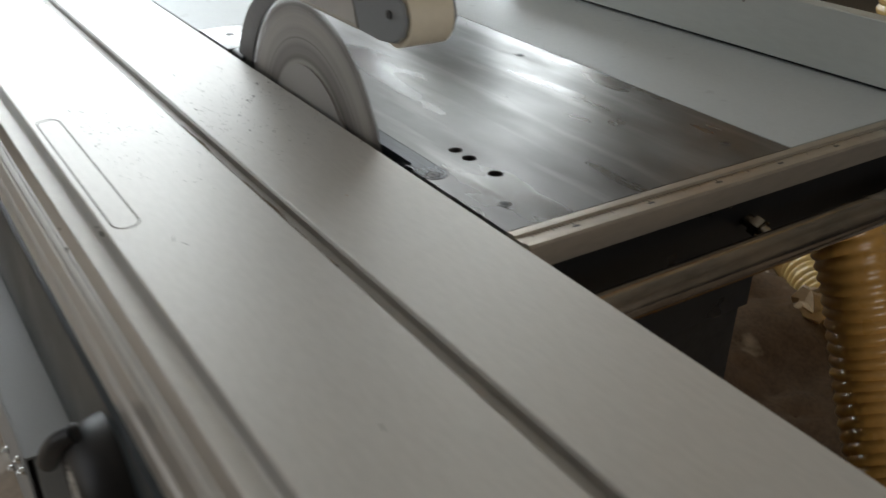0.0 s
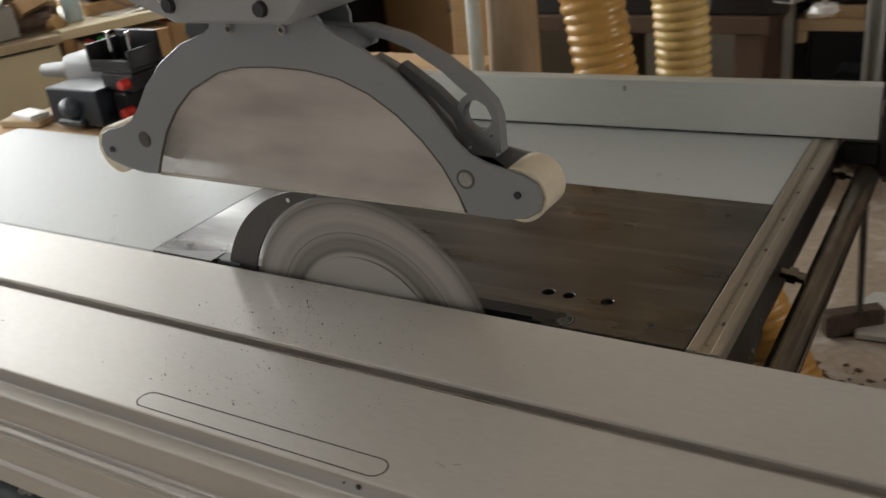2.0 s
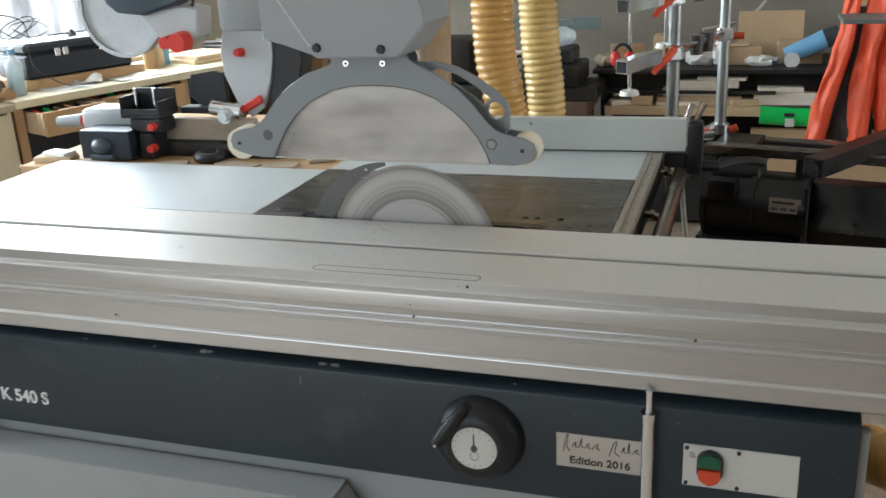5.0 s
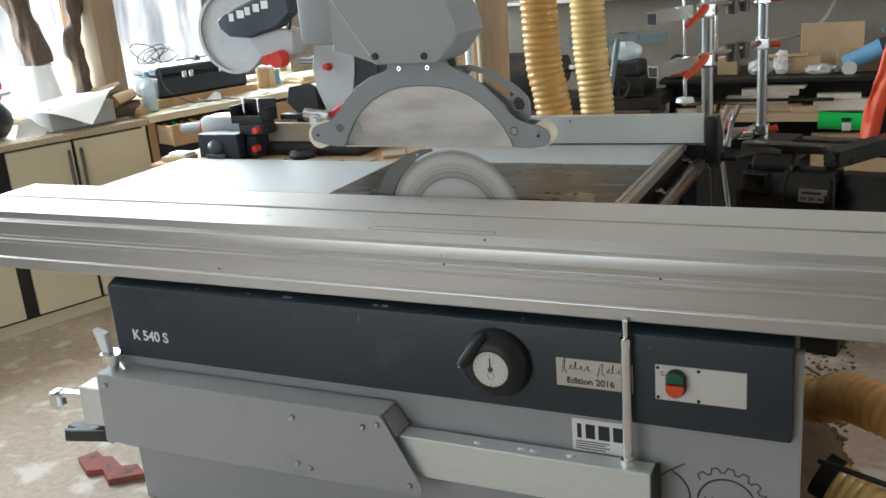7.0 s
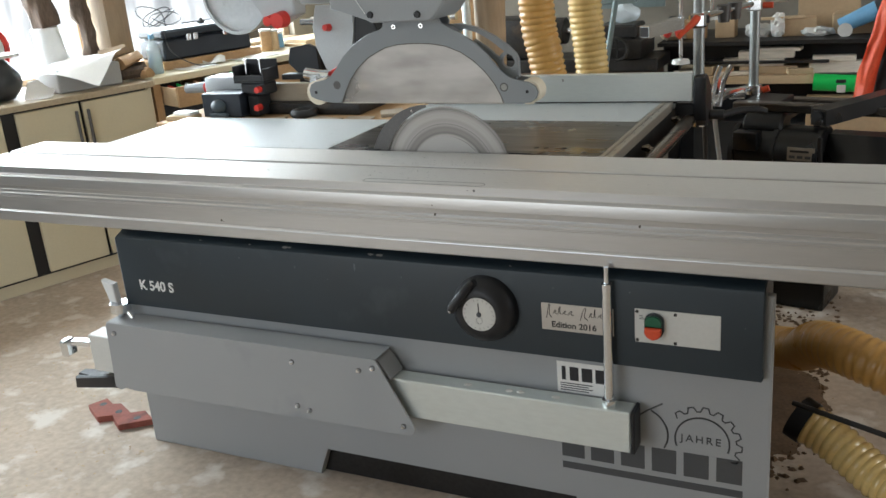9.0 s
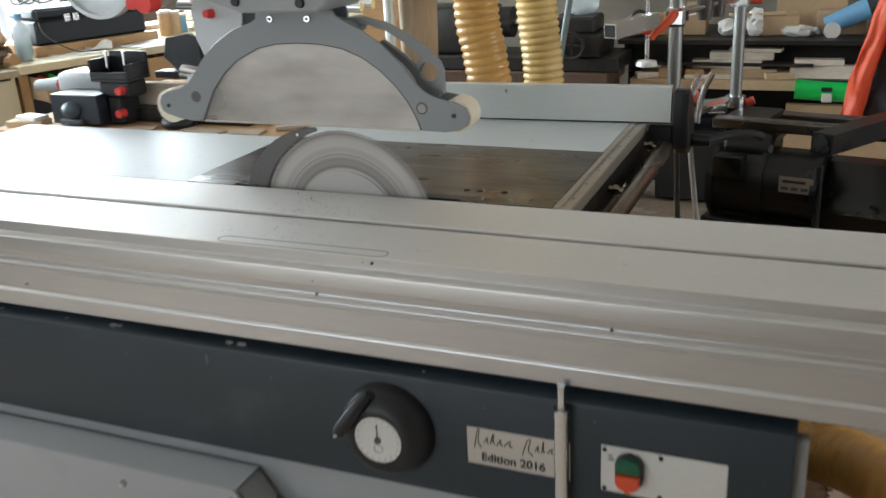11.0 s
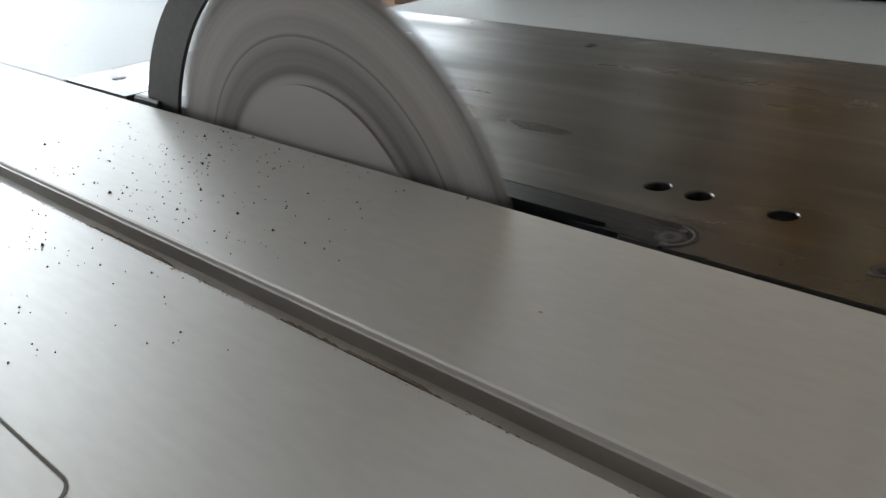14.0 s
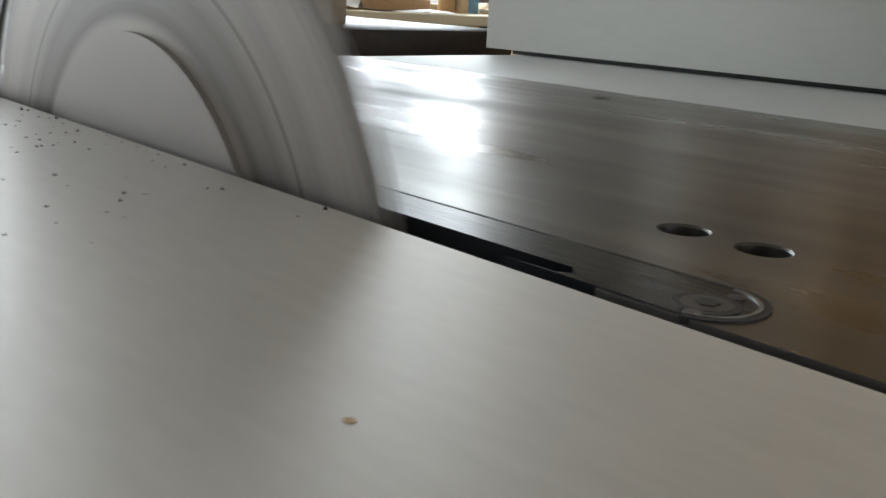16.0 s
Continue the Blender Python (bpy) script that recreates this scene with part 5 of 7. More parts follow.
    sweep(b, smooth_path([(-0.86, 0.64, 1.36), (-0.875, 0.63, 1.30), (-0.91, 0.63, 1.26), (-0.90, 0.64, 1.22)], 6), 0.005, 8)
    part("cable", b, INK, m)


ARM_PALE = mat("pale_grey_casting", (0.40, 0.41, 0.415), 0.42, 0.1, 0.06, 4, 150, 0.03)
WOOD_DUSTY = mat("dusty_grey_timber", (0.40, 0.33, 0.25), 0.75, 0.0, 0.14, 5, 60, 0.2, (0.3, 2, 2))
CLEAR_GUARD = mat("scratched_translucent_guard", (0.55, 0.56, 0.57), 0.3, 0.0, 0.10, 6, 60, 0.0, (1, 1, 1), 0.05, (0.40, 0.41, 0.42), 0.25, 8, alpha=0.75)
mitre_saw()

d = thing("rubber_disc", "black rubber disc lying on the bench", "disc", (-0.83, 0.56, 0.862))
b = B()
for r, z in ((0.050, 0.866),):
    sweep(b, [Vector((-0.83 + 0.036 * math.cos(a * math.pi / 16), 0.56 + 0.036 * math.sin(a * math.pi / 16), 0.878)) for a in range(33)], 0.0155, 12, False)
part("ring", b, BLACK, d)
part("core", rod(B(), (-0.83, 0.56, 0.862), (-0.83, 0.56, 0.876), 0.03, seg=20), BLACK, d)


def offcut(x, y, z, sx, sy, sz, turn, material, label, name="wood_offcut", group="offcuts"):
    t = thing(name, label, "offcut", (x, y, z), group)
    part("block", box(B(), x - sx / 2, x + sx / 2, y - sy / 2, y + sy / 2, z, z + sz, min(0.003, sz * 0.15), turn), material, t)
    return t


for x, y, z, sx, sy, sz, tn, mt in ((-1.34, 0.50, 0.862, 0.12, 0.06, 0.018, 12, WOOD_PALE), (-1.33, 0.505, 0.880, 0.09, 0.05, 0.012, -8, WHITE), (-0.93, 0.50, 0.862, 0.10, 0.05, 0.007, 25, WOOD_DUSTY),
                                    (-0.72, 0.52, 0.862, 0.14, 0.05, 0.006, -14, WOOD_DUSTY), (-0.58, 0.52, 0.862, 0.10, 0.06, 0.008, 8, WOOD_DUSTY), (-0.50, 0.62, 0.862, 0.08, 0.09, 0.012, 30, WOOD_DUSTY)):
    offcut(x, y, z, sx, sy, sz, tn, mt, "small sawn wood offcut lying on the bench")

# ---- window side: cabinets and drawer bench ----
FRONT = 0.64        # their fronts stand this far from the wall
cab = thing("base_cabinet", "cream board base cabinet with bar handles", "cabinet", along(-0.5, 0.3, 0))
part("carcass", wall_block(B(), -2.4, 0.600, 0.0, FRONT - 0.022, 0.06, 0.845, 0.003), BLACK, cab)
part("plinth", wall_block(B(), -2.4, 0.590, 0.0, FRONT - 0.03, 0.0, 0.06), CREAM_DOOR, cab)
part("side_panel", wall_block(B(), 0.600, 0.618, 0.0, FRONT, 0.0, 0.845, 0.002), CREAM_DOOR, cab)
for s0, s1 in ((-1.50, -0.82), (-0.80, -0.115), (-0.050, 0.245), (0.262, 0.612)):
    dr = part("door", wall_block(B(), s0, s1, FRONT - 0.02, FRONT, 0.075, 0.835, 0.002), CREAM_DOOR, cab)
for s in (0.225, 0.282):
    part("handle", wall_block(B(), s - 0.006, s + 0.006, FRONT, FRONT + 0.018, 0.62, 0.80, 0.004), KNIFE, cab)
top1 = thing("worktop", "worn brown worktop on the cream cabinet", "worktop", along(-0.5, 0.3, 0.85))
part("slab", wall_block(B(), -2.4, 0.63, 0.0, FRONT + 0.02, 0.846, 0.875, 0.003), BENCH_TOP, top1)

dbench = thing("drawer_bench", "cluttered workbench with an open wooden drawer", "bench", along(1.5, 0.3, 0))
part("bench_top", wall_block(B(), 0.632, 2.55, 0.0, FRONT + 0.02, 0.852, 0.886, 0.003), CREAM_DOOR, dbench)
part("back_panel", wall_block(B(), 0.64, 2.5, 0.02, 0.05, 0.0, 0.852), BLACK, dbench)
part("lower_shelf", wall_block(B(), 0.64, 2.5, 0.05, FRONT - 0.05, 0.30, 0.33), WOOD, dbench)
for s in (0.66, 1.5, 2.45):
    part("upright", wall_block(B(), s - 0.02, s + 0.02, 0.05, FRONT - 0.02, 0.0, 0.852), WOOD, dbench)
for s0, s1, n in ((0.69, 0.98, 0.13), (1.02, 1.46, 0.04)):
    dw = part("drawer_front", wall_block(B(), s0, s1, FRONT + n - 0.018, FRONT + n, 0.735, 0.838, 0.003), WOOD, dbench, "raw wood drawer front")
    part("drawer_side", wall_block(B(), s0, s0 + 0.014, FRONT - 0.35, FRONT + n - 0.018, 0.74, 0.83), WOOD_PALE, dw)
    part("drawer_side", wall_block(B(), s1 - 0.014, s1, FRONT - 0.35, FRONT + n - 0.018, 0.74, 0.83), WOOD_PALE, dw)
    part("drawer_base", wall_block(B(), s0, s1, FRONT - 0.35, FRONT + n - 0.018, 0.742, 0.75), WOOD_PALE, dw)
    for k in range(5):
        p = along(s0 + 0.05 + k * (s1 - s0 - 0.1) / 4, FRONT + n - 0.05, 0.80)
        q = along(s0 + 0.03 + k * (s1 - s0 - 0.1) / 4, FRONT + n - 0.14, 0.83)
        part("hand_tool", rod(B(), p, q, 0.012, 0.008, 10), (RED, GREEN, CHROME, WOOD, BLACK)[k], dw)


def bottle():
    p = along(0.735, 0.50, 0.886)
    t = thing("water_bottle", "clear plastic bottle with pale blue liquid", "bottle", p)
    b = B()
    prof = ((0.033, 0), (0.036, 0.01), (0.036, 0.12), (0.030, 0.142), (0.014, 0.165), (0.013, 0.178))
    for (r0, z0), (r1, z1) in zip(prof, prof[1:]):
        rod(b, p + Vector((0, 0, z0)), p + Vector((0, 0, z1)), r0, r1, 20, False)
    body = part("bottle_body", b, CLEAR_BOTTLE, t)
    part("liquid", rod(B(), p + Vector((0, 0, 0.004)), p + Vector((0, 0, 0.085)), 0.031, seg=20), SIGN_WATER, t)
    part("cap", rod(B(), p + Vector((0, 0, 0.176)), p + Vector((0, 0, 0.198)), 0.0155, seg=18), BLUE_LIGHT, t)


CLEAR_BOTTLE = mat("clear_bottle_plastic", (0.72, 0.80, 0.84), 0.12, 0.0, 0.04, coat=0.4, alpha=0.55)
bottle()


def tool_case():
    t = thing("tool_case", "black plastic tool case with pale latches and loose cables", "case", along(1.09, 0.28, 0.93))
    bd = thing("case_board", "wooden board under the black case", "board", along(1.1, 0.3, 0.886))
    part("plank", wall_block(B(), 0.80, 1.40, 0.14, 0.46, 0.8865, 0.928, 0.003), WOOD, bd)
    body = part("case_body", wall_block(B(), 0.83, 1.36, 0.15, 0.43, 0.929, 1.035, 0.010), NAVY_CASE, t)
    part("case_lid", wall_block(B(), 0.83, 1.36, 0.15, 0.43, 1.039, 1.085, 0.012), NAVY_CASE, t)
    for s in (0.98, 1.02, 1.20):
        part("latch", wall_block(B(), s - 0.014, s + 0.014, 0.43, 0.442, 1.02, 1.055, 0.003), CHROME, body)
    c = thing("loose_cable", "thin grey cables coiled on the black case", "cable", along(0.9, 0.3, 1.086))
    b = B()
    path = [along(0.84 + 0.085 * math.cos(k * 1.3) + 0.006 * k, 0.31 + 0.07 * math.sin(k * 1.3), 1.092 + 0.13 * abs(math.sin(k * 0.8)) * (1 - 0.03 * k)) for k in range(18)]
    sweep(b, smooth_path(path, 6), 0.003, 6)
    part("strand", b, GREY_INK, c)
    b = B()
    sweep(b, smooth_path([along(0.84, 0.44, 1.09), along(0.85, 0.47, 0.98), along(0.95, 0.52, 0.90), along(1.05, 0.55, 0.892)], 8), 0.003, 6)
    part("strand", b, GREY_INK, c)
    w = thing("cable_spool", "small dark spool on a rod across the case", "spool", along(1.15, 0.3, 1.086))
    part("rod", rod(B(), along(1.02, 0.3, 1.10), along(1.30, 0.3, 1.10), 0.004, seg=8), INK, w)
    b = B()
    rod(b, along(1.14, 0.3, 1.088), along(1.14, 0.3, 1.115), 0.026, 0.006, 12)
    part("body", b, INK, w)


tool_case()


def sheets(name, label, s, n, z, w, l, turn, material, lift=0.0):
    t = thing(name, label, "paper", along(s, n, z))
    b = B()
    nx = 8
    grid = [[None] * (nx + 1) for _ in range(nx + 1)]
    for i in range(nx + 1):
        for j in range(nx + 1):
            u, v = i / nx - 0.5, j / nx - 0.5
            a = radians(turn)
            du, dv = u * w * math.cos(a) - v * l * math.sin(a), u * w * math.sin(a) + v * l * math.cos(a)
            grid[i][j] = b.verts.new(along(s + du, n + dv, z + 0.002 + lift * (0.5 + 0.5 * math.sin(5 * u + 3 * v)) * (1 - 2 * abs(v)) + 0.003 * math.sin(9 * u)))
    for i in range(nx):
        for j in range(nx):
            b.faces.new((grid[i][j], grid[i + 1][j], grid[i + 1][j + 1], grid[i][j + 1]))
    part("sheet", b, material, t)
    return t


sheets("paper_sheet", "loose white paper sheet on the bench", 0.95, 0.52, 0.887, 0.22, 0.15, 10, PAPER)
sheets("paper_sheet", "loose white paper sheet on the bench", 1.30, 0.54, 0.888, 0.30, 0.16, -6, PAPER, 0.006)
sheets("paper_sheet", "crumpled white cloth on the bench", 1.07, 0.50, 0.893, 0.12, 0.09, 30, OFF_WHITE, 0.035)
for s, n, mt, h in ((1.50, 0.36, WOOD, 0.11), (1.56, 0.34, WOOD_PALE, 0.10), (1.62, 0.30, BLUE_LIGHT, 0.08)):
    t = thing("jar", "small brown storage jar on the bench", "jar", along(s, n, 0.886))
    part("jar_body", rod(B(), along(s, n, 0.8865), along(s, n, 0.886 + h), 0.033, 0.031, 20), mt, t)
    part("lid", rod(B(), along(s, n, 0.886 + h), along(s, n, 0.898 + h), 0.034, seg=20), OFF_WHITE, t)
for s, z in ((1.80, 0.886), (1.82, 0.906)):
    t = thing("board", "flat wooden board stacked on the bench", "board", along(s, 0.35, z))
    part("plank", wall_block(B(), s - 0.14, s + 0.16, 0.22, 0.50, z + 0.0005, z + 0.019, 0.002), WOOD_PALE, t)


def bark(path, radius):
    """A trunk with furrowed, uneven bark."""
    b = sweep(B(), path, radius, 40)
    for v in b.verts:
        k = Vector((v.co.x * 30, v.co.y * 30, v.co.z * 7))
        v.co += Vector((noise.noise(k), noise.noise(k + Vector((7, 0, 0))), 0)) * 0.016
    return b


def window_ledge():
    """Bag, draped sheet, logs, bucket and the rough posts before the window."""
    t = thing("black_bag", "black sack with torn white print on the worktop", "bag", along(-0.05, 0.45, 0.875))
    b = B()
    ball(b, along(-0.04, 0.43, 0.975), 0.11, 1.1, 1.2, 0.95, 3)
    for v in b.verts:
        v.co += Vector((noise.noise(v.co * 9), noise.noise(v.co * 9 + Vector((5, 0, 0))), noise.noise(v.co * 8))) * 0.025
        v.co.z = max(v.co.z, 0.8755)
    part("sack", b, BLACK_SOFT, t)
    b = B()
    rod(b, along(-0.03, 0.43, 1.075), along(-0.03, 0.43, 1.088), 0.125, 0.12, 28)
    part("rim", b, OFF_WHITE, t)
    t = thing("red_reel", "red plastic reel behind the black sack", "reel", along(0.0, 0.25, 0.875))
    part("reel_rim", sweep(B(), [along(0.0 + 0.11 * math.cos(a * math.pi / 16), 0.25, 1.10 + 0.11 * math.sin(a * math.pi / 16)) for a in range(33)], 0.020, 10, False), RED, t)
    part("reel_core", rod(B(), along(0.0, 0.235, 1.10), along(0.0, 0.265, 1.10), 0.095, seg=24), OFF_WHITE, t)
    part("reel_foot", wall_block(B(), -0.08, 0.08, 0.2, 0.3, 0.8755, 0.99, 0.004), BLACK_SOFT, t)
    bx = thing("storage_box", "grey box under a white sheet", "box", along(0.36, 0.42, 0.875))
    part("box_body", wall_block(B(), 0.20, 0.52, 0.28, 0.56, 0.876, 0.985, 0.006), ARM_PALE, bx)
    def drape_paper(label, cs, cn, du, dv, z0, tilt, edge, steep):
        """A large sheet laid over the box, its near corner hanging down."""
        t = thing("draped_sheet", label, "paper", along(cs, cn, z0))
        b = B()
        nx, ny = 18, 16
        g = [[None] * (ny + 1) for _ in range(nx + 1)]
        for i in range(nx + 1):
            for j in range(ny + 1):
                u, v = i / nx, j / ny
                s, n = cs + du * (u - v), cn + dv * (u + v - 1)
                drop = max(0.0, n - edge) * steep
                z = z0 + tilt * (s - cs) - drop + 0.005 * math.sin(7 * u + 4 * v) + 0.004 * noise.noise(Vector((s * 18, n * 18, cs)))
                g[i][j] = b.verts.new(along(s, n - drop * 0.35, max(z, 0.879)))
        for i in range(nx):
            for j in range(ny):
                b.faces.new((g[i][j], g[i + 1][j], g[i + 1][j + 1], g[i][j + 1]))
        part("sheet", b, PAPER, t)

    drape_paper("bright white paper sheet draped over the box", 0.34, 0.49, 0.235, 0.235, 1.002, 0.12, 0.55, 0.55)
    drape_paper("creased white paper sheet hanging from the worktop", 0.11, 0.57, 0.075, 0.11, 0.945, 0.10, 0.50, 0.75)
    for k, (s, n, z, tn, ln) in enumerate(((0.57, 0.52, 0.915, 20, 0.16), (0.60, 0.50, 0.965, -25, 0.15), (0.62, 0.44, 0.925, 50, 0.17), (0.56, 0.42, 1.00, 10, 0.14), (0.64, 0.54, 0.905, 70, 0.10))):
        t = thing("firewood_log", "split rough brown log on the worktop", "log", along(s, n, z), "split logs")
        dvec = (WALL_D * math.cos(radians(tn)) + WALL_N * math.sin(radians(tn))) * ln / 2
        c = along(s, n, z)
        b = B()
        rod(b, c - dvec, c + dvec + Vector((0, 0, 0.02 * (k % 2))), 0.032, 0.028, 7)
        for v in b.verts:
            v.co += Vector((jit(0.006), jit(0.006), jit(0.004)))
        part("wood", b, (BARK, WOOD, BARK, POST_WOOD, WOOD)[k], t)
    t = thing("white_bucket", "white plastic bucket upside down on the sill", "bucket", along(0.33, 0.24, 0.875))
    part("shell", rod(B(), along(0.34, 0.24, 0.876), along(0.315, 0.24, 1.165), 0.088, 0.064, 30), WHITE, t)
    part("rim", rod(B(), along(0.315, 0.24, 1.150), along(0.315, 0.24, 1.166), 0.068, seg=30), WHITE, t)
    t = thing("rough_trunk", "leaning rough bark trunk standing before the window", "tree trunk", along(0.33, 0.2, 1.166))
    part("bark", bark(smooth_path([along(0.335, 0.22, 1.166), along(0.315, 0.21, 1.30), along(0.29, 0.19, 1.46), along(0.20, 0.15, 1.9), along(0.10, 0.12, 2.44)], 30), lambda s: 0.064 + 0.006 * math.sin(19 * s) + 0.003 * math.sin(41 * s + 1)), BARK, t)
    t = thing("rough_trunk", "thin gnarled bark trunk before the window", "tree trunk", along(0.53, 0.2, 0.876))
    part("bark", bark(smooth_path([along(0.535, 0.2, 0.876), along(0.54, 0.21, 1.10), along(0.525, 0.2, 1.25), along(0.56, 0.2, 1.42), along(0.60, 0.16, 1.9), along(0.62, 0.14, 2.44)], 30), lambda s: 0.040 + 0.007 * math.sin(23 * s) + 0.003 * math.sin(61 * s)), BARK, t)
    t = thing("square_post", "squared raw timber post before the window", "post", along(0.68, 0.2, 0.876))
    b = B()
    prism(b, [(-0.078, -0.06), (0.06, -0.072), (0.078, -0.055), (0.075, 0.06), (-0.07, 0.07)], "z", 0.876, 2.45, 0.004)
    b.transform(Matrix.Translation(along(0.675, 0.19, 0)) @ pose(0, 0, 0, 0, 0, TURN_W + 20))
    part("timber", b, POST_WOOD, t)


window_ledge()


# ---- far side: black planer, clamps, racks ----
RAIL_IRON = mat("worn_rail_steel", (0.16, 0.145, 0.13), 0.30, 0.85, 0.3, 4, 80, 0.1, (0.3, 1, 1), 0.08, (0.05, 0.045, 0.04), 0.3, 7)


def black_machine():
    m = thing("black_machine", "black steel woodworking machine with long guide beams", "machine", (1.0, 1.5, 0))
    def hull(name, x0, x1, y0, y1, z0, z1, bev):
        return part(name, box(B(), x0, x1, y0, y1, z0, z1, bev, 0, 5), BLACK_METAL, m)
    head = hull("motor_block", 0.560, 0.905, 1.335, 1.51, 0.425, 0.662, 0.040)
    part("motor_casing", rod(B(), (0.572, 1.405, 0.560), (0.905, 1.405, 0.560), 0.110, seg=40), BLACK_METAL, m)
    for x in (0.585, 0.735, 0.893):
        part("casing_ring", rod(B(), (x - 0.009, 1.405, 0.560), (x + 0.009, 1.405, 0.560), 0.118, seg=40), BLACK_METAL, m)
    part("terminal_box", box(B(), 0.60, 0.69, 1.270, 1.33, 0.60, 0.668, 0.006, 0, 2), BLACK_METAL, m)
    part("motor_dome", sweep(B(), [Vector((x, 1.42, 0.66)) for x in (0.60, 0.61, 0.74, 0.75)], lambda s: 0.060 if 0.005 < s < 0.145 else 0.048, 20), BLACK_METAL, m)
    beam = part("beam", prism(B(), [(1.345, 0.445), (1.330, 0.455), (1.325, 0.515), (1.336, 0.530), (1.405, 0.652), (1.470, 0.655), (1.500, 0.62), (1.500, 0.445)], "x", 0.905, 3.2, 0.006), BLACK_METAL, m)
    hull("under_tray", 0.560, 0.905, 1.300, 1.50, 0.425, 0.462, 0.006)
    hull("lower_box", 0.755, 0.950, 1.29, 1.50, 0.0, 0.424, 0.008)
    lb = part("label", box(B(), 0.795, 0.892, 1.295, 1.2985, 0.572, 0.620), LABEL_METAL, beam, "pale metal rating label")
    for k in range(3):
        part("print_bar", box(B(), 0.803 + 0.028 * k, 0.823 + 0.028 * k, 1.2938, 1.2955, 0.580, 0.590), GREY_INK, lb)
    part("print_bar", box(B(), 0.805, 0.872, 1.2938, 1.2955, 0.602, 0.610), INK, lb)
    b = B()
    rod(b, (0.665, 1.31, 0.425), (0.665, 1.31, 0.395), 0.050, seg=26)
    rod(b, (0.665, 1.31, 0.395), (0.665, 1.31, 0.335), 0.040, seg=26)
    box(b, 0.60, 0.73, 1.25, 1.37, 0.300, 0.335, 0.004, 12)
    part("suction_port", b, BLACK, m)
    b = B()
    rod(b, (0.665, 1.31, 0.02), (0.665, 1.31, 0.31), 0.012, seg=10)
    part("port_stay", b, BLACK_METAL, m)
    part("red_switch", box(B(), 0.835, 0.885, 1.284, 1.292, 0.370, 0.405, 0.003), RED, m)
    for x in (0.62, 0.72, 0.80, 0.92):
        part("bolt", rod(B(), (x, 1.299, 0.45), (x, 1.290, 0.45), 0.008, seg=10), DARK_IRON, m)
    for x in (1.05, 1.30, 1.62):
        part("bolt", rod(B(), (x, 1.335, 0.55), (x, 1.322, 0.55), 0.006, seg=10), DARK_IRON, m)
    part("joint_plate", box(B(), 0.896, 0.914, 1.300, 1.325, 0.43, 0.66, 0.003), DARK_IRON, m)
    part("cable", sweep(B(), smooth_path([(1.72, 1.30, 0.42), (1.73, 1.28, 0.30), (1.72, 1.30, 0.12), (1.76, 1.27, 0.008)], 6), 0.006, 8), BLACK, m)
    # guide rails above, on short posts
    for y, z in ((1.44, 0.735), (1.70, 0.705)):
        part("rail", box(B(), 0.545, 3.1, y - 0.028, y + 0.028, z - 0.016, z + 0.016, 0.004), RAIL_IRON, m)
    for x in (0.60, 0.72, 0.86, 1.22, 1.62, 2.1):
        part("rail_post", box(B(), x - 0.012, x + 0.012, 1.42, 1.46, 0.64, 0.72, 0.002), BLACK_METAL, m)
        part("cross_bracket", box(B(), x - 0.012, x + 0.012, 1.46, 1.72, 0.672, 0.690, 0.002), BLACK_METAL, m)
    part("slide_plate", box(B(), 0.56, 0.70, 1.48, 1.66, 0.722, 0.742, 0.003), DARK_IRON, m)
    # swing arm: square tube with an upright at its far end
    b = B()
    prism(b, [(-0.030, -0.028), (0.030, -0.028), (0.030, 0.028), (-0.030, 0.028)], "y", -0.33, 0.33, 0.003)
    b.transform(Matrix.Translation((1.05, 1.36, 0.765)) @ pose(0, 0, 0, 0, 0, -32))
    arm = part("swing_arm", b, BLACK_METAL, m, "black square tube arm")
    b = B()
    rod(b, (0.872, 1.079, 0.770), (0.868, 1.070, 0.770), 0.019, seg=16)
    part("arm_end_hole", b, INK, arm)
    part("arm_bolt", rod(B(), (0.885, 1.068, 0.755), (0.882, 1.058, 0.755), 0.011, seg=10), CHROME, arm)
    part("upright", box(B(), 1.178, 1.242, 1.585, 1.645, 0.735, 1.010, 0.004), BLACK_METAL, m)
    part("upright_tube", rod(B(), (1.210, 1.615, 1.010), (1.210, 1.615, 1.65), 0.022, seg=18), GALV, m)
    b = B()
    rod(b, (1.178, 1.60, 0.985), (1.120, 1.595, 0.985), 0.009, seg=10)
    rod(b, (1.125, 1.595, 0.985), (1.160, 1.58, 0.90), 0.008, seg=10)
    ball(b, (1.120, 1.595, 0.985), 0.013)
    part("clamp_handle", b, CHROME, m)
    part("leg", box(B(), 2.6, 2.74, 1.36, 1.48, 0.0, 0.446, 0.006), BLACK_METAL, m)
    # the machine stands askew to the saw; the swing arm keeps its own direction
    swing = Matrix.Translation((-0.43, -0.08, 0)) @ pose(0, 0, 0, 0, 0, -12) @ Matrix.Translation((0.43, 0.08, 0))
    for ob in m.children_recursive:
        if ob.parent != arm and ob.name.split(".")[0] not in ("swing_arm", "upright", "upright_tube", "clamp_handle"):
            ob.data.transform(swing)
    return m


black_machine()


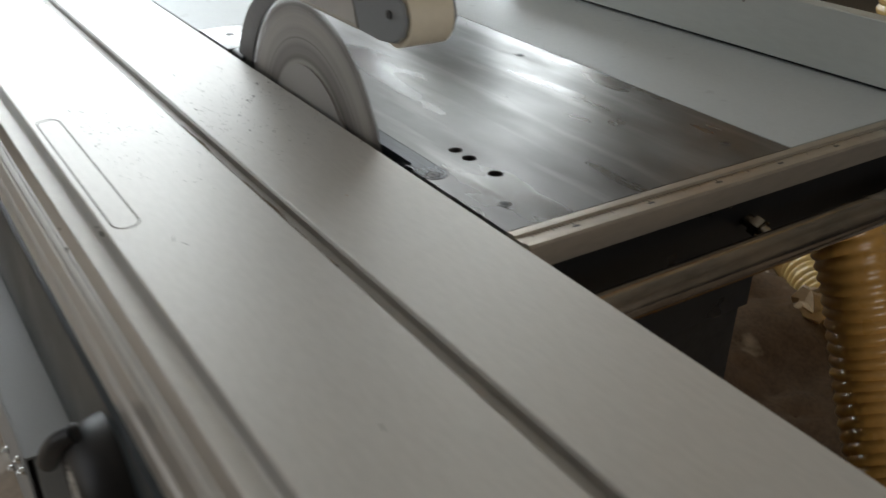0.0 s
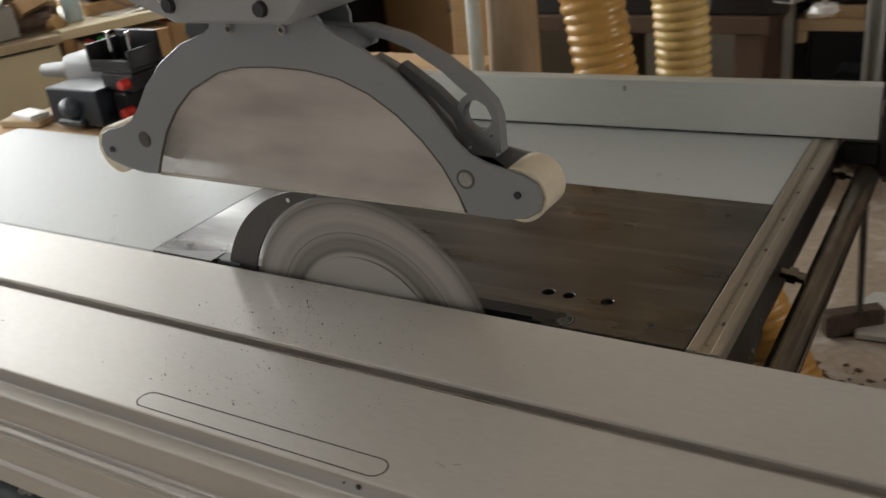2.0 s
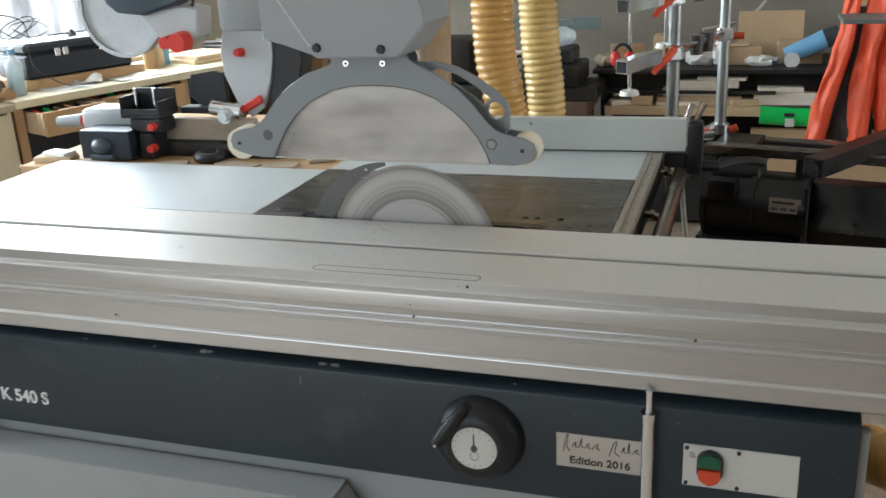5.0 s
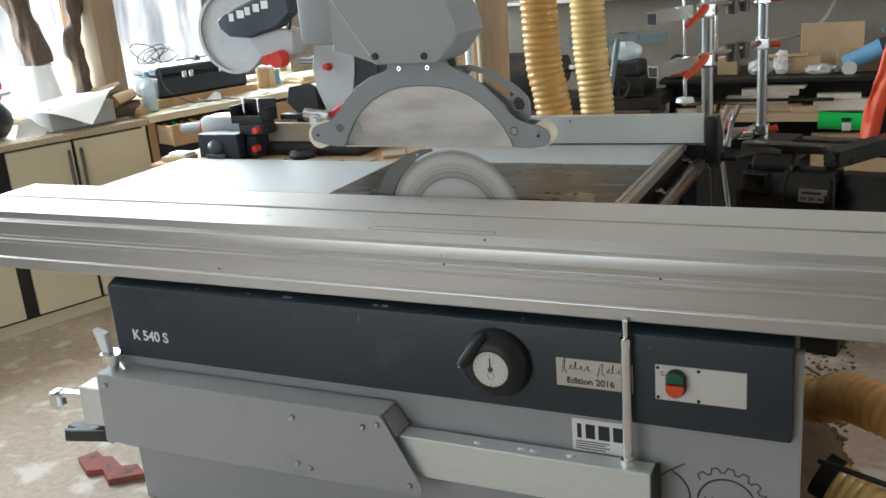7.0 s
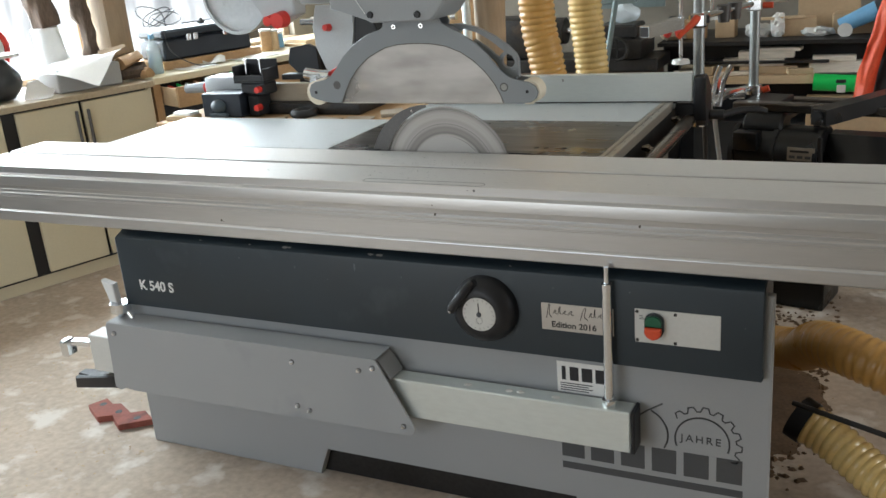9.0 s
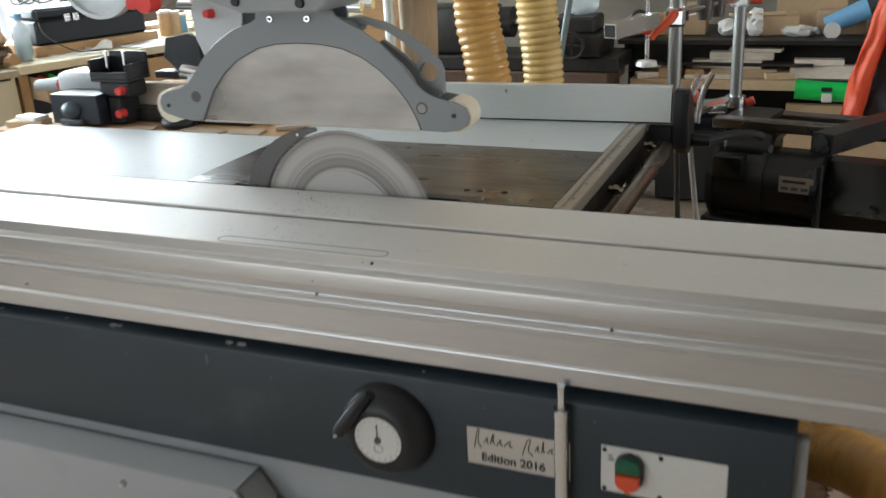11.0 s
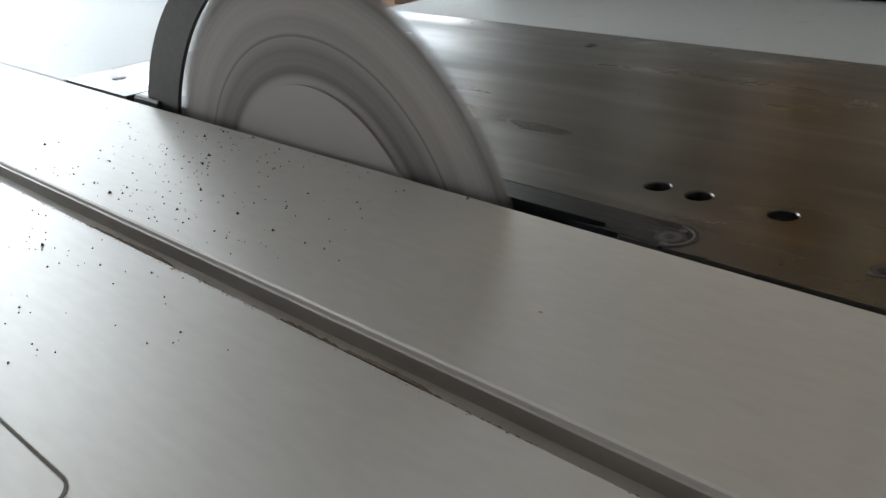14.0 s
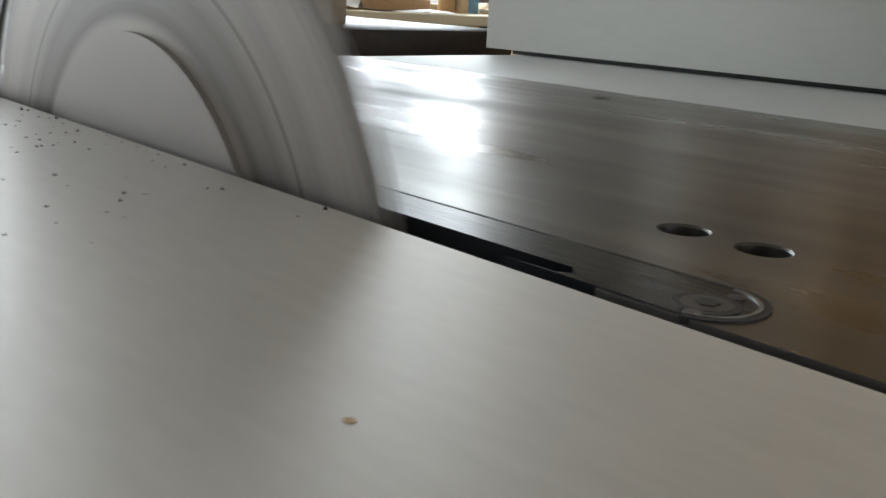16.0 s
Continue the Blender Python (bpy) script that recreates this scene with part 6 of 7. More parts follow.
def clamp_rig():
    r = thing("clamp_rig", "zinc tube clamping frame with red lever grips", "clamp frame", (0.5, 1.4, 0.75))
    for x, y, rr, z0 in ((0.451, 1.235, 0.0200, 0.70), (0.590, 1.643, 0.0190, 0.742)):
        t = part("column", rod(B(), (x, y, z0), (x, y, 1.75), rr, seg=24), DULL_ZINC, r, "zinc-plated round column")
        b = B()
        rod(b, (x, y, z0), (x, y, z0 + 0.035), rr + 0.014, seg=20)
        part("foot_collar", b, CHROME, t)
    for z in (1.085, 1.255):
        b = B()
        prism(b, [(-0.020, -0.020), (0.020, -0.020), (0.020, 0.020), (-0.020, 0.020)], "x", 0, 0.20, 0.002)
        b.transform(Matrix.Translation((0.330, 0.915, z)) @ pose(0, 0, 0, 0, -2, 66))
        h = part("square_arm", b, CHROME, r, "hollow square zinc arm")
        b = B()
        prism(b, [(-0.016, -0.016), (0.016, -0.016), (0.016, 0.016), (-0.016, 0.016)], "x", -0.001, 0.004)
        b.transform(Matrix.Translation((0.330, 0.915, z)) @ pose(0, 0, 0, 0, -2, 66))
        part("arm_mouth", b, INK, h)
        b = B()
        box(b, 0.420, 0.482, 1.195, 1.275, z - 0.026, z + 0.026, 0.008)
        part("clamp_block", b, CHROME, h)
        b = B()
        sweep(b, smooth_path([(0.452, 1.19, z + 0.012), (0.440, 1.165, z - 0.006), (0.415, 1.135, z - 0.030), (0.400, 1.12, z - 0.048)], 5), lambda s: 0.013 - 0.04 * s, 10)
        part("lever_grip", b, RED_ORANGE, h, "red-orange lever grip")
        b = B()
        rod(b, (0.46, 1.25, z + 0.01), (0.585, 1.62, z + 0.01), 0.012, seg=12)
        part("link_bar", b, CHROME, h)
        for k in (0.40, 0.62):
            c = Vector((0.46, 1.25, z + 0.01)).lerp(Vector((0.585, 1.62, z + 0.01)), k)
            part("spring_cup", rod(B(), c + Vector((0, 0, 0.022)), c - Vector((0, 0, 0.040)), 0.026, 0.020, 18), KNIFE, h)
        part("cross_block", box(B(), 0.560, 0.620, 1.60, 1.69, z - 0.016, z + 0.030, 0.006), CHROME, h)
        part("end_knob", rod(B(), (0.62, 1.645, z), (0.655, 1.645, z), 0.012, seg=12), RED_ORANGE, h)
    b = B()
    box(b, 0.50, 0.565, 1.50, 1.60, 0.745, 0.775, 0.006, 20)
    sweep(b, smooth_path([(0.475, 1.30, 0.755), (0.51, 1.42, 0.775), (0.56, 1.60, 0.765)], 6), 0.017, 10)
    part("foot_clamp", b, CHROME, r)
    b = B()
    sweep(b, smooth_path([(0.505, 1.46, 0.770), (0.495, 1.45, 0.80), (0.480, 1.44, 0.845)], 5), lambda s: 0.012 - 0.05 * s, 10)
    part("lever_grip", b, RED_ORANGE, r, "red-orange lever grip")
    part("foot_knob", rod(B(), (0.625, 1.64, 0.755), (0.650, 1.64, 0.765), 0.013, seg=12), RED_ORANGE, r)
    for dx in (0, 0.030):
        b = B()
        sweep(b, smooth_path([(0.478 + dx, 1.34, 0.75), (0.490 + dx, 1.35, 0.84), (0.507 + dx * 1.3, 1.36, 0.90)], 5), 0.010, 10)
        part("bent_pin", b, CHROME, r)
    # hold-down screws with pads
    for x, y, z0, z1 in ((0.214, 2.066, 0.80, 1.45), (0.36, 2.0, 1.00, 1.45)):
        b = B()
        rod(b, (x, y, z0), (x, y, z1), 0.0085, seg=12)
        sc = part("hold_down_screw", b, CHROME, r)
        b = B()
        rod(b, (x, y, z0), (x, y, z0 + 0.018), 0.042, 0.036, 22)
        part("pad", b, OFF_WHITE, sc)
    part("hold_down_bar", box(B(), 0.18, 0.60, 2.02, 2.07, 1.40, 1.44, 0.004), CHROME, r)
    b = B()
    rod(b, (0.59, 1.65, 1.42), (0.45, 2.04, 1.42), 0.014, seg=12)
    part("hold_down_link", b, CHROME, r)


clamp_rig()


def racks():
    """Steel rack along the back wall with shelves of planks and clutter."""
    k = thing("storage_rack", "black steel rack with wooden shelves against the wall", "rack", (1.2, 2.95, 0))
    part("beam", box(B(), -0.03, 3.2, 2.80, 2.86, 0.690, 0.785, 0.003), BLACK_METAL, k)
    part("upper_shelf", box(B(), -0.04, 3.2, 2.70, 3.25, 0.786, 0.806, 0.002), DARK_IRON, k)
    part("lower_shelf", box(B(), 0.02, 1.25, 2.70, 3.15, 0.590, 0.632, 0.003), WOOD_PALE, k)
    part("shelf_batten", box(B(), 0.02, 0.05, 2.70, 2.74, 0.545, 0.590, 0.003), WOOD_PALE, k)
    part("lower_shelf", box(B(), 1.30, 3.1, 2.74, 3.15, 0.600, 0.628, 0.003), WOOD, k)
    part("steel_shelf", box(B(), -0.05, 0.80, 2.72, 2.80, 0.690, 0.703, 0.002), DARK_IRON, k)
    for x in (0.0, 1.26, 2.6):
        part("upright", box(B(), x - 0.03, x + 0.03, 2.90, 2.96, 0.0, 0.786, 0.003), BLACK_METAL, k)
    part("back_board", box(B(), -0.05, 3.2, 3.22, 3.26, 0.0, 0.60), BLACK, k)
    part("dark_box", box(B(), 0.12, 1.18, 2.86, 3.15, 0.02, 0.36, 0.004), BLACK_SOFT, k)
    part("low_board", box(B(), 0.70, 1.9, 2.76, 2.80, 0.20, 0.52, 0.003), CARDBOARD, k)
    hi = thing("wall_shelf", "narrow pale wall shelf with small bottles", "shelf", (0.0, 3.2, 1.22))
    part("shelf_board", box(B(), -1.2, 1.6, 3.10, 3.299, 1.205, 1.225, 0.002), OFF_WHITE, hi)
    for i in range(14):
        x = -0.6 + i * 0.09 + jit(0.02)
        h = 0.07 + random.random() * 0.08
        b = thing("small_bottle", "small dusty bottle on the wall shelf", "bottle", (x, 3.18, 1.225), "shelf bottles")
        part("bottle_body", rod(B(), (x, 3.18, 1.2255), (x, 3.18, 1.225 + h), 0.022, 0.018, 12), (OFF_WHITE, TEAL, CARDBOARD, WHITE)[i % 4], b)
        part("cap", rod(B(), (x, 3.18, 1.225 + h), (x, 3.18, 1.245 + h), 0.010, seg=10), (RED, BLACK, OFF_WHITE)[i % 3], b)


racks()
for x, y, z, sx, sy, sz, tn, mt in ((0.51, 2.80, 0.633, 0.28, 0.10, 0.041, 2, WOOD_PALE), (0.44, 2.79, 0.6745, 0.30, 0.09, 0.038, -2, BIRCH := mat("pale_birch_planks", (0.70, 0.63, 0.53), 0.75, 0.0, 0.2, 5, 60, 0.3, (0.3, 2, 2), 0.06, (0.30, 0.22, 0.15), 0.18, 9)),
                                    (0.50, 2.79, 0.713, 0.27, 0.09, 0.036, 1, BIRCH), (0.84, 2.80, 0.6325, 0.27, 0.10, 0.060, 1, BIRCH), (0.20, 2.77, 0.633, 0.10, 0.10, 0.045, -8, WOOD_PALE),
                                    (0.30, 2.76, 0.633, 0.08, 0.08, 0.040, 10, WOOD), (0.66, 2.76, 0.633, 0.12, 0.08, 0.030, 16, WOOD_PALE), (1.45, 2.80, 0.629, 0.24, 0.12, 0.05, 4, WOOD),
                                    (1.80, 2.80, 0.629, 0.30, 0.12, 0.06, -3, WOOD_PALE)):
    offcut(x, y, z, sx, sy, sz, tn, mt, "rough pale plank stacked on the rack", "plank", "rack planks")
for x, y, z, sx, sy, sz, tn, mt, lab in ((0.765, 3.08, 0.807, 0.30, 0.02, 0.225, 0, CARDBOARD, "leaning brown cardboard sheet"), (0.62, 2.90, 0.807, 0.20, 0.12, 0.085, 6, CARDBOARD, "open brown cardboard box"),
                                         (0.90, 2.95, 0.807, 0.20, 0.14, 0.10, -4, CARDBOARD, "open brown cardboard box"), (0.10, 2.90, 0.807, 0.16, 0.12, 0.09, 9, WOOD, "small brown wooden box"),
                                         (0.28, 2.90, 0.807, 0.10, 0.10, 0.14, 0, CARDBOARD, "small brown cardboard box"), (1.35, 2.95, 0.807, 0.26, 0.2, 0.06, 8, BLACK_SOFT, "flat dark plastic box"), (1.75, 2.95, 0.807, 0.24, 0.2, 0.09, -8, TEAL, "low dark green-grey box")):
    offcut(x, y, z, sx, sy, sz, tn, mt, lab, "box", "rack boxes")


def crumpled(name, label, category, c, r, sx, sy, sz, material, rough=0.35):
    """A crushed bag or rag: a ball pushed in by noise, flat underneath."""
    t = thing(name, label, category, c, "rack clutter")
    b = B()
    ball(b, Vector(c) + Vector((0, 0, r * sz * 0.8)), r, sx, sy, sz, 3)
    for v in b.verts:
        k = v.co * (2.2 / r)
        v.co += Vector((noise.noise(k), noise.noise(k + Vector((5, 0, 0))), noise.noise(k + Vector((0, 9, 0))))) * r * rough
        v.co.z = max(v.co.z, c[2] + 0.0005)
    part("folds", b, material, t, sharp=0.5)


for c, r, sx, sy, sz, mt, lab in (((0.45, 2.86, 0.807), 0.055, 1.3, 1.0, 0.7, OFF_WHITE, "crumpled pale paper bag on the rack"), ((0.545, 2.84, 0.807), 0.045, 0.8, 0.9, 1.5, PAPER, "crumpled white paper bag on the rack"),
                                  ((0.73, 2.84, 0.807), 0.050, 1.6, 0.9, 0.5, OFF_WHITE, "crumpled pale rag on the rack"), ((1.14, 2.85, 0.807), 0.055, 1.2, 1.0, 0.8, BLACK_SOFT, "crumpled dark cloth on the rack"),
                                  ((1.28, 2.80, 0.807), 0.060, 1.3, 0.9, 0.9, PAPER, "crumpled white paper bag on the rack"), ((0.02, 2.82, 0.807), 0.05, 1.4, 1.0, 0.6, WOOD_DUSTY, "crumpled brown rag on the rack")):
    crumpled("crumpled_bag", lab, "bag", c, r, sx, sy, sz, mt)
for x, y, z, sx, sy, sz, tn, mt in ((0.36, 2.74, 0.633, 0.20, 0.06, 0.020, 5, BIRCH), (0.56, 2.78, 0.7495, 0.22, 0.08, 0.016, -6, BIRCH), (0.82, 2.78, 0.693, 0.20, 0.07, 0.026, 3, BIRCH),
                                    (0.10, 2.74, 0.633, 0.12, 0.05, 0.025, 22, BIRCH), (0.55, 2.84, 0.895, 0.24, 0.04, 0.012, 14, WOOD_PALE), (0.92, 2.80, 0.633, 0.14, 0.06, 0.008, -12, WOOD_PALE)):
    offcut(x, y, z, sx, sy, sz, tn, mt, "rough pale plank stacked on the rack", "plank", "rack planks")


def small_far_things():
    t = thing("grinder", "light blue hand grinder lying on the rack", "grinder", (0.9, 2.84, 0.807))
    b = B()
    rod(b, (0.835, 2.84, 0.850), (1.00, 2.84, 0.925), 0.036, 0.045, 20)
    bd = part("grinder_body", b, BLUE_LIGHT, t)
    part("grinder_head", rod(B(), (1.00, 2.84, 0.925), (1.06, 2.84, 0.95), 0.046, 0.04, 20), BLACK_SOFT, t)
    part("grinding_disc", rod(B(), (0.86, 2.80, 0.835), (0.862, 2.79, 0.836), 0.034, seg=24), OFF_WHITE, t)
    t = thing("ear_muffs", "red ear muffs hanging on the screw", "ear muffs", (0.2, 2.04, 0.93))
    for x in (0.162, 0.215):
        b = B()
        ball(b, (x, 2.03, 0.952), 0.034, 0.65, 0.8, 1.0)
        part("cup", b, RED, t)
    part("headband", sweep(B(), [Vector((0.189 + 0.036 * math.cos(a * math.pi / 10), 2.03, 0.965 + 0.045 * math.sin(a * math.pi / 10))) for a in range(11)], 0.007, 8), INK, t)
    t = thing("green_case", "bright green plastic case with pale clip", "case", (0.84, 2.70, 0.56))
    b = B()
    rod(b, (0.735, 2.70, 0.600), (0.955, 2.70, 0.590), 0.042, seg=24)
    bd = part("case_body", b, GREEN, t)
    part("clip", box(B(), 0.845, 0.885, 2.648, 2.660, 0.555, 0.592, 0.003), OFF_WHITE, bd)
    part("clip_slot", box(B(), 0.840, 0.885, 2.653, 2.662, 0.600, 0.618, 0.004), INK, bd)
    part("hanger", box(B(), 0.74, 0.95, 2.695, 2.735, 0.635, 0.640), DARK_IRON, bd)
    # hanging orange jacket: folded cloth in vertical pleats, dark sheet added in the gap between
    j = thing("orange_jacket", "bright orange work jacket hanging with a dark gap", "jacket", (1.08, 2.43, 0.5))

    def drape(name, x0t, x1t, x0b, x1b, z0, z1, y, material, ph):
        b = B()
        nx, nz = 26, 26
        front, back = [], []
        for lst, off in ((front, 0.0), (back, 0.035)):
            for i in range(nx + 1):
                row = []
                for kk in range(nz + 1):
                    u, v = i / nx, kk / nz
                    x = (x0t + (x1t - x0t) * u) * (1 - v) + (x0b + (x1b - x0b) * u) * v
                    yy = y + off - 0.030 * math.sin(u * math.pi) - 0.006 * math.sin(9 * u + ph + 3 * v) - 0.026 * noise.noise(Vector((x * 22 + 2 * v, v * 5, ph))) - 0.010 * noise.noise(Vector((x * 50, v * 14, ph)))
                    z = z1 + (z0 - z1) * v + 0.012 * math.sin(5 * u + ph) * v
                    row.append(b.verts.new((x + 0.012 * math.sin(5 * v + ph) + 0.010 * noise.noise(Vector((ph, v * 6, u))), yy, z)))
                lst.append(row)
        for i in range(nx):
            for kk in range(nz):
                b.faces.new((front[i][kk], front[i + 1][kk], front[i + 1][kk + 1], front[i][kk + 1]))
                b.faces.new((back[i][kk], back[i][kk + 1], back[i + 1][kk + 1], back[i + 1][kk]))
        for i in range(nx):
            b.faces.new((front[i][0], back[i][0], back[i + 1][0], front[i + 1][0]))
            b.faces.new((front[i][nz], front[i + 1][nz], back[i + 1][nz], back[i][nz]))
        for kk in range(nz):
            b.faces.new((front[0][kk], front[0][kk + 1], back[0][kk + 1], back[0][kk]))
            b.faces.new((front[nx][kk], back[nx][kk], back[nx][kk + 1], front[nx][kk + 1]))
        part(name, b, material, j)

    drape("left_panel", 1.030, 1.095, 0.925, 1.015, 0.515, 1.16, 2.43, ORANGE, 0.3)
    drape("right_panel", 1.115, 1.225, 1.085, 1.160, 0.51, 1.16, 2.42, ORANGE, 1.7)
    drape("sleeve", 1.19, 1.255, 1.185, 1.245, 0.555, 1.12, 2.44, ORANGE, 2.6)
    drape("gap_sheet", 1.06, 1.20, 1.00, 1.20, 0.53, 1.10, 2.475, BLACK_SOFT, 0.9)
    part("collar_peg", rod(B(), (1.13, 2.45, 1.16), (1.13, 2.80, 1.16), 0.012, seg=10), WOOD, j)
    part("peg_post", box(B(), 1.10, 1.16, 2.79, 2.85, 0.806, 1.20, 0.003), WOOD, j)
    t = thing("steel_sheet", "grey-green steel sheet lying over the rack", "sheet", (1.3, 2.1, 1.07))
    b = B()
    box(b, 1.00, 1.75, 2.05, 2.30, 1.075, 1.090, 0.002)
    part("plate", b, SAW_BLUE, t)
    part("stand", box(B(), 1.60, 1.66, 2.15, 2.21, 0.0, 1.075, 0.003), BLACK_METAL, t)
    t = thing("wall_cable", "pale electric cable hanging on the wall", "cable", (0.76, 3.28, 1.2))
    part("strand", sweep(B(), smooth_path([(0.80, 3.28, 2.2), (0.79, 3.28, 1.35), (0.74, 3.24, 1.08), (0.62, 3.15, 0.98), (0.45, 3.05, 0.95)], 8), 0.008, 8), CABLE, t)
    t = thing("wall_cable", "pale electric cable hanging on the wall", "cable", (1.4, 2.7, 0.6))
    part("strand", sweep(B(), smooth_path([(1.30, 2.70, 0.64), (1.36, 2.68, 0.62), (1.40, 2.68, 0.50), (1.42, 2.70, 0.30), (1.43, 2.72, 0.02)], 8), 0.008, 8), CABLE, t)
    # dark old lathe beside the post
    m = thing("old_lathe", "dark cast iron lathe on a brown wooden stand", "lathe", (-0.4, 2.6, 0))
    part("bed", box(B(), -1.3, 0.02, 2.45, 2.75, 0.70, 0.765, 0.006), DARK_IRON, m)
    part("stand_top", box(B(), -1.25, -0.02, 2.42, 2.78, 0.64, 0.70, 0.004), DARK_WOOD, m)
    for x in (-1.2, -0.62, -0.09):
        part("stand_leg", box(B(), x - 0.05, x + 0.05, 2.44, 2.76, 0.0, 0.64, 0.004), DARK_WOOD, m)
    part("headstock", box(B(), -0.95, -0.58, 2.48, 2.72, 0.766, 0.98, 0.03, 0, 2), DARK_IRON, m)
    part("carriage", box(B(), -0.34, -0.06, 2.44, 2.74, 0.766, 0.86, 0.012, 0, 2), DARK_IRON, m)
    part("tool_slide", box(B(), -0.30, -0.10, 2.50, 2.70, 0.86, 0.93, 0.01), DARK_IRON, m)
    w = part("hand_wheel", sweep(B(), [Vector((-0.18 + 0.055 * math.cos(a * math.pi / 12), 2.42, 0.82 + 0.055 * math.sin(a * math.pi / 12))) for a in range(25)], 0.008, 8, False), DARK_IRON, m)
    part("wheel_spoke", box(B(), -0.235, -0.125, 2.415, 2.425, 0.815, 0.825), DARK_IRON, w)
    part("wheel_spoke", box(B(), -0.185, -0.175, 2.415, 2.425, 0.765, 0.875), DARK_IRON, w)
    part("chuck", rod(B(), (-0.58, 2.6, 0.90), (-0.50, 2.6, 0.90), 0.07, seg=24), DARK_IRON, m)
    part("spindle", rod(B(), (-0.50, 2.6, 0.90), (-0.30, 2.6, 0.90), 0.02, seg=14), CHROME, m)
    t = thing("steel_sheet", "grey-green steel sheet leaning over the lathe", "sheet", (-0.2, 2.85, 1.0))
    b = B()
    box(b, -0.55, -0.02, 2.80, 2.815, 0.985, 1.045, 0.002)
    part("plate", b, SAW_BLUE, t)
    part("bracket", box(B(), -0.40, -0.36, 2.82, 3.30, 0.99, 1.01, 0.002), DARK_IRON, t)
    t = thing("plastic_bag", "crumpled clear plastic bag beside the lathe", "bag", (-0.03, 2.72, 0.93))
    b = B()
    ball(b, (-0.19, 2.62, 0.975), 0.065, 1.2, 0.9, 0.75, 3)
    for v in b.verts:
        v.co += Vector((noise.noise(v.co * 24), noise.noise(v.co * 24 + Vector((5, 0, 0))), noise.noise(v.co * 22))) * 0.022
    part("film", b, CLEAR_BOTTLE, t)
    t = thing("scraper_stick", "blue-grey metal bar leaning on the wall", "bar", (-0.24, 1.9, 0))
    part("shaft", rod(B(), (-0.20, 1.75, 0.0), (-0.16, 2.35, 1.06), 0.014, seg=12), SAW_BLUE, t)
    part("cross_head", box(B(), -0.24, -0.06, 2.34, 2.38, 1.05, 1.08, 0.004), SAW_BLUE, t)
    t = thing("leaning_board", "tall brown board leaning behind the post", "board", (-0.55, 1.4, 0))
    part("plank", box(B(), -0.66, -0.42, 1.42, 1.46, 0.0, 1.9, 0.003, 8), WOOD, t)
    # dustpan and brush on the floor behind the guide bar
    for i, (x, mt) in enumerate(((0.432, KNIFE), (0.470, OFF_WHITE))):
        t = thing("dustpan" if i else "floor_brush", "long-handled pale dustpan on the floor" if i else "long-handled dark floor brush", "dustpan" if i else "brush", (x, 1.5, 0))
        part("shaft", rod(B(), (x - 0.01, 1.50, 0.70), (x + 0.05 * i, 1.62, 0.06), 0.0095, seg=10), mt, t)
        b = B()
        if i:
            prism(b, [(0.43, 1.58), (0.60, 1.60), (0.64, 1.78), (0.58, 1.86), (0.44, 1.84), (0.40, 1.74)], "z", 0.003, 0.028, 0.006)
        else:
            box(b, 0.33, 0.50, 1.60, 1.65, 0.004, 0.075, 0.006, 35)
        part("pan" if i else "bristles", b, OFF_WHITE if i else BARK, t)


DARK_WOOD = mat("dark_brown_stand_wood", (0.085, 0.05, 0.032), 0.6, 0.0, 0.2, 5, 60, 0.2, (2, 2, 0.4))
small_far_things()


# ---- loose bits ----
SAWDUST = mat("brown_sawdust", (0.125, 0.078, 0.044), 0.9, 0.0, 0.35, 12, 90, 0.5, (1, 1, 1), 0.05, (0.36, 0.27, 0.18), 0.14, 9)


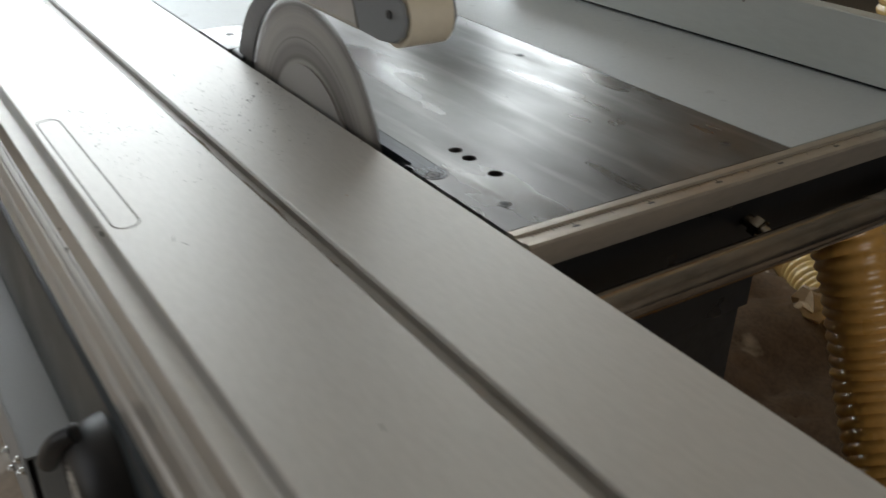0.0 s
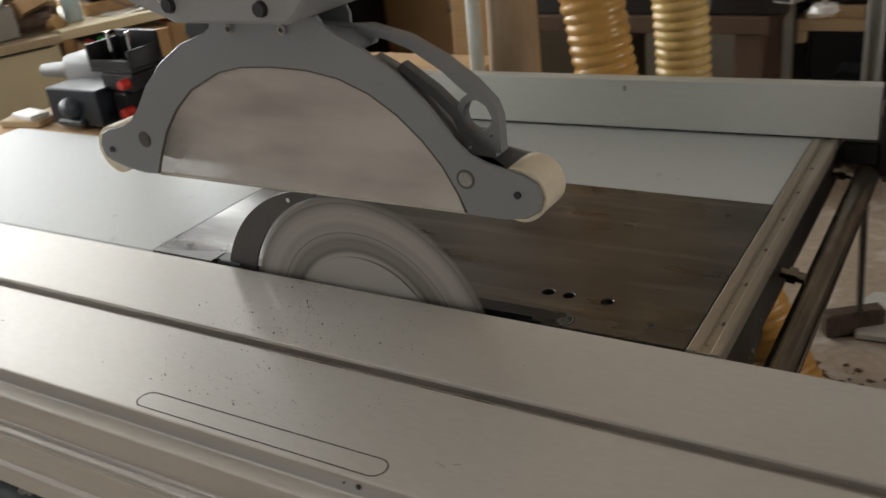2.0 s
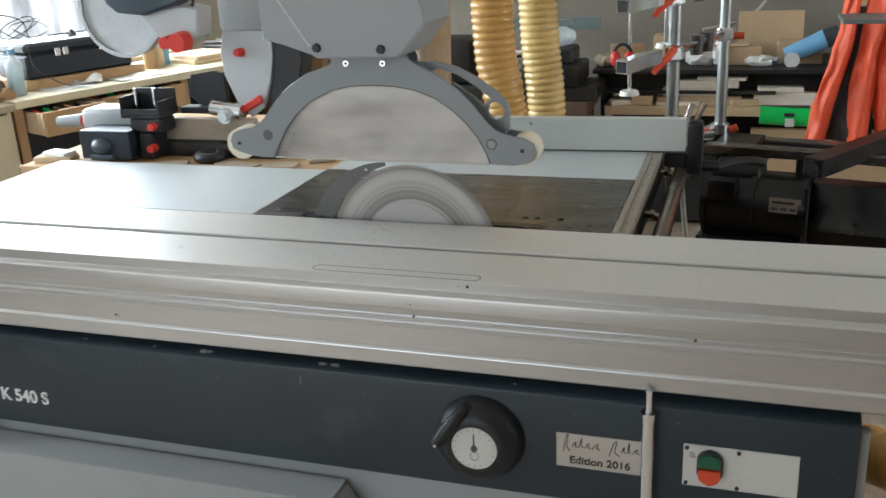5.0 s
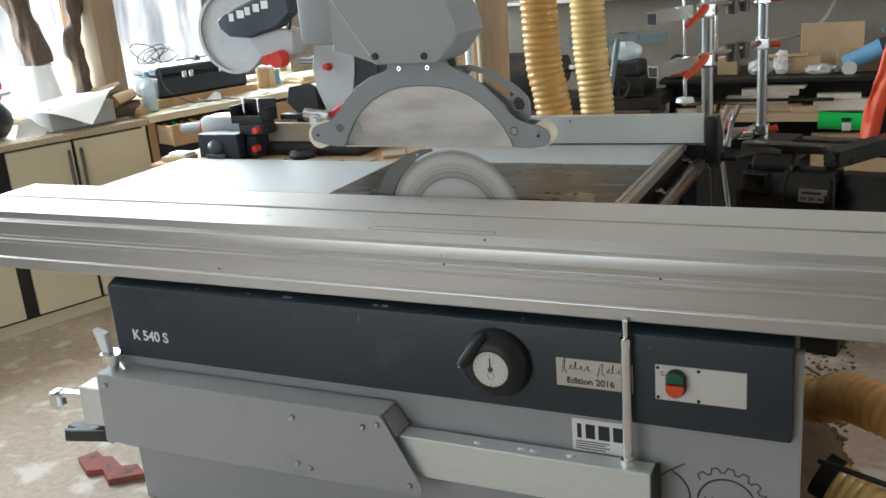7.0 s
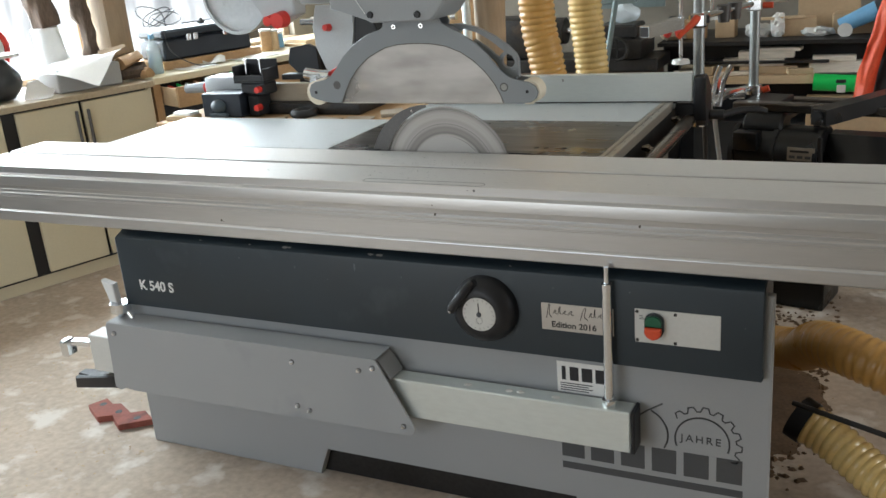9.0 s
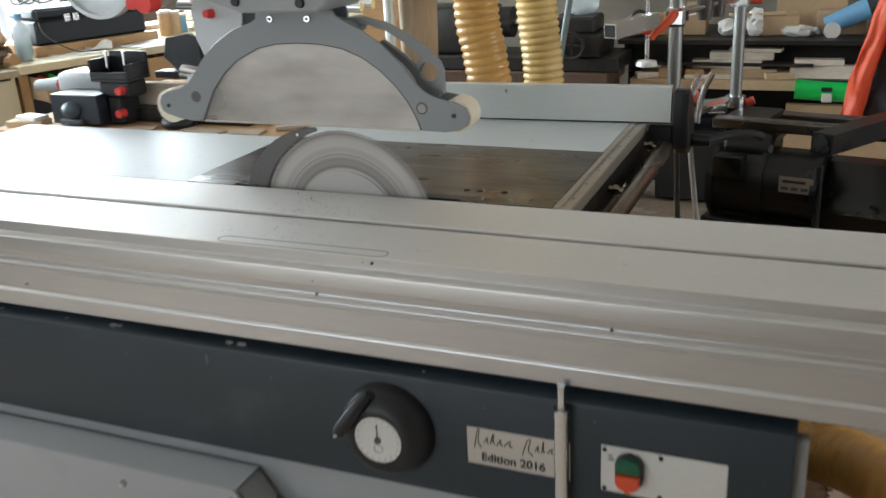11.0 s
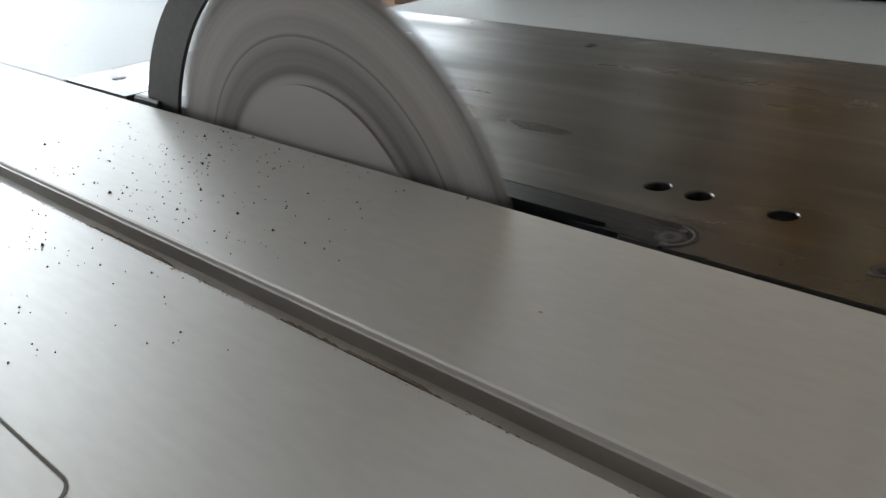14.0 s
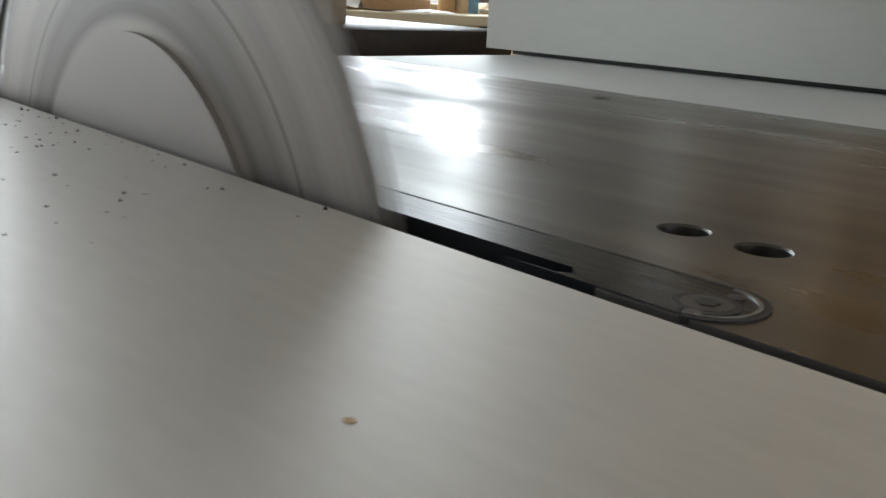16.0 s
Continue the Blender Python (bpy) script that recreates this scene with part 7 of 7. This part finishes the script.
def floor_bits():
    t = thing("red_iron_plate", "rusty red iron bracket lying on the floor", "bracket", (-1.2, -0.22, 0))
    b = B()
    prism(b, [(-1.33, -0.235), (-1.23, -0.295), (-1.19, -0.265), (-1.12, -0.315), (-1.03, -0.245), (-1.10, -0.205), (-1.14, -0.235), (-1.22, -0.190), (-1.25, -0.205), (-1.30, -0.175)], "z", 0.0005, 0.022, 0.002)
    part("plate", b, RUST, t)
    for x, y in ((-1.28, -0.215), (-1.185, -0.240), (-1.09, -0.255)):
        part("bolt_hole", rod(B(), (x, y, 0.021), (x, y, 0.0226), 0.012, seg=12), INK, t)
    # chips and flakes scattered over the floor
    bm = B()
    for _ in range(1100):
        if random.random() < 0.55:
            x, y = random.uniform(-2.3, -0.9), random.uniform(-0.9, 0.5)
        else:
            x, y = random.gauss(0.75, 0.5), random.gauss(0.9, 0.6)
            if -0.97 < x < 0.92 and y < 0.42:
                continue
        s = random.uniform(0.002, 0.007) * (2.4 if random.random() < 0.05 else 1)
        a = random.uniform(0, 6.28)
        c, d = math.cos(a) * s, math.sin(a) * s
        z = 0.0015 + random.random() * 0.004
        vs = [bm.verts.new(p) for p in ((x - c, y - d, z), (x + d * 0.4, y - c * 0.4, z + 0.002), (x + c, y + d, z + 0.001), (x - d * 0.5, y + c * 0.5, z + 0.003), (x, y, z + 0.004))]
        for i in range(4):
            bm.faces.new((vs[i], vs[(i + 1) % 4], vs[4]))
    ob = part("floor_chips", bm, CHIPS)
    tagged(ob, "scattered brown wood chips and flakes on the floor", "wood chips", kind="stuff")
    bm = B()
    for _ in range(5000):
        x, y = random.gauss(0.62, 0.20), random.gauss(0.62, 0.34)
        if (x < 0.43 and y < 0.42) or y < 0.0 or x > 0.98:
            continue
        r = random.uniform(0.003, 0.014)
        h = random.uniform(0.002, 0.009)
        top = bm.verts.new((x, y, 0.001 + h))
        ring = [bm.verts.new((x + r * math.cos(k) * random.uniform(0.5, 1.3), y + r * math.sin(k) * random.uniform(0.5, 1.3), 0.001)) for k in (0, 1.3, 2.5, 3.8, 5.0)]
        for i in range(5):
            bm.faces.new((ring[i], ring[(i + 1) % 5], top))
    # a thin drift under the grains
    n = 60
    grid = [[None] * (n + 1) for _ in range(n + 1)]
    for i in range(n + 1):
        for j in range(n + 1):
            x, y = 0.40 + 1.9 * i / n, -0.25 + 1.35 * j / n
            edge = 1.0 - ((x - 0.66) / 0.30) ** 2 - ((y - 0.40) / 0.50) ** 2
            h = 0.030 * edge + 0.020 * noise.noise(Vector((x * 5, y * 5, 0))) + 0.008 * noise.noise(Vector((x * 22, y * 22, 3)))
            grid[i][j] = bm.verts.new((x, y, max(-0.02, min(h, 0.045))))
    back = [[None] * (n + 1) for _ in range(n + 1)]
    for i in range(n + 1):
        for j in range(n + 1):
            x, y = -0.75 + 1.25 * i / n, 0.42 + 1.25 * j / n
            edge = 1.0 - ((x + 0.12) / 0.58) ** 2 - ((y - 1.08) / 0.62) ** 2
            h = 0.10 * edge + 0.045 * noise.noise(Vector((x * 5, y * 5, 8))) + 0.018 * noise.noise(Vector((x * 19, y * 19, 3)))
            back[i][j] = bm.verts.new((x, y, max(-0.02, h)))
    for lattice in (grid, back):
        for i in range(n):
            for j in range(n):
                q = (lattice[i][j], lattice[i + 1][j], lattice[i + 1][j + 1], lattice[i][j + 1])
                if max(v.co.z for v in q) > -0.005:
                    bm.faces.new(q)
    ob = part("sawdust_heap", bm, SAWDUST)
    tagged(ob, "brown sawdust heaped under the saw table", "sawdust", kind="stuff")


def table_dust():
    """Dark grit on the sliding table by the blade, and dust along the groove."""
    bm = B()
    for k in range(330):
        if k % 3:
            x, y = random.gauss(-0.01, 0.085), random.uniform(-0.138, -0.004)
        else:
            x, y = random.gauss(0.02, 0.11), random.uniform(-0.27, -0.168)
        if not -0.28 < x < 0.22:
            continue
        s = random.uniform(0.0003, 0.0008) * (1.9 if random.random() < 0.10 else 1)
        a = random.uniform(0, 3.14)
        c, d = math.cos(a) * s, math.sin(a) * s
        vs = [bm.verts.new(p) for p in ((x - c, y - d, 0.8901), (x + d * 0.7, y - c * 0.7, 0.8901), (x + c, y + d, 0.8901), (x - d * 0.7, y + c * 0.7, 0.8901), (x, y, 0.8901 + s * 1.3))]
        for i in range(4):
            bm.faces.new((vs[i], vs[(i + 1) % 4], vs[4]))
    ob = part("table_grit", bm, DARK_CHIPS)
    tagged(ob, "fine dark grit scattered on the sliding table", "grit", kind="stuff")
    bm = B()
    for k in range(900):
        x = random.uniform(-0.25, 0.42)
        y = -0.1622 + abs(random.gauss(0, 0.0009)) if random.random() < 0.75 else random.uniform(-0.161, -0.152)
        z = 0.8787 + (random.random() ** 2 * 0.009 if y < -0.161 else 0.0)
        if k % 5 == 0:
            y, z = -0.1650 - abs(random.gauss(0, 0.0007)), 0.8901
            x = random.gauss(0.05, 0.16)
        s = random.uniform(0.0003, 0.0009) * (0.55 if k % 5 == 0 else 1)
        vs = [bm.verts.new(p) for p in ((x - s, y, z), (x, y + s * 0.8, z), (x + s, y, z), (x, y + s * 0.2, z + s))]
        for t in ((0, 1, 3), (1, 2, 3), (2, 0, 3)):
            bm.faces.new([vs[i] for i in t])
    # packed dust leaning on the near wall of the groove, uneven along its length
    shelf = []
    n = 420
    for i in range(n + 1):
        x = -0.22 + 0.62 * i / n
        full = 0.55 + 0.25 * math.sin(x * 31) + 0.12 * math.sin(x * 97 + 1) + random.uniform(-0.14, 0.14)
        full *= min(1, max(0.12, (x + 0.10) / 0.14))
        w, h = 0.0100 * full, 0.0104 * min(1, 0.62 + 0.5 * full)
        shelf.append([bm.verts.new((x, -0.16275 + w * u, 0.87865 + h * (1 - u ** 2.4) + random.uniform(-0.0003, 0.0003) * (u < 1))) for u in (0, 0.33, 0.67, 1)])
    for a, b in zip(shelf, shelf[1:]):
        for k in range(3):
            bm.faces.new((a[k], b[k], b[k + 1], a[k + 1]))
    ob = part("groove_dust", bm, GROOVE_DIRT)
    tagged(ob, "brown dust gathered along the table groove", "dust", kind="stuff")


floor_bits()
crumpled("shavings_clump", "pale clump of wood shavings on the sawdust", "shavings", (-0.05, 1.38, 0.05), 0.075, 0.8, 1.2, 0.7, WOOD_PALE, 0.5)
table_dust()


def motions():
    """The blade spins about its arbor, all through."""
    x, y, z = BLADE_AT
    last = frame(16.0)
    walk(blade, [((f - 1) / FPS, pose(x, y, z) @ pose(0, 0, 0, 0, 77.0 * f, 0)) for f in range(1, last + 1)])


motions()
